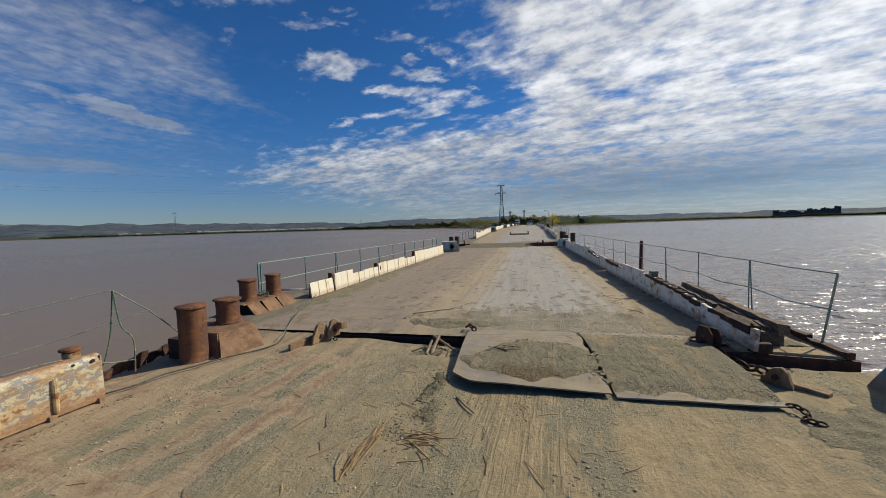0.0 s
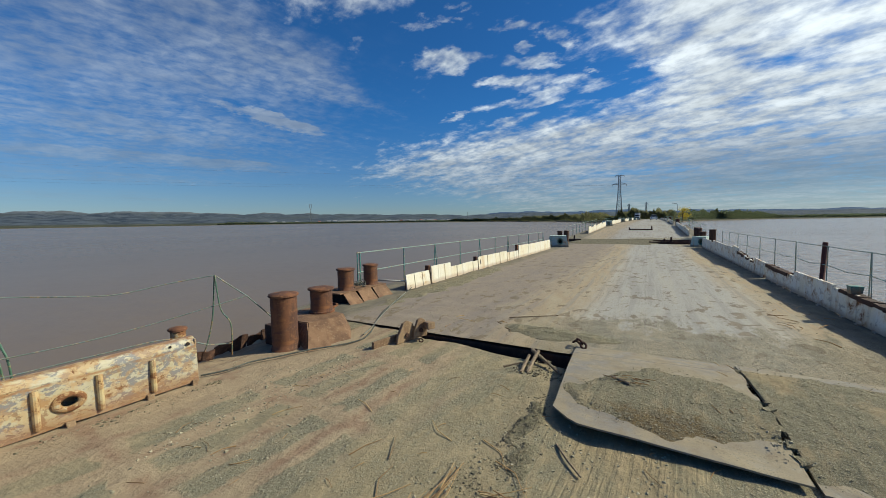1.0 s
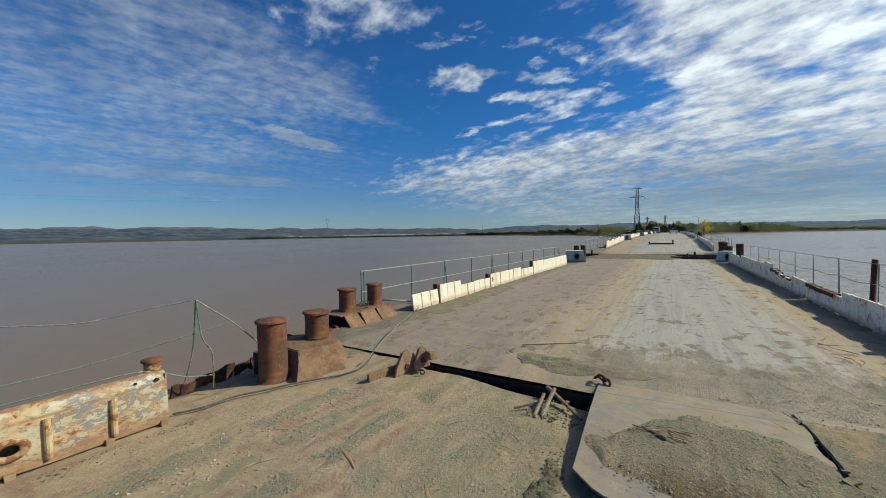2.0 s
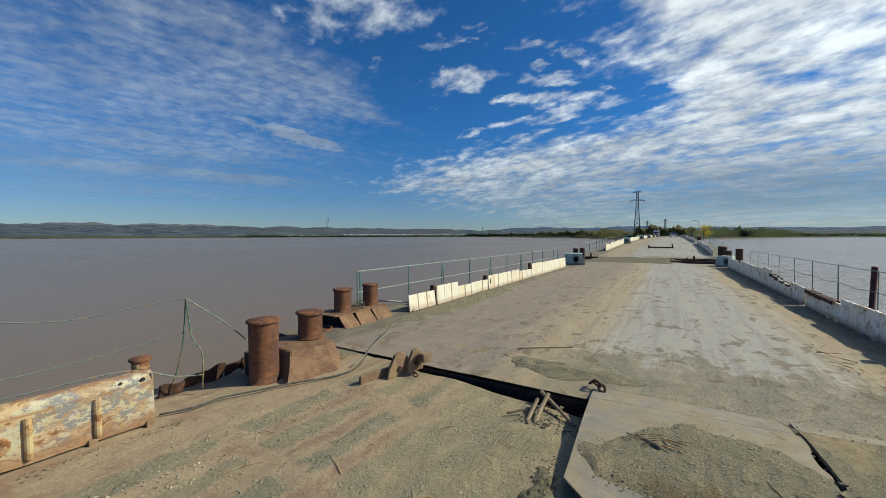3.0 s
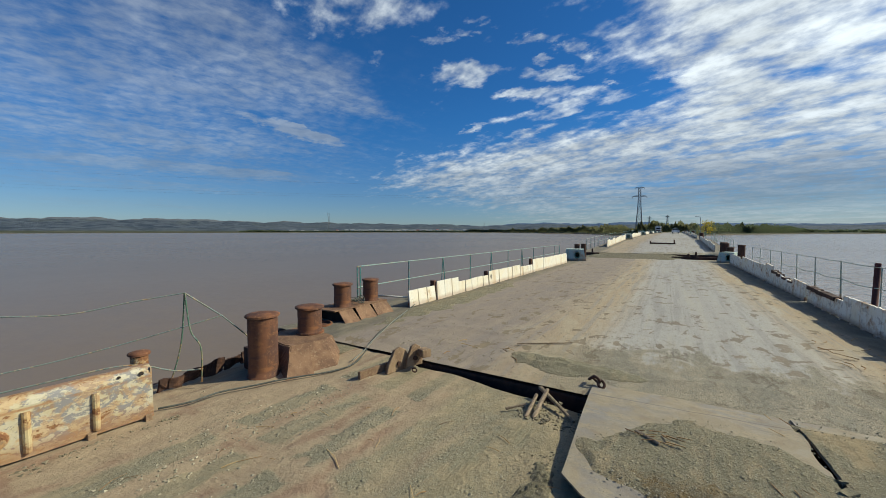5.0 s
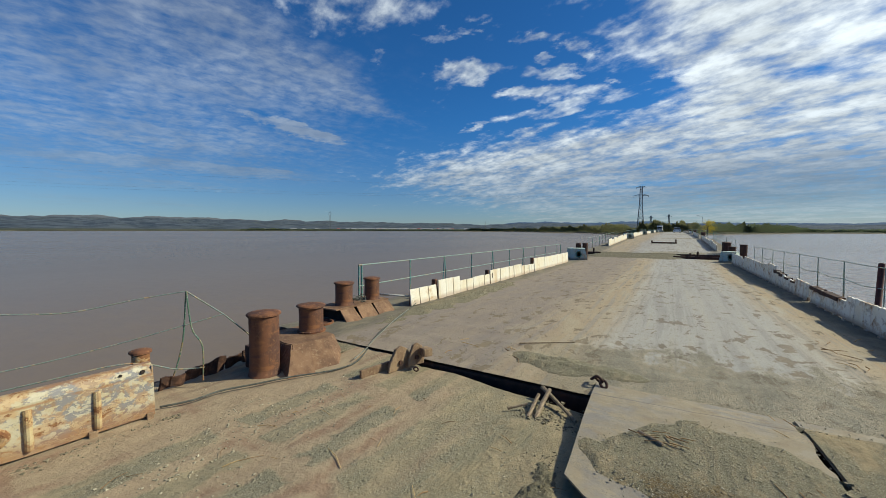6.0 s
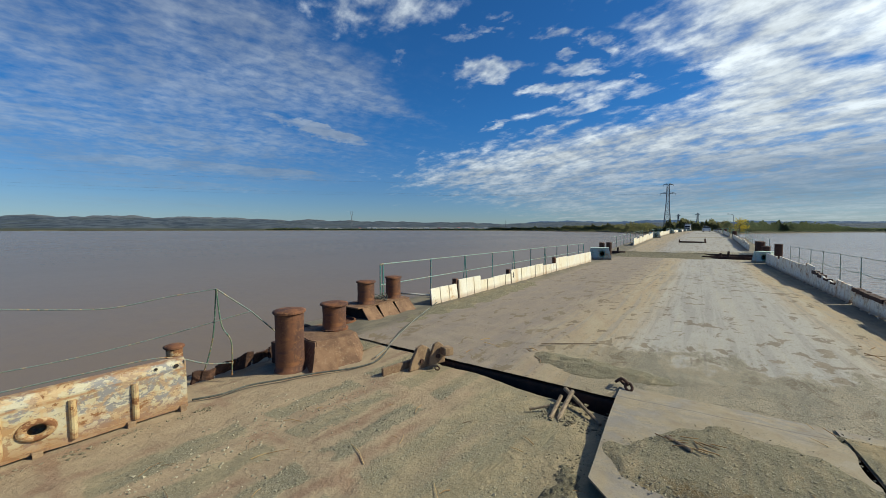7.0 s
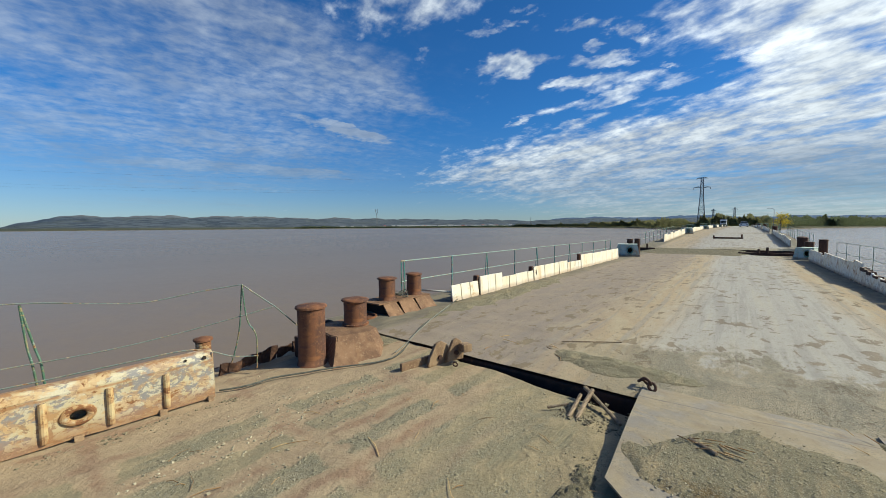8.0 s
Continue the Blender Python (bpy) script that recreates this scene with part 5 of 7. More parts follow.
def plinth_far():
    p = thing("bollard_plinth", DECK_A, "rusted steel plinth with loose sloping cover plates", "plinth", "bollard plinths")
    bm = bmesh.new()
    box(bm, (-4.80, 0.62, 0.225), (-4.20, 2.12, 0.25), None, 0.006)
    part("top_plate", wobble(bm, 0.006, 3), M_RUST_PALE, p)
    for y0, y1, k in ((0.68, 1.06, 0.02), (1.10, 1.55, 0.0), (1.58, 2.08, -0.01)):
        bm = bmesh.new()
        frustum(bm, [(-3.98 + k, y0), (-3.98 + k, y1), (-4.005 + k, y1), (-4.005 + k, y0)], [(-4.225, y0 + 0.05), (-4.225, y1 + 0.01), (-4.25, y1 + 0.01), (-4.25, y0 + 0.05)], 0.0, 0.245)
        part("cover_plate", wobble(bm, 0.006, 4, y0), M_RUST_PALE, p, "rusty brown cover plate")
    bm = bmesh.new()
    frustum(bm, [(-4.10, 2.02), (-4.10, 2.12), (-4.80, 2.12), (-4.80, 2.02)], [(-4.24, 2.02), (-4.24, 2.10), (-4.80, 2.10), (-4.80, 2.02)], 0.0, 0.224)
    box(bm, (-4.80, 0.64, 0.0), (-4.77, 2.02, 0.224))
    part("end_plate", bm, M_RUST_DARK, p)
    # webs coloured near-black for the shade inside the open plinth
    for y in (0.80, 1.32):
        bm = bmesh.new()
        prism(bm, [(-4.76, 0), (-4.13, 0), (-4.26, 0.22), (-4.76, 0.22)], 0.012, pose(0, y, 0))
        part("web_plate", bm, M_DARK, p)
    bm = bmesh.new()
    lathe(bm, [(0.0, 0), (0.21, 0), (0.21, 0.05), (0.18, 0.05), (0.18, 0.01), (0, 0.01)], pose(-4.35, 0.42, 0.01), 28)
    part("flange_ring", bm, M_RUST, p, "rusty round flange on the deck")


plinth_far()


# ---------- coupling lugs, rings and chains ----------
def lug(name, m, outline, t, base, label, mat):
    g = thing(name, m, label, "coupling")
    bm = bmesh.new()
    prism(bm, outline, t, pose(0, 0, 0, 0, 0, 90))
    bmesh.ops.bevel(bm, geom=bm.edges[:], offset=0.006, segments=1, affect="EDGES")
    part("lug_plate", wobble(bm, 0.010, 9), mat, g)
    bm = bmesh.new()
    box(bm, *base, None, 0.012)
    part("base_bar", wobble(bm, 0.008, 6), mat, g)
    bm = bmesh.new()
    lathe(bm, [(0, -0.05), (0.028, -0.05), (0.028, 0.05), (0, 0.05)], pose(-t / 2, sum(p[0] for p in outline) / len(outline), 0.10, 0, 90, 0), 16)
    part("pin", bm, M_RUST_DARK, g)
    return g


EAR = [(-0.20, 0.0), (0.18, 0.0), (0.21, 0.17), (0.15, 0.28), (0.04, 0.335), (-0.05, 0.31), (-0.10, 0.22), (-0.17, 0.12)]
WEDGE = [(-0.18, 0.0), (0.18, 0.0), (0.16, 0.06), (0.05, 0.22), (-0.04, 0.25), (-0.10, 0.20)]
lug("pontoon_coupling", pose(-2.16, 4.76, -0.02, 0, 0, -8), [(x * 0.88, z * 0.90) for x, z in EAR], 0.05, ((-0.15, -0.50, -0.02), (-0.11, 0.02, 0.10)), "dusty hinge lug with a long base plate, beside the joint", M_RUST_DUSTY)
lug("pontoon_coupling", pose(-2.04, 4.95, 0.02, 0, -4, -20), [(x * 0.62, z * 0.84) for x, z in EAR], 0.05, ((0.02, 0.03, 0.12), (0.16, 0.15, 0.22)), "dusty hinge lug with a slotted bracket, beside the joint", M_RUST_DUSTY)
FLANGE = [(-0.11, 0.0), (0.11, 0.0), (0.12, 0.22), (0.07, 0.32), (-0.05, 0.33), (-0.11, 0.24)]
lug("pontoon_coupling", pose(3.20, 5.44, -0.01, 0, 0, 30), FLANGE, 0.035, ((-0.03, -0.12, 0.0), (0.12, 0.12, 0.05)), "reddish rusty upright hinge flange beside the ramp plate", M_RUST_DARK)
lug("pontoon_coupling", pose(3.31, 5.48, -0.01, 4, 0, 36), [(x * 0.85, z * 0.92) for x, z in FLANGE], 0.035, ((-0.03, -0.10, 0.0), (0.05, 0.10, 0.04)), "reddish rusty upright hinge flange beside the ramp plate", M_RUST_DARK)
lug("pontoon_coupling", pose(3.55, 4.50, -0.05, 0, 0, 40), [(x * 0.8, z * 0.85) for x, z in WEDGE], 0.05, ((0.02, -0.38, 0.0), (0.11, 0.18, 0.06)), "dusty hinge lug and bar on the gravel deck", M_RUST_DUSTY)
for x, y, z in ((-1.95, 4.83, 0.02),):
    bm = bmesh.new()
    torus(bm, 0.022, 0.009, pose(x, y, z, 70, 20, 30), 16, 8, 1.3)
    solid("shackle", bm, M_RUST_DARK, None, "small rusty shackle at the hinge lugs", "shackle")


def chain(name, pts, r, label, size=0.055):
    c = thing(name, None, label, "chain")
    P = curve_pts(pts, 8)
    d, last, k = 0.0, None, 0
    for a, b in zip(P, P[1:]):
        d += (b - a).length
        if d >= size * 1.35:
            d = 0.0
            q = (b - a).to_track_quat("X", "Z").to_matrix().to_4x4()
            bm = bmesh.new()
            torus(bm, size * 0.62, r, Matrix.Translation((a + b) / 2) @ q @ pose(0, 0, 0, 90 * (k % 2) + 25, 0, 0), 14, 6, 1.45)
            part("link", bm, M_RUST_DARK, c)
            k += 1
    return c


chain("coupling_chain", [(3.04, 5.55, 0.10), (3.12, 5.46, 0.12), (3.26, 5.38, 0.06), (3.36, 5.15, 0.0), (3.46, 4.90, -0.01), (3.60, 4.62, 0.04)], 0.017, "heavy rusty chain lying across the joint", 0.075)
chain("plate_chain", [(-0.05, 5.64, 0.08), (0.0, 5.58, 0.13), (0.06, 5.55, 0.12), (0.10, 5.52, 0.09), (0.05, 5.50, 0.09)], 0.015, "short rusty chain links at the plate corner", 0.050)
chain("plate_chain", [(3.27, 3.84, 0.03), (3.34, 3.78, 0.05), (3.38, 3.70, 0.02), (3.33, 3.64, 0.01), (3.42, 3.60, 0.0)], 0.009, "short rusty chain links at the plate corner", 0.036)


# ---------- steel ramp plates over the joint ----------
CRUSTS = []                                             # for each plate: its surface, and where gravel lies on it


def ramp_plate(name, corners, lift, label, seed, gravel=True, cut=0.0, jag=0.0):
    """corners: far left, far right, near right, near left, with heights. lift(u, v): extra bow."""
    p = thing(name, None, label, "ramp plate", "ramp plates over the joint")
    A, B, C, D = (Vector(c) for c in corners)
    n = 22
    bm = bmesh.new()

    def at(u, v, dz):
        w = v * (1 - cut * max(0.0, 1 - u / 0.115))     # the near corner is cut off
        q = (A * (1 - u) + B * u) * (1 - w) + (D * (1 - u) + C * u) * w
        q.x += jag * max(0.0, (u - 0.85) / 0.15) * (noise.noise(Vector((w * 7, seed, 0))) + 0.6 * noise.noise(Vector((w * 19, seed, 4))))
        return q + Vector((0, 0, lift(u, v) + dz))
    top = [[bm.verts.new(at(i / n, j / n, 0.0) + Vector((0, 0, 0.004 * noise.noise(Vector((i * 0.3, j * 0.3, seed)))))) for i in range(n + 1)] for j in range(n + 1)]
    low = [[bm.verts.new(v.co - Vector((0, 0, 0.014))) for v in row] for row in top]
    for j in range(n):
        for i in range(n):
            bm.faces.new((top[j][i], top[j + 1][i], top[j + 1][i + 1], top[j][i + 1]))
            bm.faces.new((low[j][i], low[j][i + 1], low[j + 1][i + 1], low[j + 1][i]))
    for k in range(n):
        for a, b in (((0, k), (0, k + 1)), ((n, k + 1), (n, k)), ((k + 1, 0), (k, 0)), ((k, n), (k + 1, n))):
            bm.faces.new((top[a[0]][a[1]], top[b[0]][b[1]], low[b[0]][b[1]], low[a[0]][a[1]]))
    bmesh.ops.recalc_face_normals(bm, faces=bm.faces[:])
    part("plate", bm, M_DUSTY_STEEL, p, smooth=False)
    CRUSTS.append((at, gravel))
    if gravel:
        n2 = 60
        verts, faces, idx = [], [], {}
        for j in range(n2 + 1):
            for i in range(n2 + 1):
                u, v = i / n2, j / n2
                e = gravel(u, v) * 7 + 0.30 + 0.40 * fbm(u * 5 + seed, v * 5, seed)
                h = -0.012 + 0.030 * max(0.0, min(1.0, e)) + 0.008 * fbm(u * 14, v * 14, seed + 5, 4) * max(0.0, min(1.0, e))
                idx[i, j] = len(verts)
                verts.append(at(u, v, h))
        for j in range(n2):
            for i in range(n2):
                faces.append((idx[i, j], idx[i, j + 1], idx[i + 1, j + 1], idx[i + 1, j]))
        me = bpy.data.meshes.new("mesh")
        me.from_pydata(verts, [], faces)
        me.materials.append(M_SOIL_PLATE)
        me.shade_smooth()
        ob = new("gravel_cover", me)
        ob.parent = p
        tagged(ob, "gravel and dried mud lying on the plate")
    return p


def bow1(u, v):
    rise = 0.045 * min(1.0, v / 0.20) + 0.022 * math.sin(math.pi * min(1.0, max(0.0, (v - 0.2) / 0.8)))
    return (rise if v < 0.2 else rise * 1.0 - 0.045 * max(0.0, (v - 0.45) / 0.55)) * (0.6 + 0.4 * u) + 0.012 * max(0.0, (v - 0.9) / 0.1)


def spread1(u, v):
    """Where gravel lies on the bent plate: bare along the far side, the near edge and at the cut corner."""
    top = interp([(0.0, 0.75), (0.21, 0.53), (0.36, 0.35), (0.53, 0.26), (0.72, 0.27), (0.83, 0.33), (1.0, 0.46)], u)
    low = interp([(0.0, 0.80), (0.2, 0.90), (0.4, 0.935), (0.7, 0.91), (1.0, 0.80)], u)
    return min(v - top, low - v, u * 3 - 0.05)


ramp_plate("ramp_plate", ((0.0, 5.62, 0.055), (1.60, 5.72, 0.070), (1.85, 3.72, 0.030), (0.24, 3.62, 0.080)), bow1, "bent steel ramp plate covered in gravel, its near corner lifted", 2.0, spread1, 0.09, 0.05)
ramp_plate("ramp_plate", ((1.64, 5.74, 0.070), (3.20, 5.86, 0.06), (3.30, 3.80, 0.035), (1.89, 3.70, 0.022)), lambda u, v: 0.050 * math.sin(math.pi * min(1, v * 1.08)) * (1 - 0.3 * u), "steel ramp plate almost hidden by gravel", 5.0, lambda u, v: min(v - 0.06, 0.965 - v + 0.02 * u, u * 9 + 0.3, (1 - u) * 9 + 0.2))


def seam_rubble():
    """Broken crust wedged into the seam between the two plates."""
    rnd = random.Random(44)
    for k in range(9):
        v = 0.10 + 0.098 * k + rnd.uniform(-0.02, 0.02)
        if 0.22 < v < 0.30 or 0.40 < v < 0.46:
            continue
        bm = bmesh.new()
        w, ln = rnd.uniform(0.04, 0.07), rnd.uniform(0.07, 0.13)
        box(bm, (-w / 2, -ln / 2, -0.05), (w / 2, ln / 2, rnd.uniform(0.0, 0.018)))
        bmesh.ops.subdivide_edges(bm, edges=bm.edges[:], cuts=2, use_grid_fill=True)
        x, y = 1.60 + 0.265 * v + rnd.uniform(-0.005, 0.02), 5.73 - 2.0 * v
        z = 0.055 + 0.055 * math.sin(math.pi * min(1.0, v * 1.08))
        solid("crust_lump", wobble(bm, 0.03, 9, k), M_SOIL_PLATE, pose(x, y, z, rnd.uniform(-8, 8), rnd.uniform(-12, 12), rnd.uniform(-40, 40)), "broken lump of dried mud crust in the plate seam", "crust", "crust lumps in the seam")


seam_rubble()


# ---------- railings ----------
def railing(name, m, x, posts, label, mat, rail_mat, z0=0.0, top=0.95, mid=0.48, r=0.014, dip=0.0, ends=0.0, mids=True):
    r *= 0.8
    g = thing(name, m, label, "railing")
    for y, kind in posts:
        bm = bmesh.new()
        if kind == 2:                                   # two bars joined at the top
            tube(bm, [(x, y - 0.09, z0), (x, y, z0 + top)], r, 8)
            tube(bm, [(x + 0.03, y + 0.09, z0), (x, y + 0.015, z0 + top)], r, 8)
        elif kind == 3:
            tube(bm, [(x, y + 0.22, z0), (x, y, z0 + top)], r * 1.3, 8)
        else:
            tube(bm, [(x, y, z0), (x, y, z0 + top)], r * 1.15, 8)
        part("post", bm, mat, g)
    for z in ((top, mid) if mids else (top,)):
        bm = bmesh.new()
        pts = []
        for (ya, _), (yb, _) in zip(posts, posts[1:]):
            pts += [(x, ya, z0 + z), (x, (ya + yb) / 2, z0 + z - dip * (1 if z < top else 0.25))]
        pts.append((x, posts[-1][0], z0 + z))
        tube(bm, pts, r * 0.9, 8)
        part("rail", bm, rail_mat, g)
    return g


railing("left_railing", DECK_A, -RAIL, [(1.88, 1), (1.97, 1), (3.78, 1), (5.52, 2), (7.35, 1), (9.12, 2), (10.9, 1), (12.65, 2), (14.42, 1), (16.25, 1), (18.55, 1), (19.6, 2)], "thin teal pipe railing along the pontoon edge", M_TEAL, M_TEAL_PALE, 0.0, 0.945, 0.48, 0.018)
railing("right_railing", DECK_A, RAIL, [(-0.26, 3), (1.52, 2), (3.41, 1), (5.34, 2), (7.30, 1), (9.46, 2), (11.45, 2), (13.35, 2), (15.4, 1), (17.25, 1), (19.4, 1), (21.4, 2)], "thin green pipe railing with sagging bars", M_TEAL_PALE, M_TEAL_PALE, 0.02, 0.945, 0.50, 0.0125, 0.05)
bm = bmesh.new()
lathe(bm, [(0, -0.05), (0.052, -0.05), (0.052, 1.03), (0.042, 1.05), (0, 1.05)], None, 20)
solid("mooring_post", wobble(bm, 0.006, 6), M_REDPOST, DECK_A @ pose(RAIL + 0.02, 7.62, 0.0, 0, 1.5, 0), "dark red-brown steel pipe post by the railing", "post", smooth=True)
bm = bmesh.new()
frustum(bm, [(-0.09, -0.09), (0.09, -0.09), (0.09, 0.09), (-0.09, 0.09)], [(-0.11, -0.11), (0.11, -0.11), (0.11, 0.11), (-0.11, 0.11)], 0, 0.16)
solid("metal_tub", bm, M_TEAL, DECK_A @ pose(WALL + 0.06, 3.43, 0.435) @ Matrix.Diagonal((0.7, 0.7, 0.8, 1)), "small green metal tub on the kerb", "tub")


def bent_railing():
    g = thing("bent_railing", None, "bent green pipe railing, buckled towards the deck edge", "railing")
    bars = [
        ("post", [(-4.02, 2.92, 0.0), (-3.97, 2.98, 0.25), (-3.92, 3.02, 0.55), (-3.87, 3.04, 1.05)], 0.0085),
        ("post", [(-3.86, 3.04, 1.05), (-3.82, 3.07, 0.62), (-3.71, 3.13, 0.42), (-3.72, 3.13, 0.02)], 0.0085),
        ("brace", [(-3.865, 3.04, 1.05), (-3.82, 3.42, 0.72), (-3.84, 3.86, 0.26)], 0.0085),
        ("rail", [(-3.87, 3.04, 1.05), (-4.02, 2.62, 1.0), (-4.16, 2.15, 0.93), (-4.26, 1.75, 0.965), (-4.40, 1.20, 1.03), (-4.45, 0.4, 1.03), (-4.45, -3.0, 0.98)], 0.0065),
        ("rail", [(-3.80, 3.40, 0.73), (-3.92, 2.95, 0.64), (-4.10, 2.4, 0.53), (-4.22, 1.8, 0.46), (-4.36, 1.1, 0.43), (-4.42, 0.2, 0.42), (-4.45, -3.0, 0.45)], 0.0065),
        ("rail", [(-3.74, 3.16, 0.16), (-3.82, 2.9, 0.20), (-3.86, 2.5, 0.37), (-4.0, 1.9, 0.345), (-4.15, 1.2, 0.30), (-4.3, 0.2, 0.28), (-4.4, -3.0, 0.28)], 0.008),
        ("post", [(-4.42, 1.22, 1.01), (-4.41, 1.25, 0.60), (-4.37, 1.28, 0.40), (-4.36, 1.32, -0.02)], 0.010),
        ("post", [(-4.42, 1.22, 1.01), (-4.41, 1.30, 0.58), (-4.36, 1.34, 0.38), (-4.35, 1.36, -0.02)], 0.010),
        ("post", [(-4.45, -0.6, 1.0), (-4.42, -0.6, -0.02)], 0.016),
    ]
    for name, pts, r in bars:
        bm = bmesh.new()
        tube(bm, curve_pts(pts, 6) if name != "brace" else pts, r, 8)
        part(name, bm, M_GREEN if name == "post" else M_RAIL_GREY, g)


bent_railing()


def bulwark():
    """Torn edge strip of the near pontoon."""
    g = thing("torn_edge_strip", None, "torn rusty steel strip along the deck edge", "edge strip")
    pts = [(-4.02, 2.80), (-4.05, 3.05), (-4.10, 3.32), (-4.14, 3.55), (-4.2, 3.80), (-4.25, 4.02)]
    for i, (a, b) in enumerate(zip(pts, pts[1:])):
        bm = bmesh.new()
        d = Vector((b[0] - a[0], b[1] - a[1], 0))
        h = 0.07 + 0.05 * ((i * 37) % 5) / 5
        box(bm, (0, 0, -0.06), (0.02, d.length, h))
        bmesh.ops.subdivide_edges(bm, edges=bm.edges[:], cuts=3, use_grid_fill=True)
        part("strip", wobble(bm, 0.035, 7, i), M_RUST_DARK, g)
        g.children[-1].matrix_basis = pose(a[0], a[1], 0.0, 0, 12, math.degrees(math.atan2(-d.x, d.y)))


bulwark()


def cable(pts, r, label, mat=None):
    bm = bmesh.new()
    tube(bm, curve_pts(pts, 8), r, 8)
    solid("power_cable", bm, mat or M_RUBBER, None, label, "cable", "loose cables on the deck", smooth=True)


cable([(-3.42, 2.62, -0.01), (-3.30, 2.86, 0.0), (-3.30, 3.15, 0.0), (-3.16, 3.45, 0.005), (-3.02, 3.78, 0.01), (-2.82, 4.2, 0.0), (-2.78, 4.55, 0.0), (-2.98, 4.95, 0.01), (-3.2, 5.3, 0.05), (-3.55, 5.9, 0.06), (-3.85, 6.6, 0.06), (-4.25, 7.4, 0.06), (-4.5, 8.0, 0.10)], 0.0105, "grey-green cable winding over the deck")
cable([(-2.86, 4.62, 0.02), (-3.02, 4.98, 0.03), (-3.15, 5.25, 0.07), (-3.42, 5.75, 0.07), (-3.8, 6.45, 0.07), (-4.2, 7.3, 0.07)], 0.0075, "pale grey cable beside the darker one", M_CABLE)


# ---------- sticks, reeds, gravel ----------
def stick(pts, r, mat, label, taper=0.7, n=7):
    bm = bmesh.new()
    tube(bm, pts, r, n, taper)
    solid("broken_stick", wobble(bm, r * 0.25, 12, pts[0][0]), mat, None, label, "stick", "broken sticks by the joint")


stick([(-0.33, 5.06, 0.09), (-0.33, 4.86, 0.03), (-0.31, 4.62, -0.03)], 0.022, M_WOOD, "split pale wooden stick leaning into the gap", 1.0)
stick([(-0.42, 4.98, 0.04), (-0.40, 4.78, 0.0), (-0.38, 4.60, -0.03)], 0.020, M_WOOD, "split brown wooden stick leaning into the gap", 1.0)
stick([(-0.44, 5.14, 0.06), (-0.20, 4.98, 0.0), (0.02, 4.80, -0.04)], 0.024, M_WOOD, "grey wooden stick lying in the hollow")
stick([(-0.60, 4.62, -0.01), (-0.45, 4.76, 0.02)], 0.014, M_WOOD, "short pale stick end on the gravel")
stick([(0.56, 4.62, 0.125), (0.74, 4.50, 0.135)], 0.018, M_WOOD, "short pale stick on the plate")
stick([(-1.28, 6.42, 0.075), (-0.95, 6.68, 0.075), (-0.62, 6.94, 0.075)], 0.011, M_WOOD, "thin brown stick on the roadway")
stick([(0.36, 3.42, -0.01), (0.48, 3.27, -0.01), (0.60, 3.14, -0.01)], 0.009, M_WOOD, "dark stick on the mud")


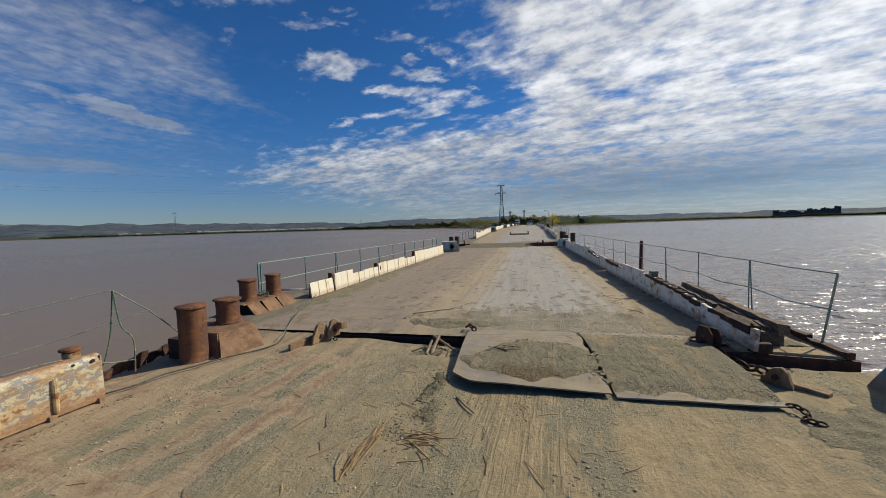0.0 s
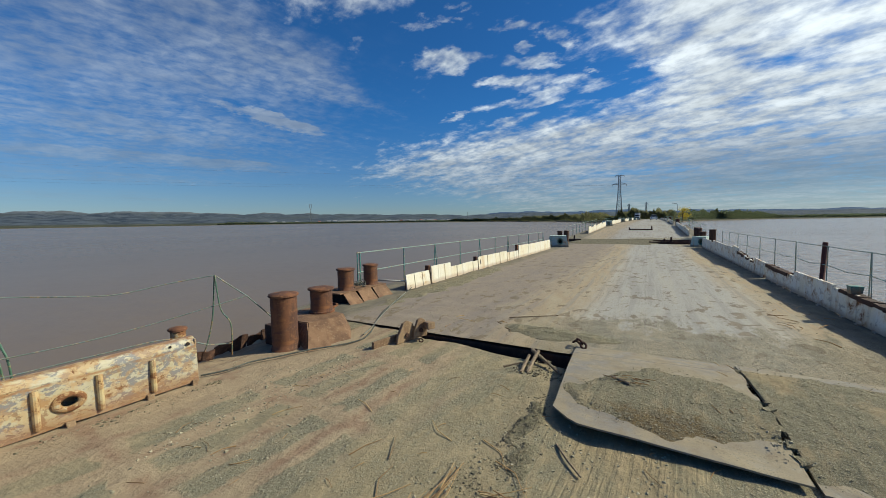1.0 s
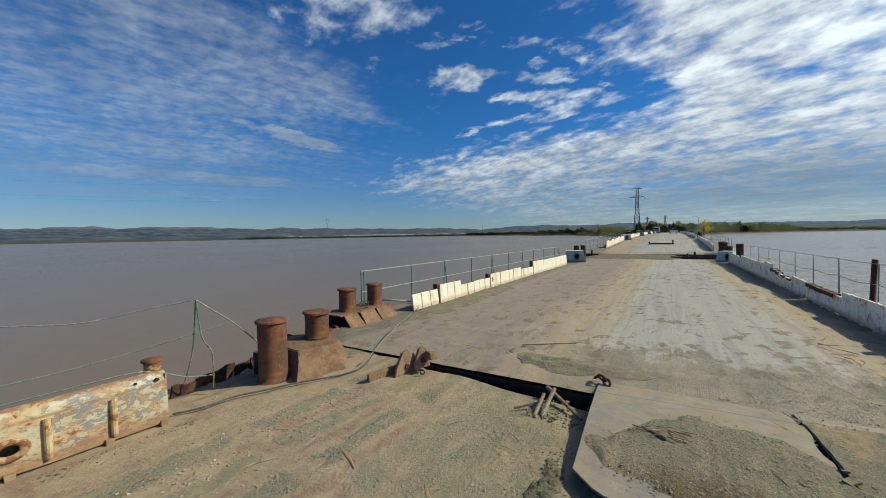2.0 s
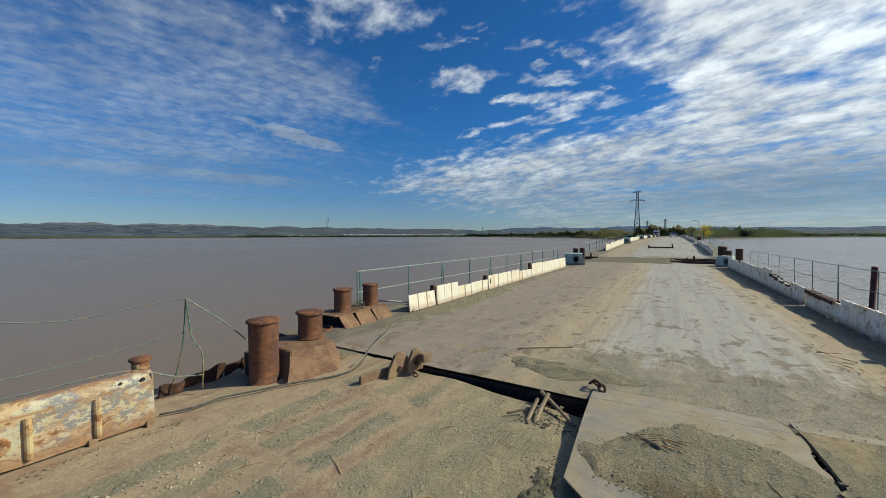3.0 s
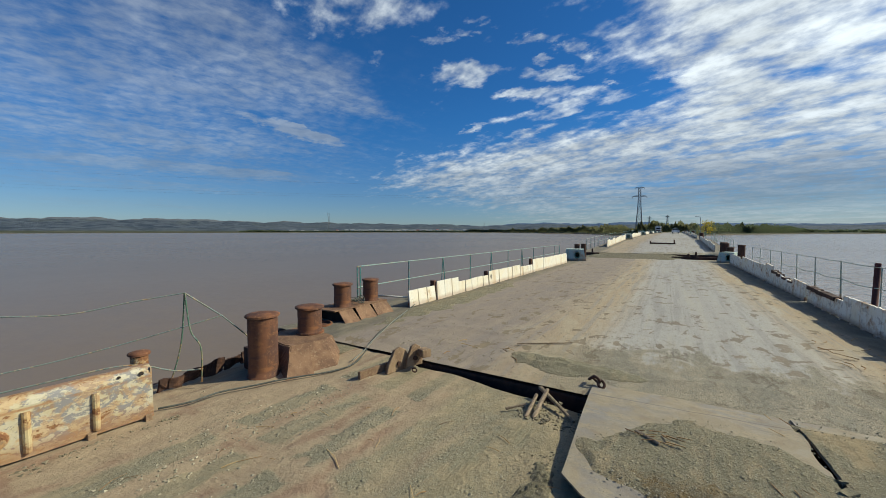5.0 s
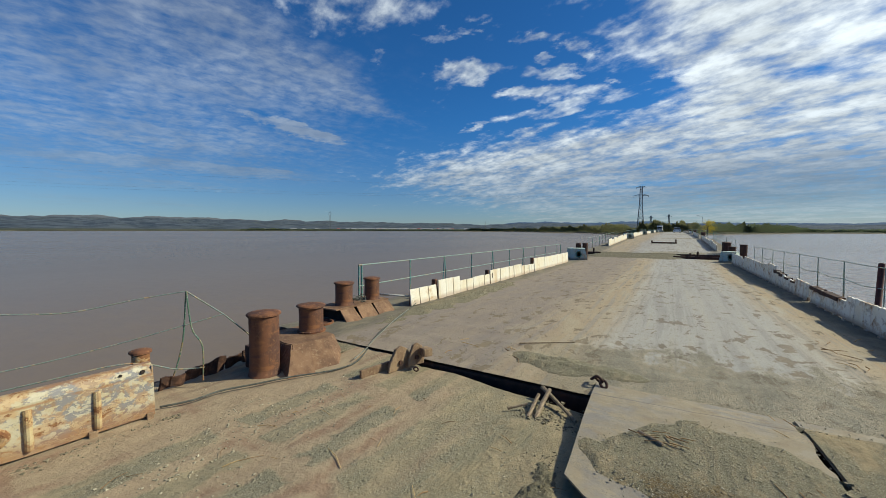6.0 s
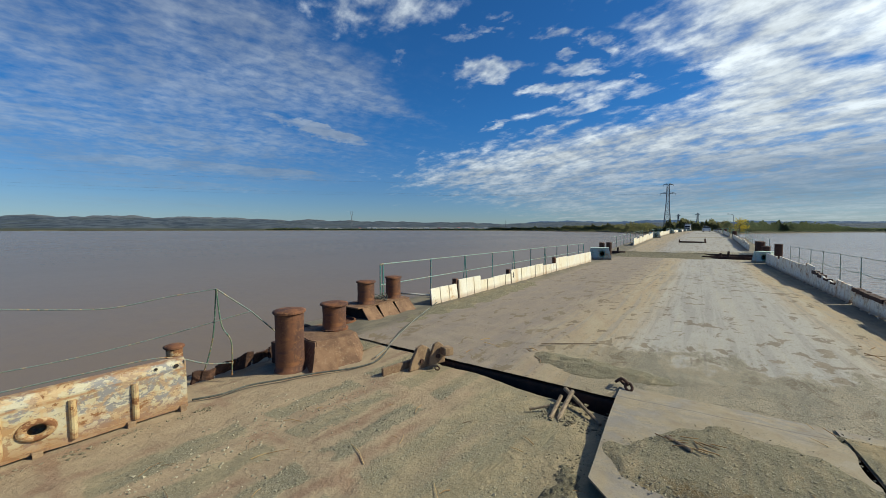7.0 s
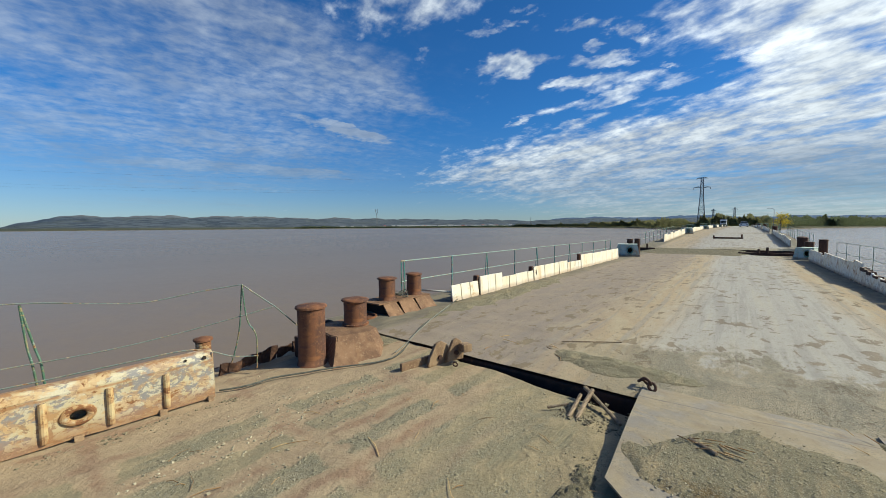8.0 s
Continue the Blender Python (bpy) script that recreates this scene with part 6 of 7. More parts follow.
def scatter_reeds():
    """Dry reed stalks strewn over the mud."""
    bm = bmesh.new()
    rnd = random.Random(21)

    def stalk(x, y, a, ln, r=0.004, lift=0.0):
        c, s = math.cos(a), math.sin(a)
        z0 = near_height(x, y) if y < 5.0 else 0.06
        k = rnd.uniform(-0.15, 0.15)
        tube(bm, [(x, y, z0 + 0.008), (x + c * ln / 2 - s * k * ln, y + s * ln / 2 + c * k * ln, z0 + 0.015 + lift), (x + c * ln, y + s * ln, z0 + 0.008 + lift * 2)], r, 4, 0.5)
    for i in range(14):                                  # bundle
        stalk(-0.13 + rnd.gauss(0, 0.022), 2.22 + rnd.gauss(0, 0.14), radians(90 + rnd.gauss(0, 7)), rnd.uniform(0.2, 0.62), rnd.uniform(0.002, 0.005), rnd.uniform(0, 0.03))
    for i in range(10):                                  # fan of trodden stalks
        stalk(0.16 + rnd.gauss(0, 0.04), 2.62 + rnd.gauss(0, 0.04), radians(rnd.gauss(4, 22)), rnd.uniform(0.1, 0.38), rnd.uniform(0.003, 0.006), rnd.uniform(0, 0.03))
    for i in range(10):
        stalk(0.28 + rnd.gauss(0, 0.14), 2.62 + rnd.gauss(0, 0.10), rnd.uniform(0, 6.3), rnd.uniform(0.10, 0.3), rnd.uniform(0.002, 0.006), rnd.uniform(0, 0.02))
    for x, y, a, ln in ((-0.62, 2.62, 120, 0.3), (-0.9, 2.50, 75, 0.28), (-0.35, 3.05, 150, 0.35), (-0.15, 3.2, -40, 0.4), (0.05, 3.0, -35, 0.35), (0.75, 2.75, 100, 0.2), (-1.2, 3.05, 160, 0.3), (-1.94, 2.55, 80, 0.12), (1.25, 2.3, 120, 0.3), (0.85, 2.35, 105, 0.22), (2.5, 2.3, 160, 0.2), (0.2, 2.3, 30, 0.3), (-0.5, 2.2, 60, 0.35), (-0.45, 2.3, 110, 0.3)):
        stalk(x, y, radians(a), ln, 0.004)
    for i in range(90):
        stalk(rnd.uniform(-2.4, 3.2), rnd.uniform(0.8, 4.6), rnd.uniform(0, 6.3), rnd.uniform(0.04, 0.2), rnd.uniform(0.002, 0.004))
    for i in range(7):
        stalk(-1.55 + rnd.gauss(0, 0.35), 6.0 + rnd.gauss(0, 0.25), rnd.uniform(0, 6.3), rnd.uniform(0.08, 0.4), rnd.uniform(0.004, 0.008))
    for i in range(16):
        stalk(2.75 + rnd.gauss(0, 0.35), 8.0 + rnd.gauss(0, 0.9), rnd.uniform(0, 6.3), rnd.uniform(0.08, 0.35), rnd.uniform(0.004, 0.008))
    solid("dry_reeds", bm, M_REED, None, "dry straw-coloured reed stalks strewn over the mud", "reeds", kind="stuff")
    bm = bmesh.new()
    for i in range(15):
        u, v = rnd.gauss(0.66, 0.10), rnd.gauss(4.58, 0.06)
        z = 0.135
        a = rnd.uniform(-0.9, 0.5)
        ln = rnd.uniform(0.04, 0.14)
        tube(bm, [(u, v, z), (u + math.cos(a) * ln, v + math.sin(a) * ln, z + 0.012)], rnd.uniform(0.003, 0.006), 4, 0.6)
    for i in range(12):
        u, v = rnd.gauss(1.55, 0.08), rnd.gauss(4.7, 0.45)
        a = rnd.uniform(1.9, 2.9)
        ln = rnd.uniform(0.05, 0.15)
        tube(bm, [(u, v, 0.112), (u + math.cos(a) * ln, v + math.sin(a) * ln, 0.122)], rnd.uniform(0.002, 0.005), 4, 0.6)
    solid("reed_litter", bm, M_REED, None, "dry reed litter on the ramp plates", "reeds", kind="stuff")


scatter_reeds()


def pebbles(name, count, place, size, mat, label, seed):
    """Many small stones as one mesh."""
    rnd = random.Random(seed)
    base = [Vector(p) for p in ((1, 0, 0), (-1, 0, 0), (0, 1, 0), (0, -1, 0), (0, 0, 1), (0, 0, -1))]
    tri = [(0, 2, 4), (2, 1, 4), (1, 3, 4), (3, 0, 4), (2, 0, 5), (1, 2, 5), (3, 1, 5), (0, 3, 5)]
    verts, faces = [], []
    for _ in range(count):
        p = place(rnd)
        if p is None:
            continue
        s = size(rnd)
        m = Euler((rnd.uniform(0, 6), rnd.uniform(0, 6), rnd.uniform(0, 6))).to_matrix()
        o = len(verts)
        for b in base:
            v = m @ (b * s * rnd.uniform(0.6, 1.15))
            verts.append((p[0] + v.x, p[1] + v.y, p[2] + v.z * 0.65 + s * 0.12))
        faces += [(a + o, b + o, c + o) for a, b, c in tri]
    me = bpy.data.meshes.new("mesh")
    me.from_pydata(verts, [], faces)
    me.materials.append(mat)
    tagged(new(name, me), label, "gravel", kind="stuff")


def near_place(r):
    x, y = r.uniform(-3.9, 4.2), r.uniform(0.5, 5.0)
    d = noise.noise(Vector((x * 0.9 + 3, y * 0.6, 1.5))) + 0.6 * noise.noise(Vector((x * 2.6, y * 1.6, 9.5)))
    if d < r.uniform(0.0, 0.70):
        return None
    return x, y, near_height(x, y)


def plate_place(r):
    at, gravel = r.choice(CRUSTS)
    u, v = r.random(), r.random()
    k = gravel(u, v) * 7 + 0.3
    if k < r.uniform(0.0, 1.0) or noise.noise(Vector((u * 3, v * 3, 2.0))) < r.uniform(-0.6, 0.5):
        return None
    return tuple(at(u, v, 0.014))


def far_place(r):
    x = r.uniform(-3.7, 3.7)
    y = 0.1 + abs(r.gauss(0, 0.8)) if abs(x) < 3.2 else r.uniform(0, 14)
    if noise.noise(Vector((x * 1.1, y * 0.9, 4.0))) < r.uniform(-0.3, 0.6):
        return None
    return tuple(DECK_A @ Vector((x, y, far_height(x, y))))


pebbles("gravel_near", 60000, near_place, lambda r: 0.002 + 0.017 * r.random() ** 5, M_STONE, "loose grey gravel on the muddy deck", 3)
pebbles("gravel_on_plates", 24000, plate_place, lambda r: 0.0022 + 0.010 * r.random() ** 6, M_STONE, "loose gravel lying on the ramp plates", 5)
pebbles("gravel_far", 20000, far_place, lambda r: 0.002 + 0.010 * r.random() ** 5, M_STONE, "loose gravel near the joint and kerbs", 7)


def clod_place(r):
    t = r.random()
    y = 2.4 + 1.68 * t
    x = 0.05 + 0.06 * math.sin(5.5 * t - 1.2) + 0.07 * t * t
    spread = 0.025 + 0.05 * abs(math.sin(8.5 * t)) + 0.05 * (1 - t) ** 2
    x, y = x + r.gauss(0, spread), y + r.gauss(0, 0.05)
    if noise.noise(Vector((x * 7, y * 5, 6.0))) < r.uniform(-0.45, 0.35):
        return None
    return x, y, near_height(x, y)


def heap_place(r):
    x, y = r.uniform(-0.5, 0.12), 4.55 + abs(r.gauss(0, 0.28))
    return (x, y, near_height(x, y)) if y < joint_edge(x) else None


pebbles("joint_rubble", 700, heap_place, lambda r: 0.003 + 0.028 * r.random() ** 6, M_CLOD, "lumps of soil and stone at the edge of the gap", 14)
pebbles("seam_crumbs", 200, lambda r: (1.66 + 0.2 * (1 - r.random()) + r.gauss(0, 0.03), r.uniform(3.85, 5.7), 0.092), lambda r: 0.003 + 0.013 * r.random() ** 4, M_STONE, "broken crumbs along the seam between the ramp plates", 12)
pebbles("soil_clods", 2600, clod_place, lambda r: 0.002 + 0.016 * r.random() ** 5, M_CLOD, "dark crumbled soil clods in a ragged line", 9)
pebbles("gravel_kerb", 260, lambda r: (-3.17 + abs(r.gauss(0, 0.08)), r.uniform(0.6, 2.7), -0.03), lambda r: 0.006 + 0.02 * r.random() ** 2, M_CLOD, "dark clods and flakes under the kerb barrier", 10)


def drift(name, cx, cy, rx, ry, h, label, seed, m):
    """A low mound of gravel with a ragged outline."""
    def height(x, y):
        u, v = (x - cx) / rx, (y - cy) / ry
        e = 1 - math.hypot(u, v) + 0.45 * fbm(x * 2.2, y * 2.2, seed)
        return far_height(x, y) - 0.02 + h * max(0.0, min(1.0, e * 1.6)) * (0.75 + 0.5 * fbm(x * 7, y * 7, seed + 2)) + (0.02 if e > 0 else 0.0)
    me = sheet(steps((cx - rx * 1.6, cx + rx * 1.6, 0.03)), steps((cy - ry * 1.6, cy + ry * 1.6, 0.03)), height)
    me.materials.append(M_GRAVEL)
    ob = new(name, me)
    ob.matrix_basis = m
    tagged(ob, label, "gravel", kind="stuff")


drift("gravel_drift", -0.15, 0.62, 0.75, 0.32, 0.045, "grey gravel drift beside the ramp plate", 1.0, DECK_A)
drift("gravel_drift", -3.5, 4.6, 0.35, 3.4, 0.03, "dark gravel along the white kerb", 9.0, DECK_A)


def near_drift(cx, cy, rx, ry, h, label, seed, mat):
    """Loose dark gravel heaped on the near deck."""
    def height(x, y):
        u, v = (x - cx) / rx, (y - cy) / ry
        e = 1 - math.hypot(u, v) + 0.55 * fbm(x * 2.4, y * 2.4, seed)
        return near_height(x, y) - 0.02 + h * max(0.0, min(1.0, e * 1.6)) * (0.75 + 0.6 * fbm(x * 8, y * 8, seed + 2)) + (0.02 if e > 0 else 0.0)
    me = sheet(steps((cx - rx * 1.6, cx + rx * 1.6, 0.03)), steps((cy - ry * 1.6, cy + ry * 1.6, 0.03)), height)
    me.materials.append(mat)
    tagged(new("gravel_drift", me), label, "gravel", kind="stuff")


def crust_ridge():
    """A ragged ridge of crumbled dark soil beside the lifted plate."""
    def height(x, y):
        cx = 0.17 - 0.12 * (y - 2.9) + 0.05 * math.sin(7 * y)
        e = 0.7 - ((x - cx) / 0.12) ** 2 - ((y - 3.4) / 0.62) ** 4 + 1.3 * fbm(x * 6, y * 4, 2.0)
        k = max(0.0, min(1.0, e))
        return near_height(x, y) - 0.015 + 0.018 * (k > 0.05) + 0.020 * k * abs(fbm(x * 34, y * 34, 8.0, 4)) * 2.0
    me = sheet(steps((-0.15, 0.42, 0.012)), steps((2.65, 4.15, 0.012)), height)
    me.materials.append(M_GRAVEL_DAMP)
    tagged(new("crust_ridge", me), "dark crumbled soil in a ragged ridge by the lifted plate", "soil", kind="stuff")


crust_ridge()
near_drift(3.85, 3.40, 0.60, 0.64, 0.03, "grey gravel beside the hinge lug", 2.0, M_GRAVEL)


def wire_tangle():
    bm = bmesh.new()
    rnd = random.Random(31)
    for k in range(5):
        r = rnd.uniform(0.12, 0.22)
        c = Vector((-4.42 + rnd.uniform(-0.06, 0.06), 1.40 + rnd.uniform(-0.12, 0.12), 0.27))
        pts = [DECK_A @ (c + Vector((r * math.cos(a) * 0.7, r * 1.3 * math.sin(a), 0.05 + 0.06 * math.sin(2 * a + k)))) for a in [k + i * 0.7 for i in range(9)]]
        tube(bm, curve_pts(pts, 5), 0.007, 6)
    solid("wire_rope", bm, M_RUBBER, None, "tangled dark wire rope lying between the bollards", "rope", smooth=True)
    bm = bmesh.new()
    tube(bm, [DECK_A @ Vector(p) for p in ((-4.62, 2.30, 0.26), (-4.20, 2.62, 0.22), (-3.99, 2.80, 0.20))], 0.022, 10)
    solid("loose_pipe", bm, M_WHITE, None, "short pale pipe leaning behind the white kerb", "pipe", smooth=True)


wire_tangle()


# ---------- the rest of the floating bridge ----------
def deck_level(s):
    """Level of the roadway s metres past the first joint."""
    return interp([(0, 0.0), (24, -0.08), (26, 0.12), (50, 0.72), (80, 1.02), (120, 1.15), (250, 1.05)], s)


def drift_off(s):
    """The far pontoons swing a little to the right."""
    return 0.012 * max(0.0, s - 28.0)


def frame_at(s):
    pitch = math.degrees(math.atan2(deck_level(s + 24) - deck_level(s + 2), 22))
    return BRIDGE @ pose(drift_off(s), s, deck_level(s + 0.8), pitch, 0, -0.69)


def fairlead_box(m, label, flip=1):
    b = thing("fairlead_box", m, label, "mooring box", "mooring boxes")
    bm = bmesh.new()
    holed(bm, -0.58, 0.58, 0.0, 0.58, -0.02, 0.14, 0.30, 0.12, 0.15, pose(0, 0, 0, 0, 0, -90))
    for v in bm.verts:
        v.co.x *= 1 - 0.42 * v.co.z
    front = part("front_panel", bm, M_GREEN_WHITE, b)
    bm = bmesh.new()
    torus(bm, 0.15, 0.030, pose(0.12, -0.02, 0.30, 90, 0, 0) @ Matrix.Diagonal((0.85, 1.05, 1, 1)), 24, 8)
    part("hawse_ring", bm, M_TEAL, front, "teal-painted ring")
    bm = bmesh.new()
    for x in (-0.58, 0.56):
        box(bm, (x, 0.02, 0.0), (x + 0.02, 1.0, 0.58))
    box(bm, (-0.58, 0.98, 0.0), (0.58, 1.0, 0.58))
    box(bm, (-0.60, -0.02, 0.58), (0.60, 1.02, 0.60))
    for v in bm.verts:
        v.co.x *= 1 - 0.42 * v.co.z
    part("casing", bm, M_GREEN_WHITE, b)
    return b


box_l = fairlead_box(DECK_A @ pose(-3.88, 19.5, 0.02, 0, 0, 12) @ Matrix.Diagonal((1.15, 1.15, 1.15, 1)), "pale green steel mooring box with a round hole")
copy_thing(box_l, DECK_A @ pose(3.84, 22.3, 0.0, 0, 0, -28) @ Matrix.Diagonal((0.72, 0.8, 0.9, 1)))
bm = bmesh.new()
frustum(bm, [(4.33, 3.85), (5.30, 3.85), (5.30, 4.66), (4.33, 4.66)], [(4.60, 4.0), (5.2, 4.0), (5.2, 4.5), (4.60, 4.5)], -0.06, 0.52)
bmesh.ops.bevel(bm, geom=bm.edges[:], offset=0.015, segments=2, affect="EDGES")
solid("fairlead_box", bm, M_TEAL_DULL, None, "teal-painted steel mooring box with a rusty foot", "mooring box", "mooring boxes")
for x, y, z, r, h in ((-4.10, 21.2, 0.0, 0.16, 0.98), (-3.70, 21.3, 0.0, 0.16, 1.0), (4.22, 24.2, 0.0, 0.20, 0.86), (4.42, 21.6, 0.0, 0.17, 1.06)):
    bollard(DECK_A @ pose(x, y, z), r, h, "dark rusty mooring bollard by the second joint", 1.06, M_RUST_DARK)


def far_pontoon(k, s0, length):
    m = frame_at(s0)
    p = thing("far_pontoon", m, "steel pontoon with dusty roadway further along the bridge", "pontoon", "pontoons of the floating bridge", "structure")
    bm = bmesh.new()
    box(bm, (-5, 0, -1.6 - deck_level(s0)), (5, length, -0.03), None, 0.03)
    part("hull", bm, M_RUST_DARK, p, "dark rusty steel hull")
    me = sheet(steps((-4.9, 4.9, 0.35)), steps((0, length, 0.6)), lambda x, y: 0.015 * fbm(x * 0.5, (y + s0) * 0.25, 3.0))
    me.materials.append(M_DECK_FAR)
    ob = new("deck_covering", me)
    ob.parent = p
    return m


def far_kerb(m, side, y0, y1, h, seed, mat, label):
    w = thing("far_kerb_barrier", m, label, "barrier", "kerb barriers of the far pontoons")
    rnd = random.Random(seed)
    y = y0
    while y < y1 - 0.4:
        y2 = min(y1, y + rnd.choice((0.9, 1.3, 1.8)))
        bm = bmesh.new()
        hh = h + rnd.uniform(-0.10, 0.06)
        box(bm, (side * WALL - 0.03, y + 0.01, 0.0), (side * WALL + 0.03, y2 - 0.01, hh), None, 0.01)
        part("kerb_plate", wobble(bm, 0.02, 1.0, y), mat, w)
        y = y2


SPANS = [(26.6, 24.0), (52.6, 24.0), (78.6, 24.0), (104.6, 24.0), (130.6, 24.0), (156.6, 24.0), (182.6, 24.0), (208.6, 40.0)]
for k, (s0, ln) in enumerate(SPANS):
    m = far_pontoon(k, s0, ln)
    if k < 6:
        far_kerb(m, -1, 6.5 if k == 0 else 2.0, ln - 2.5, 0.62, 30 + k, M_WHITE, "white steel kerb plates beside the far roadway")
        far_kerb(m, 1, 3.5, ln - 1.0, 0.55, 60 + k, M_WHITE_GREY, "dirty white kerb plates beside the far roadway")
        for side in (-1, 1):
            railing("far_railing", m, side * RAIL, [(y, 2 if i % 2 else 1) for i, y in enumerate([2.0 + 1.8 * j for j in range(11)])], "thin teal pipe railing on a far pontoon", M_TEAL, M_TEAL_PALE, 0.0, 0.95, 0.48, 0.016)
        copy_thing(box_l, m @ pose(-3.75, ln - 2.0, 0.02, 0, 0, 12))
        for x, y in ((-4.2, ln - 1.0), (4.3, 0.8), (4.3, 1.6)):
            bollard(m @ pose(x, y, 0.0), 0.22, 0.8, "dark rusty mooring bollard on a far pontoon", 1.06, M_RUST_DARK)

# ramp of gravel up to the third pontoon, and the open coupling beside it
me = sheet(steps((-4.4, 1.9, 0.1)), steps((22.2, 27.2, 0.12)), lambda x, y: -0.12 + 0.24 * max(0.0, min(1.0, (y - 22.8) / 3.8)) + 0.025 * fbm(x, y, 2.0) - 0.10 * max(0.0, (abs(x + 1.25) - 2.4) / 0.7 + 0.5 * fbm(x * 1.5, y * 1.5, 6.0)))
me.materials.append(M_GRAVEL_DAMP)
ramp = new("gravel_ramp", me)
ramp.matrix_basis = BRIDGE
tagged(ramp, "gravel ramp leading up on to the next pontoon", "ramp", kind="structure")


def cross_beam(m, x0, x1, label, posts, r=0.10):
    b = thing("cross_beam", m, label, "beam", "rusty cross beams on the roadway")
    bm = bmesh.new()
    box(bm, (x0, -r, 0.0), (x1, r, 2 * r), None, 0.02)
    part("beam", wobble(bm, 0.02, 2), M_RUST_DARK, b)
    for x, h in posts:
        bm = bmesh.new()
        lathe(bm, [(0, 0), (0.055, 0), (0.065, h - 0.06), (0.045, h), (0, h)], pose(x, 0.0, 0.0), 14)
        part("coupling_stub", bm, M_RUST_DARK, b)


cross_beam(BRIDGE @ pose(0, 25.0, -0.10), 1.2, 4.2, "dark rusty beam across the roadway at a joint", ((2.15, 0.38), (2.55, 0.50)), 0.085)
cross_beam(BRIDGE @ pose(0, 25.8, -0.05), -4.9, -3.4, "dark rusty beam at the joint's edge", ((-3.9, 0.5),))
cross_beam(BRIDGE @ pose(0, 39.0, deck_level(38) + 0.05), -0.6, 1.6, "rusty steel frame lying on the roadway", ((-0.55, 0.3), (1.5, 0.42)), 0.07)

# ---------- far bank: road, vehicles, lamp, pylons, trees ----------
def car(m):
    c = thing("white_car", m, "white saloon car on the far roadway", "car")
    bm = bmesh.new()
    prism(bm, [(-0.88, 0.25), (0.88, 0.25), (0.9, 0.75), (0.80, 0.88), (-0.80, 0.88), (-0.9, 0.75)], 4.3)
    bmesh.ops.bevel(bm, geom=bm.edges[:], offset=0.06, segments=2, affect="EDGES")
    part("body", bm, M_CARWHITE, c)
    bm = bmesh.new()
    frustum(bm, [(-0.80, 1.0), (0.80, 1.0), (0.80, 3.9), (-0.80, 3.9)], [(-0.62, 1.7), (0.62, 1.7), (0.62, 3.2), (-0.62, 3.2)], 0.86, 1.42)
    part("cabin", bm, M_GLASS, c, "dark glazed cabin")
    bm = bmesh.new()
    box(bm, (-0.63, 1.65, 1.40), (0.63, 3.25, 1.46), None, 0.02)
    part("roof", bm, M_CARWHITE, c)
    for x in (-0.78, 0.60):
        for y in (0.85, 3.4):
            bm = bmesh.new()
            lathe(bm, [(0, 0), (0.31, 0), (0.33, 0.03), (0.33, 0.15), (0.31, 0.18), (0, 0.18)], pose(x, y, 0.33, 0, 90, 0), 20)
            tyre = part("wheel", bm, M_TYRE, c)
            bm = bmesh.new()
            lathe(bm, [(0, -0.005), (0.20, -0.005), (0.20, 0.185), (0, 0.185)], pose(x, y, 0.33, 0, 90, 0), 16)
            part("rim", bm, M_GALV, tyre, "grey wheel rim")
    for x in (-0.72, 0.42):
        bm = bmesh.new()
        box(bm, (x, -0.02, 0.58), (x + 0.3, 0.04, 0.72), None, 0.015)
        part("headlight", bm, M_GALV, c)


def truck(m):
    c = thing("white_truck", m, "white truck with a dark windscreen on the far roadway", "truck")
    bm = bmesh.new()
    box(bm, (-1.2, 0, 0.6), (1.2, 2.0, 3.1), None, 0.12)
    cab = part("cab", bm, M_CARWHITE, c)
    bm = bmesh.new()
    box(bm, (-1.05, -0.03, 1.75), (1.05, 0.03, 2.6), None, 0.05)
    part("windscreen", bm, M_GLASS, cab, "dark windscreen")
    bm = bmesh.new()
    box(bm, (-1.0, -0.05, 0.75), (1.0, 0.02, 1.35), None, 0.03)
    part("grille", bm, M_DARK, cab)
    bm = bmesh.new()
    box(bm, (-1.25, 2.3, 1.1), (1.25, 9.0, 3.6), None, 0.05)
    part("cargo_box", bm, M_WALLGREY, c, "grey cargo box")
    for x in (-1.2, 0.9):
        for y in (0.9, 6.4, 7.6):
            bm = bmesh.new()
            lathe(bm, [(0, 0), (0.47, 0), (0.5, 0.04), (0.5, 0.26), (0.47, 0.3), (0, 0.3)], pose(x, y, 0.5, 0, 90, 0), 20)
            tyre = part("wheel", bm, M_TYRE, c)
            bm = bmesh.new()
            lathe(bm, [(0, -0.005), (0.28, -0.005), (0.28, 0.305), (0, 0.305)], pose(x, y, 0.5, 0, 90, 0), 16)
            part("rim", bm, M_GALV, tyre, "grey wheel rim")


def on_road(s, x):
    return BRIDGE @ pose(x + drift_off(s), s, deck_level(s) + 0.02)


car(on_road(114, 1.6))
truck(on_road(160, -4.0) @ Matrix.Diagonal((0.75, 0.75, 0.75, 1)))


def street_lamp(m, h):
    l = thing("street_lamp", m, "thin grey street lamp with a curved arm", "street lamp")
    bm = bmesh.new()
    tube(bm, [(0, 0, -0.5), (0, 0, h)], 0.09, 10, 0.6)
    part("pole", bm, M_GALV, l)
    bm = bmesh.new()
    tube(bm, [(0, 0, h), (-0.25, 0, h + 0.25), (-1.1, 0, h + 0.4)], 0.05, 8)
    part("arm", bm, M_GALV, l)
    bm = bmesh.new()
    box(bm, (-1.6, -0.12, h + 0.36), (-1.0, 0.12, h + 0.5), None, 0.04)
    part("lamp_head", bm, M_GALV, l)


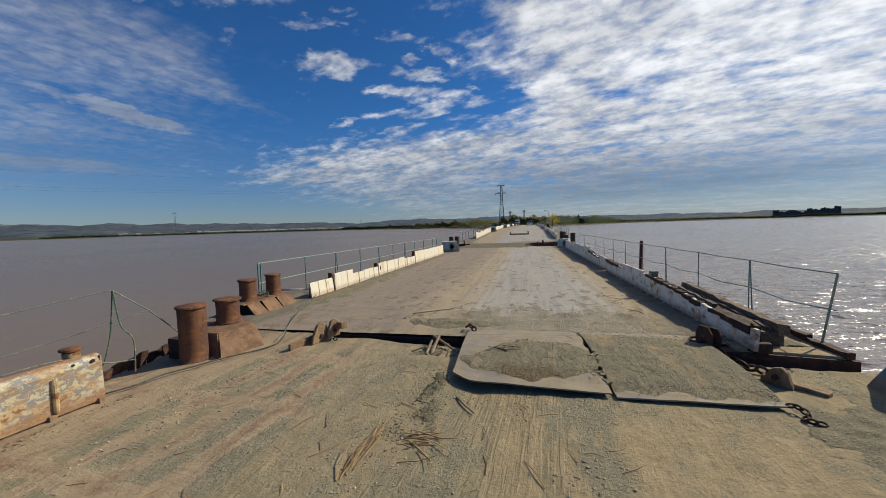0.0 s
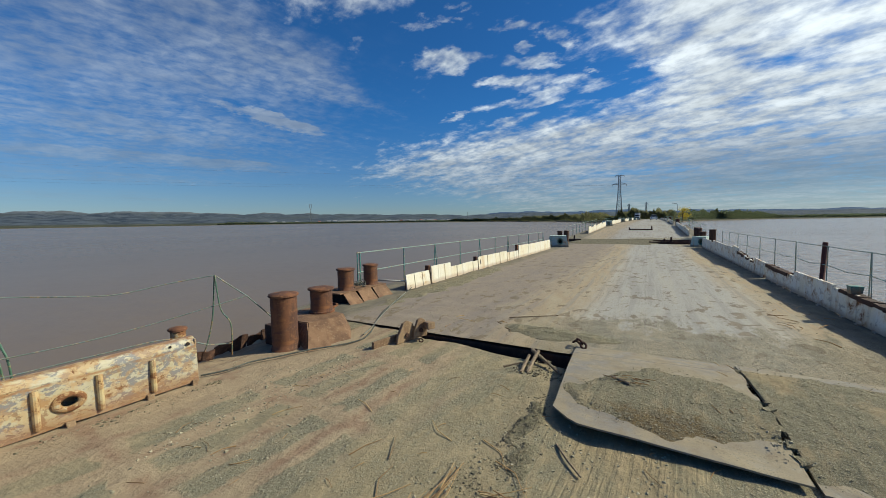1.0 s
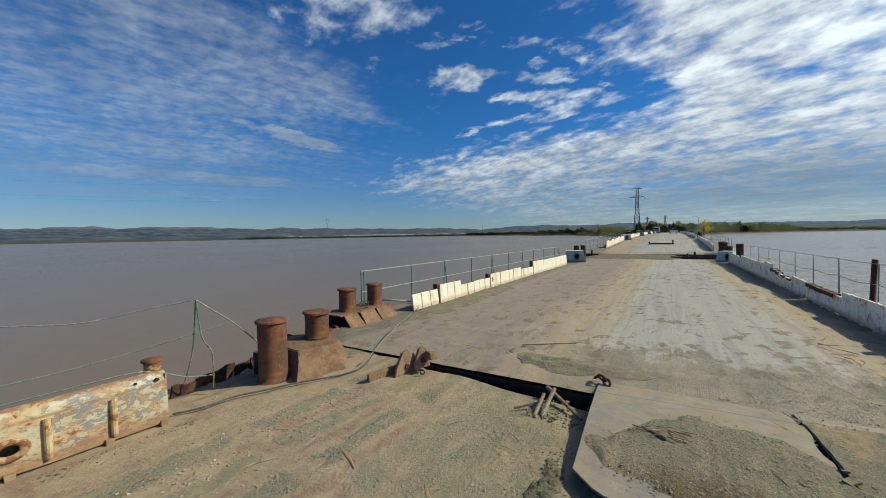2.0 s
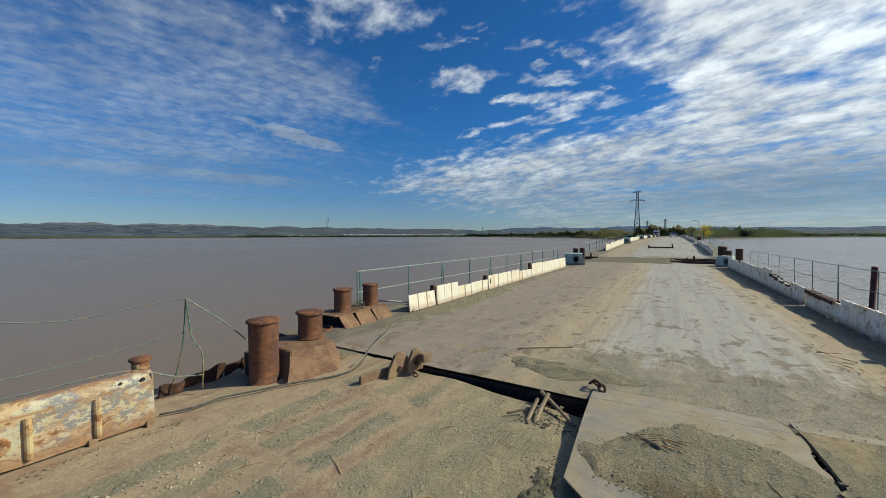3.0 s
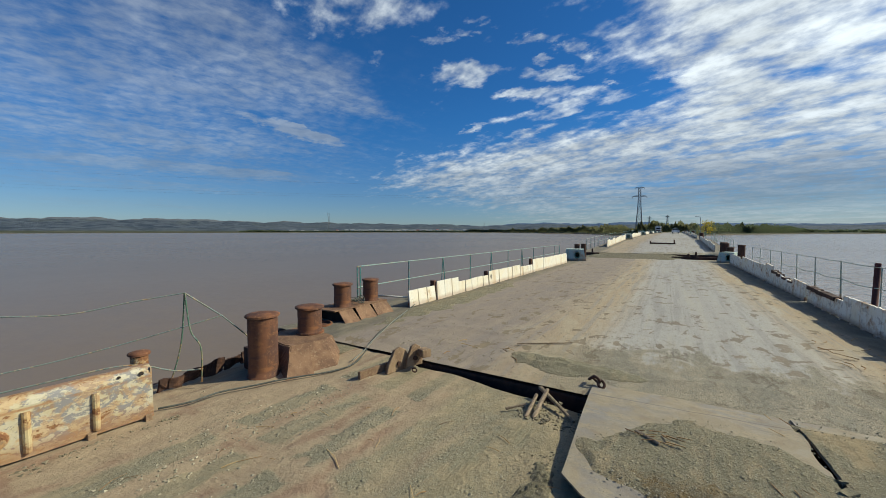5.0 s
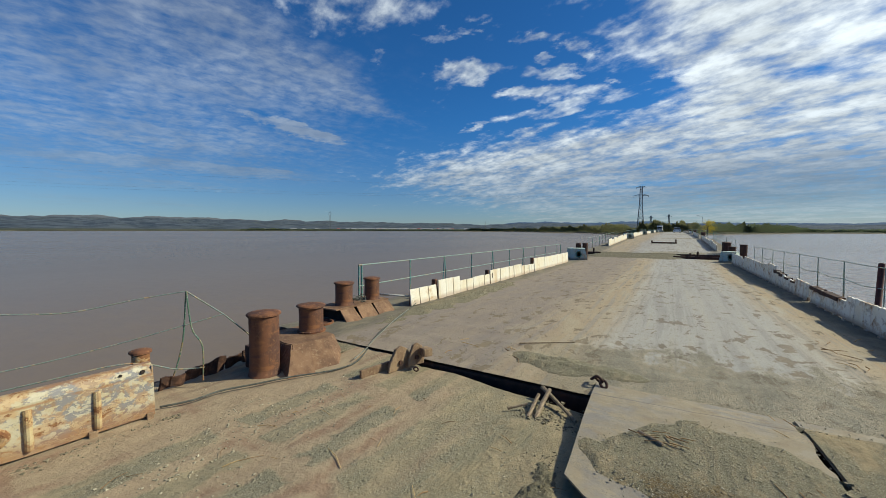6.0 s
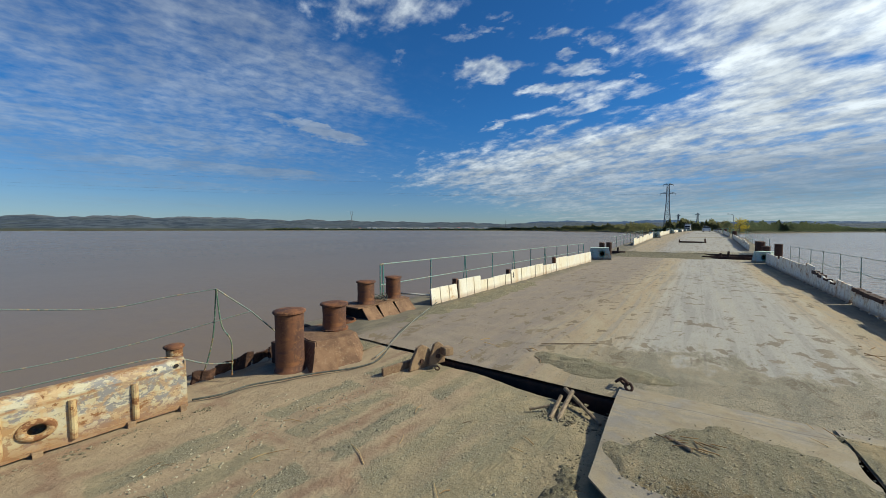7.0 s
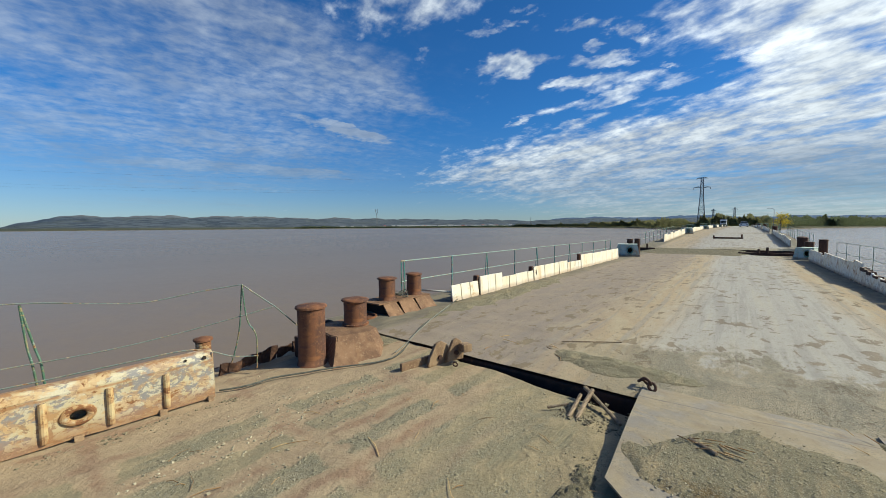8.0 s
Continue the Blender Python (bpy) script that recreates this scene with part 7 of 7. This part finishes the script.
street_lamp(pose(-1.0, 150, 1.2), 5.0)


def lattice(bm, p0, p1, w0, w1, panels, r):
    """A square lattice mast."""
    p0, p1 = Vector(p0), Vector(p1)
    corner = [(-1, -1), (1, -1), (1, 1), (-1, 1)]

    def at(i, t):
        w = w0 + (w1 - w0) * t
        q = p0.lerp(p1, t)
        return q + Vector((corner[i][0] * w / 2, corner[i][1] * w / 2, 0))
    for i in range(4):
        tube(bm, [at(i, 0), at(i, 1)], r, 5)
        j = (i + 1) % 4
        for k in range(panels):
            a, b = k / panels, (k + 1) / panels
            tube(bm, [at(i, a), at(j, b)], r * 0.6, 4)
            tube(bm, [at(j, a), at(i, b)], r * 0.6, 4)
            tube(bm, [at(i, b), at(j, b)], r * 0.6, 4)


def pylon(m, h, w, r, label, arms):
    t = thing("power_pylon", m, label, "pylon", "power line pylons")
    bm = bmesh.new()
    lattice(bm, (0, 0, 0), (0, 0, h * 0.62), w, w * 0.42, 7, r)
    part("lower_body", bm, M_GALV, t)
    bm = bmesh.new()
    lattice(bm, (0, 0, h * 0.62), (0, 0, h), w * 0.42, w * 0.30, 6, r)
    part("upper_body", bm, M_GALV, t)
    for z, half in arms:
        for side in (-1, 1):
            bm = bmesh.new()
            tip = Vector((side * half, 0, h * z))
            for dy in (-0.2, 0.2):
                tube(bm, [(side * w * 0.17, dy * w, h * z), tip], r * 0.8, 5)
                tube(bm, [(side * w * 0.17, dy * w, h * z + half * 0.25), tip], r * 0.6, 5)
            tube(bm, [tip, tip - Vector((0, 0, half * 0.3))], r * 0.9, 5)
            part("cross_arm", bm, M_GALV, t)


pylon(pose(-39.2, 300, 0.5, 0, 0, 12), 32.5, 4.6, 0.16, "tall grey lattice power pylon beyond the bridge", ((0.80, 4.6), (0.985, 3.0)))
def power_line(pts, r):
    bm = bmesh.new()
    tube(bm, curve_pts(pts, 10), r, 5)
    solid("power_line", bm, M_GALV, None, "thin power line spanning the river", "power line", "power lines")


pylon(pose(-690, -270, 0.0, 0, 0, 60), 74, 8, 0.2, "tall lattice pylon on the near bank", ((0.80, 5.6), (0.985, 4.0)))
for dx, z0, z1, dip in ((-4.4, 26.0, 59.0, 10.5), (4.4, 26.0, 59.0, 13.0), (-2.8, 32.0, 72.0, 11.0)):
    a, b = Vector((-39.2 + dx, 300, z0)), Vector((-690 + dx * 0.5, -270, z1))
    power_line([a.lerp(b, k / 8) - Vector((0, 0, dip * 4 * (k / 8) * (1 - k / 8))) for k in range(9)], 0.020)
pylon(pose(-98, 880, 2), 30, 6, 0.35, "distant grey lattice pylon", ((0.9, 4.0),))
pylon(pose(-66, 880, 2), 32, 6, 0.35, "distant grey lattice pylon", ((0.9, 4.0),))


def horned_mast(m, h):
    t = thing("power_mast", m, "lattice power mast with two horns on the far bank", "pylon")
    bm = bmesh.new()
    lattice(bm, (0, 0, 0), (0, 0, h * 0.74), 4.4, 1.3, 9, 0.24)
    part("body", bm, M_GALV, t)
    for side in (-1, 1):
        bm = bmesh.new()
        tube(bm, [(0, 0, h * 0.72), (side * 2.5, 0, h * 0.84), (side * 2.3, 0, h)], 0.42, 6)
        part("horn", bm, M_GALV, t)
    bm = bmesh.new()
    tube(bm, [(-2.9, 0, h * 0.95), (2.9, 0, h * 0.95)], 0.26, 6)
    part("cross_bar", bm, M_GALV, t)


horned_mast(pose(-752, 582, 0, 0, 0, 52), 47)
pylon(pose(-560, 1010, 2), 27, 2.4, 0.13, "distant thin lattice mast", ((0.9, 1.5),))


def crown_mesh(bm, centre, size, count, leaf, rnd):
    """A crown of many small leaf clumps with gaps."""
    cores = [Vector((rnd.gauss(0, 0.42) * size[0], rnd.gauss(0, 0.42) * size[1], rnd.uniform(-0.8, 0.9) * size[2])) for _ in range(9)]
    for _ in range(count):
        c = rnd.choice(cores)
        p = Vector(centre) + c + Vector((rnd.gauss(0, 0.26) * size[0], rnd.gauss(0, 0.26) * size[1], rnd.gauss(0, 0.26) * size[2]))
        s = leaf * rnd.uniform(0.5, 1.3)
        q = Euler((rnd.uniform(0, 6), rnd.uniform(0, 6), rnd.uniform(0, 6))).to_matrix()
        vs = [bm.verts.new(p + q @ Vector(k) * s) for k in ((-1, -0.5, 0), (0.3, -0.7, 0.3), (1, 0.2, -0.1), (0, 0.8, 0.2))]
        bm.faces.new(vs[:3]), bm.faces.new((vs[0], vs[2], vs[3]))


def tree(m, h, w, mat, label, count, leaf, seed):
    rnd = random.Random(seed)
    t = thing("tree", m, label, "tree", "trees on the far bank")
    bm = bmesh.new()
    tube(bm, [(0, 0, -0.5), (0.1, 0.05, h * 0.3), (0.0, 0.1, h * 0.75)], h * 0.035, 7, 0.3)
    for k in range(5):
        a = rnd.uniform(0, 6.3)
        tube(bm, [(0.05, 0.05, h * (0.25 + 0.08 * k)), (w * 0.35 * math.cos(a), w * 0.35 * math.sin(a), h * (0.5 + 0.08 * k))], h * 0.014, 5, 0.4)
    part("trunk", bm, M_BARK, t)
    bm = bmesh.new()
    crown_mesh(bm, (0, 0, h * 0.58), (w * 0.5, w * 0.5, h * 0.36), count, leaf, rnd)
    part("crown", bm, mat, t)
    return t


tree(pose(0.4, 160, 0.6), 4.6, 4.2, M_LEAF_YELLOW, "small tree with yellow autumn leaves by the road", 700, 0.16, 5)
tree(pose(2.4, 175, 0.6), 3.6, 3.6, M_LEAF, "grey-green tree beside the yellow one", 600, 0.16, 6)
tree(pose(-3.4, 185, 0.8), 4.2, 3.8, M_LEAF, "grey-green bush beside the road", 600, 0.16, 7)


def woods(name, az0, az1, r0, r1, h, count, leaf, label, seed, mat=M_LEAF):
    """Scrub and woods on the far bank, as one mass of leaf clumps."""
    rnd = random.Random(seed)
    verts, faces = [], []
    for _ in range(count):
        az = rnd.uniform(az0, az1)
        r = max(rnd.uniform(r0, r1), interp(SHORE, az) * 1.05)
        hh = h * (0.55 + 0.45 * noise.noise(Vector((az * 1.3, r * 0.02, 0))) + 0.30 * noise.noise(Vector((az * 5.0, r * 0.05, 3.0))))
        hh *= min(1.0, 0.35 + (az - az0) / 3.0, 0.35 + (az1 - az) / 3.0)
        x, y = r * math.sin(radians(az)), r * math.cos(radians(az))
        g = ground_height(az, r)
        z = g + max(0.3, hh) * rnd.random() ** 0.6
        s = leaf * rnd.uniform(0.5, 1.4)
        q = Euler((rnd.uniform(0, 6), rnd.uniform(0, 6), rnd.uniform(0, 6))).to_matrix()
        o = len(verts)
        for k in ((-1, -0.5, 0), (0.3, -0.7, 0.3), (1, 0.2, -0.1), (0, 0.8, 0.2)):
            v = q @ Vector(k) * s
            verts.append((x + v.x, y + v.y, z + v.z))
        faces += [(o, o + 1, o + 2), (o, o + 2, o + 3)]
    me = bpy.data.meshes.new("mesh")
    me.from_pydata(verts, [], faces)
    me.materials.append(mat)
    tagged(new(name, me), label, "woods", kind="stuff")


woods("bank_scrub", -32, -8, 260, 620, 8.5, 80000, 0.44, "grey-green scrub on the far bank", 1, M_LEAF_OLIVE)
woods("bank_trees", -9, 0.5, 225, 400, 9.0, 42000, 0.36, "green trees behind the bridge end", 2, M_LEAF_OLIVE)
woods("bank_woods", -1, 9.5, 330, 640, 9.5, 70000, 0.42, "dark green woods along the far bank", 3)
woods("right_bank_scrub", 7, 46, 520, 900, 3.4, 24000, 0.9, "low dark scrub along the far bank", 6)
woods("shore_grass", -62, -28, 720, 1100, 3.0, 9000, 1.4, "low dark vegetation along the left bank", 4)
woods("village_trees", -64, -28, 925, 1400, 4.2, 11000, 1.0, "scattered dark trees among the distant houses", 8)
woods("distant_hedge", -64, -58, 900, 1000, 6.0, 2500, 1.6, "dark clump of trees on the left bank", 5)


def house(m, w, d, h, wall, roof, label):
    b = thing("house", m, label, "house", "houses of the distant village")
    bm = bmesh.new()
    box(bm, (-w / 2, -d / 2, -1), (w / 2, d / 2, h))
    part("wall", bm, wall, b)
    bm = bmesh.new()
    prism(bm, [(-d / 2 - 0.4, h), (d / 2 + 0.4, h), (0, h + d * 0.28)], w + 0.8, pose(w / 2 + 0.4, 0, 0, 0, 0, 90))
    part("roof", bm, roof, b)
    for i in range(max(2, int(w / 5))):
        bm = bmesh.new()
        x = -w / 2 + w * (i + 0.5) / max(2, int(w / 5))
        box(bm, (x - 0.7, -d / 2 - 0.06, h * 0.35), (x + 0.7, -d / 2 + 0.06, h * 0.75))
        part("window", bm, M_GLASS, b)


def village():
    rnd = random.Random(17)
    for i in range(95):
        az = rnd.choice((rnd.uniform(-62, -30), rnd.gauss(-42, 5)))
        r = rnd.uniform(990, 1400)
        w = rnd.choice((6, 7, 8, 9, 11, 14))
        g = ground_height(az, r)
        col = rnd.random()
        house(pose(r * math.sin(radians(az)), r * math.cos(radians(az)), g, 0, 0, -az + rnd.uniform(-25, 25)), w, rnd.uniform(7, 9), rnd.uniform(3.0, 4.6),
              M_WALLWHITE if col < 0.45 else M_WALLGREY, M_ROOFRED if rnd.random() < 0.05 else M_ROOF, "small white house with a sheet roof in the distant village" if col < 0.45 else "small grey house in the distant village")


village()


def ruin():
    """Dark eroded fortress-like ruin on the right bank."""
    g = thing("ruined_fortress", pose(760 * math.sin(radians(27.4)), 760 * math.cos(radians(27.4)), 0.6, 0, 0, -27.4), "dark jagged mud-brick ruin on the far bank", "ruin")
    rnd = random.Random(2)
    x = -34.0
    while x < 34:
        w = rnd.uniform(2.5, 6)
        h = 8.5 + 4.5 * noise.noise(Vector((x * 0.11, 0, 0))) + rnd.uniform(-1.0, 1.2)
        if x > 12:
            h += 2.0
        bm = bmesh.new()
        frustum(bm, [(x, -6), (x + w, -6), (x + w, 6), (x, 6)], [(x + 0.5, -4 + rnd.random()), (x + w - 0.3, -4), (x + w - 0.3, 4), (x + 0.5, 4)], -3, max(4.0, h))
        bmesh.ops.subdivide_edges(bm, edges=bm.edges[:], cuts=2, use_grid_fill=True)
        part("wall_block", wobble(bm, 0.7, 0.35, 2), M_RUIN, g)
        x += w * 0.8


ruin()
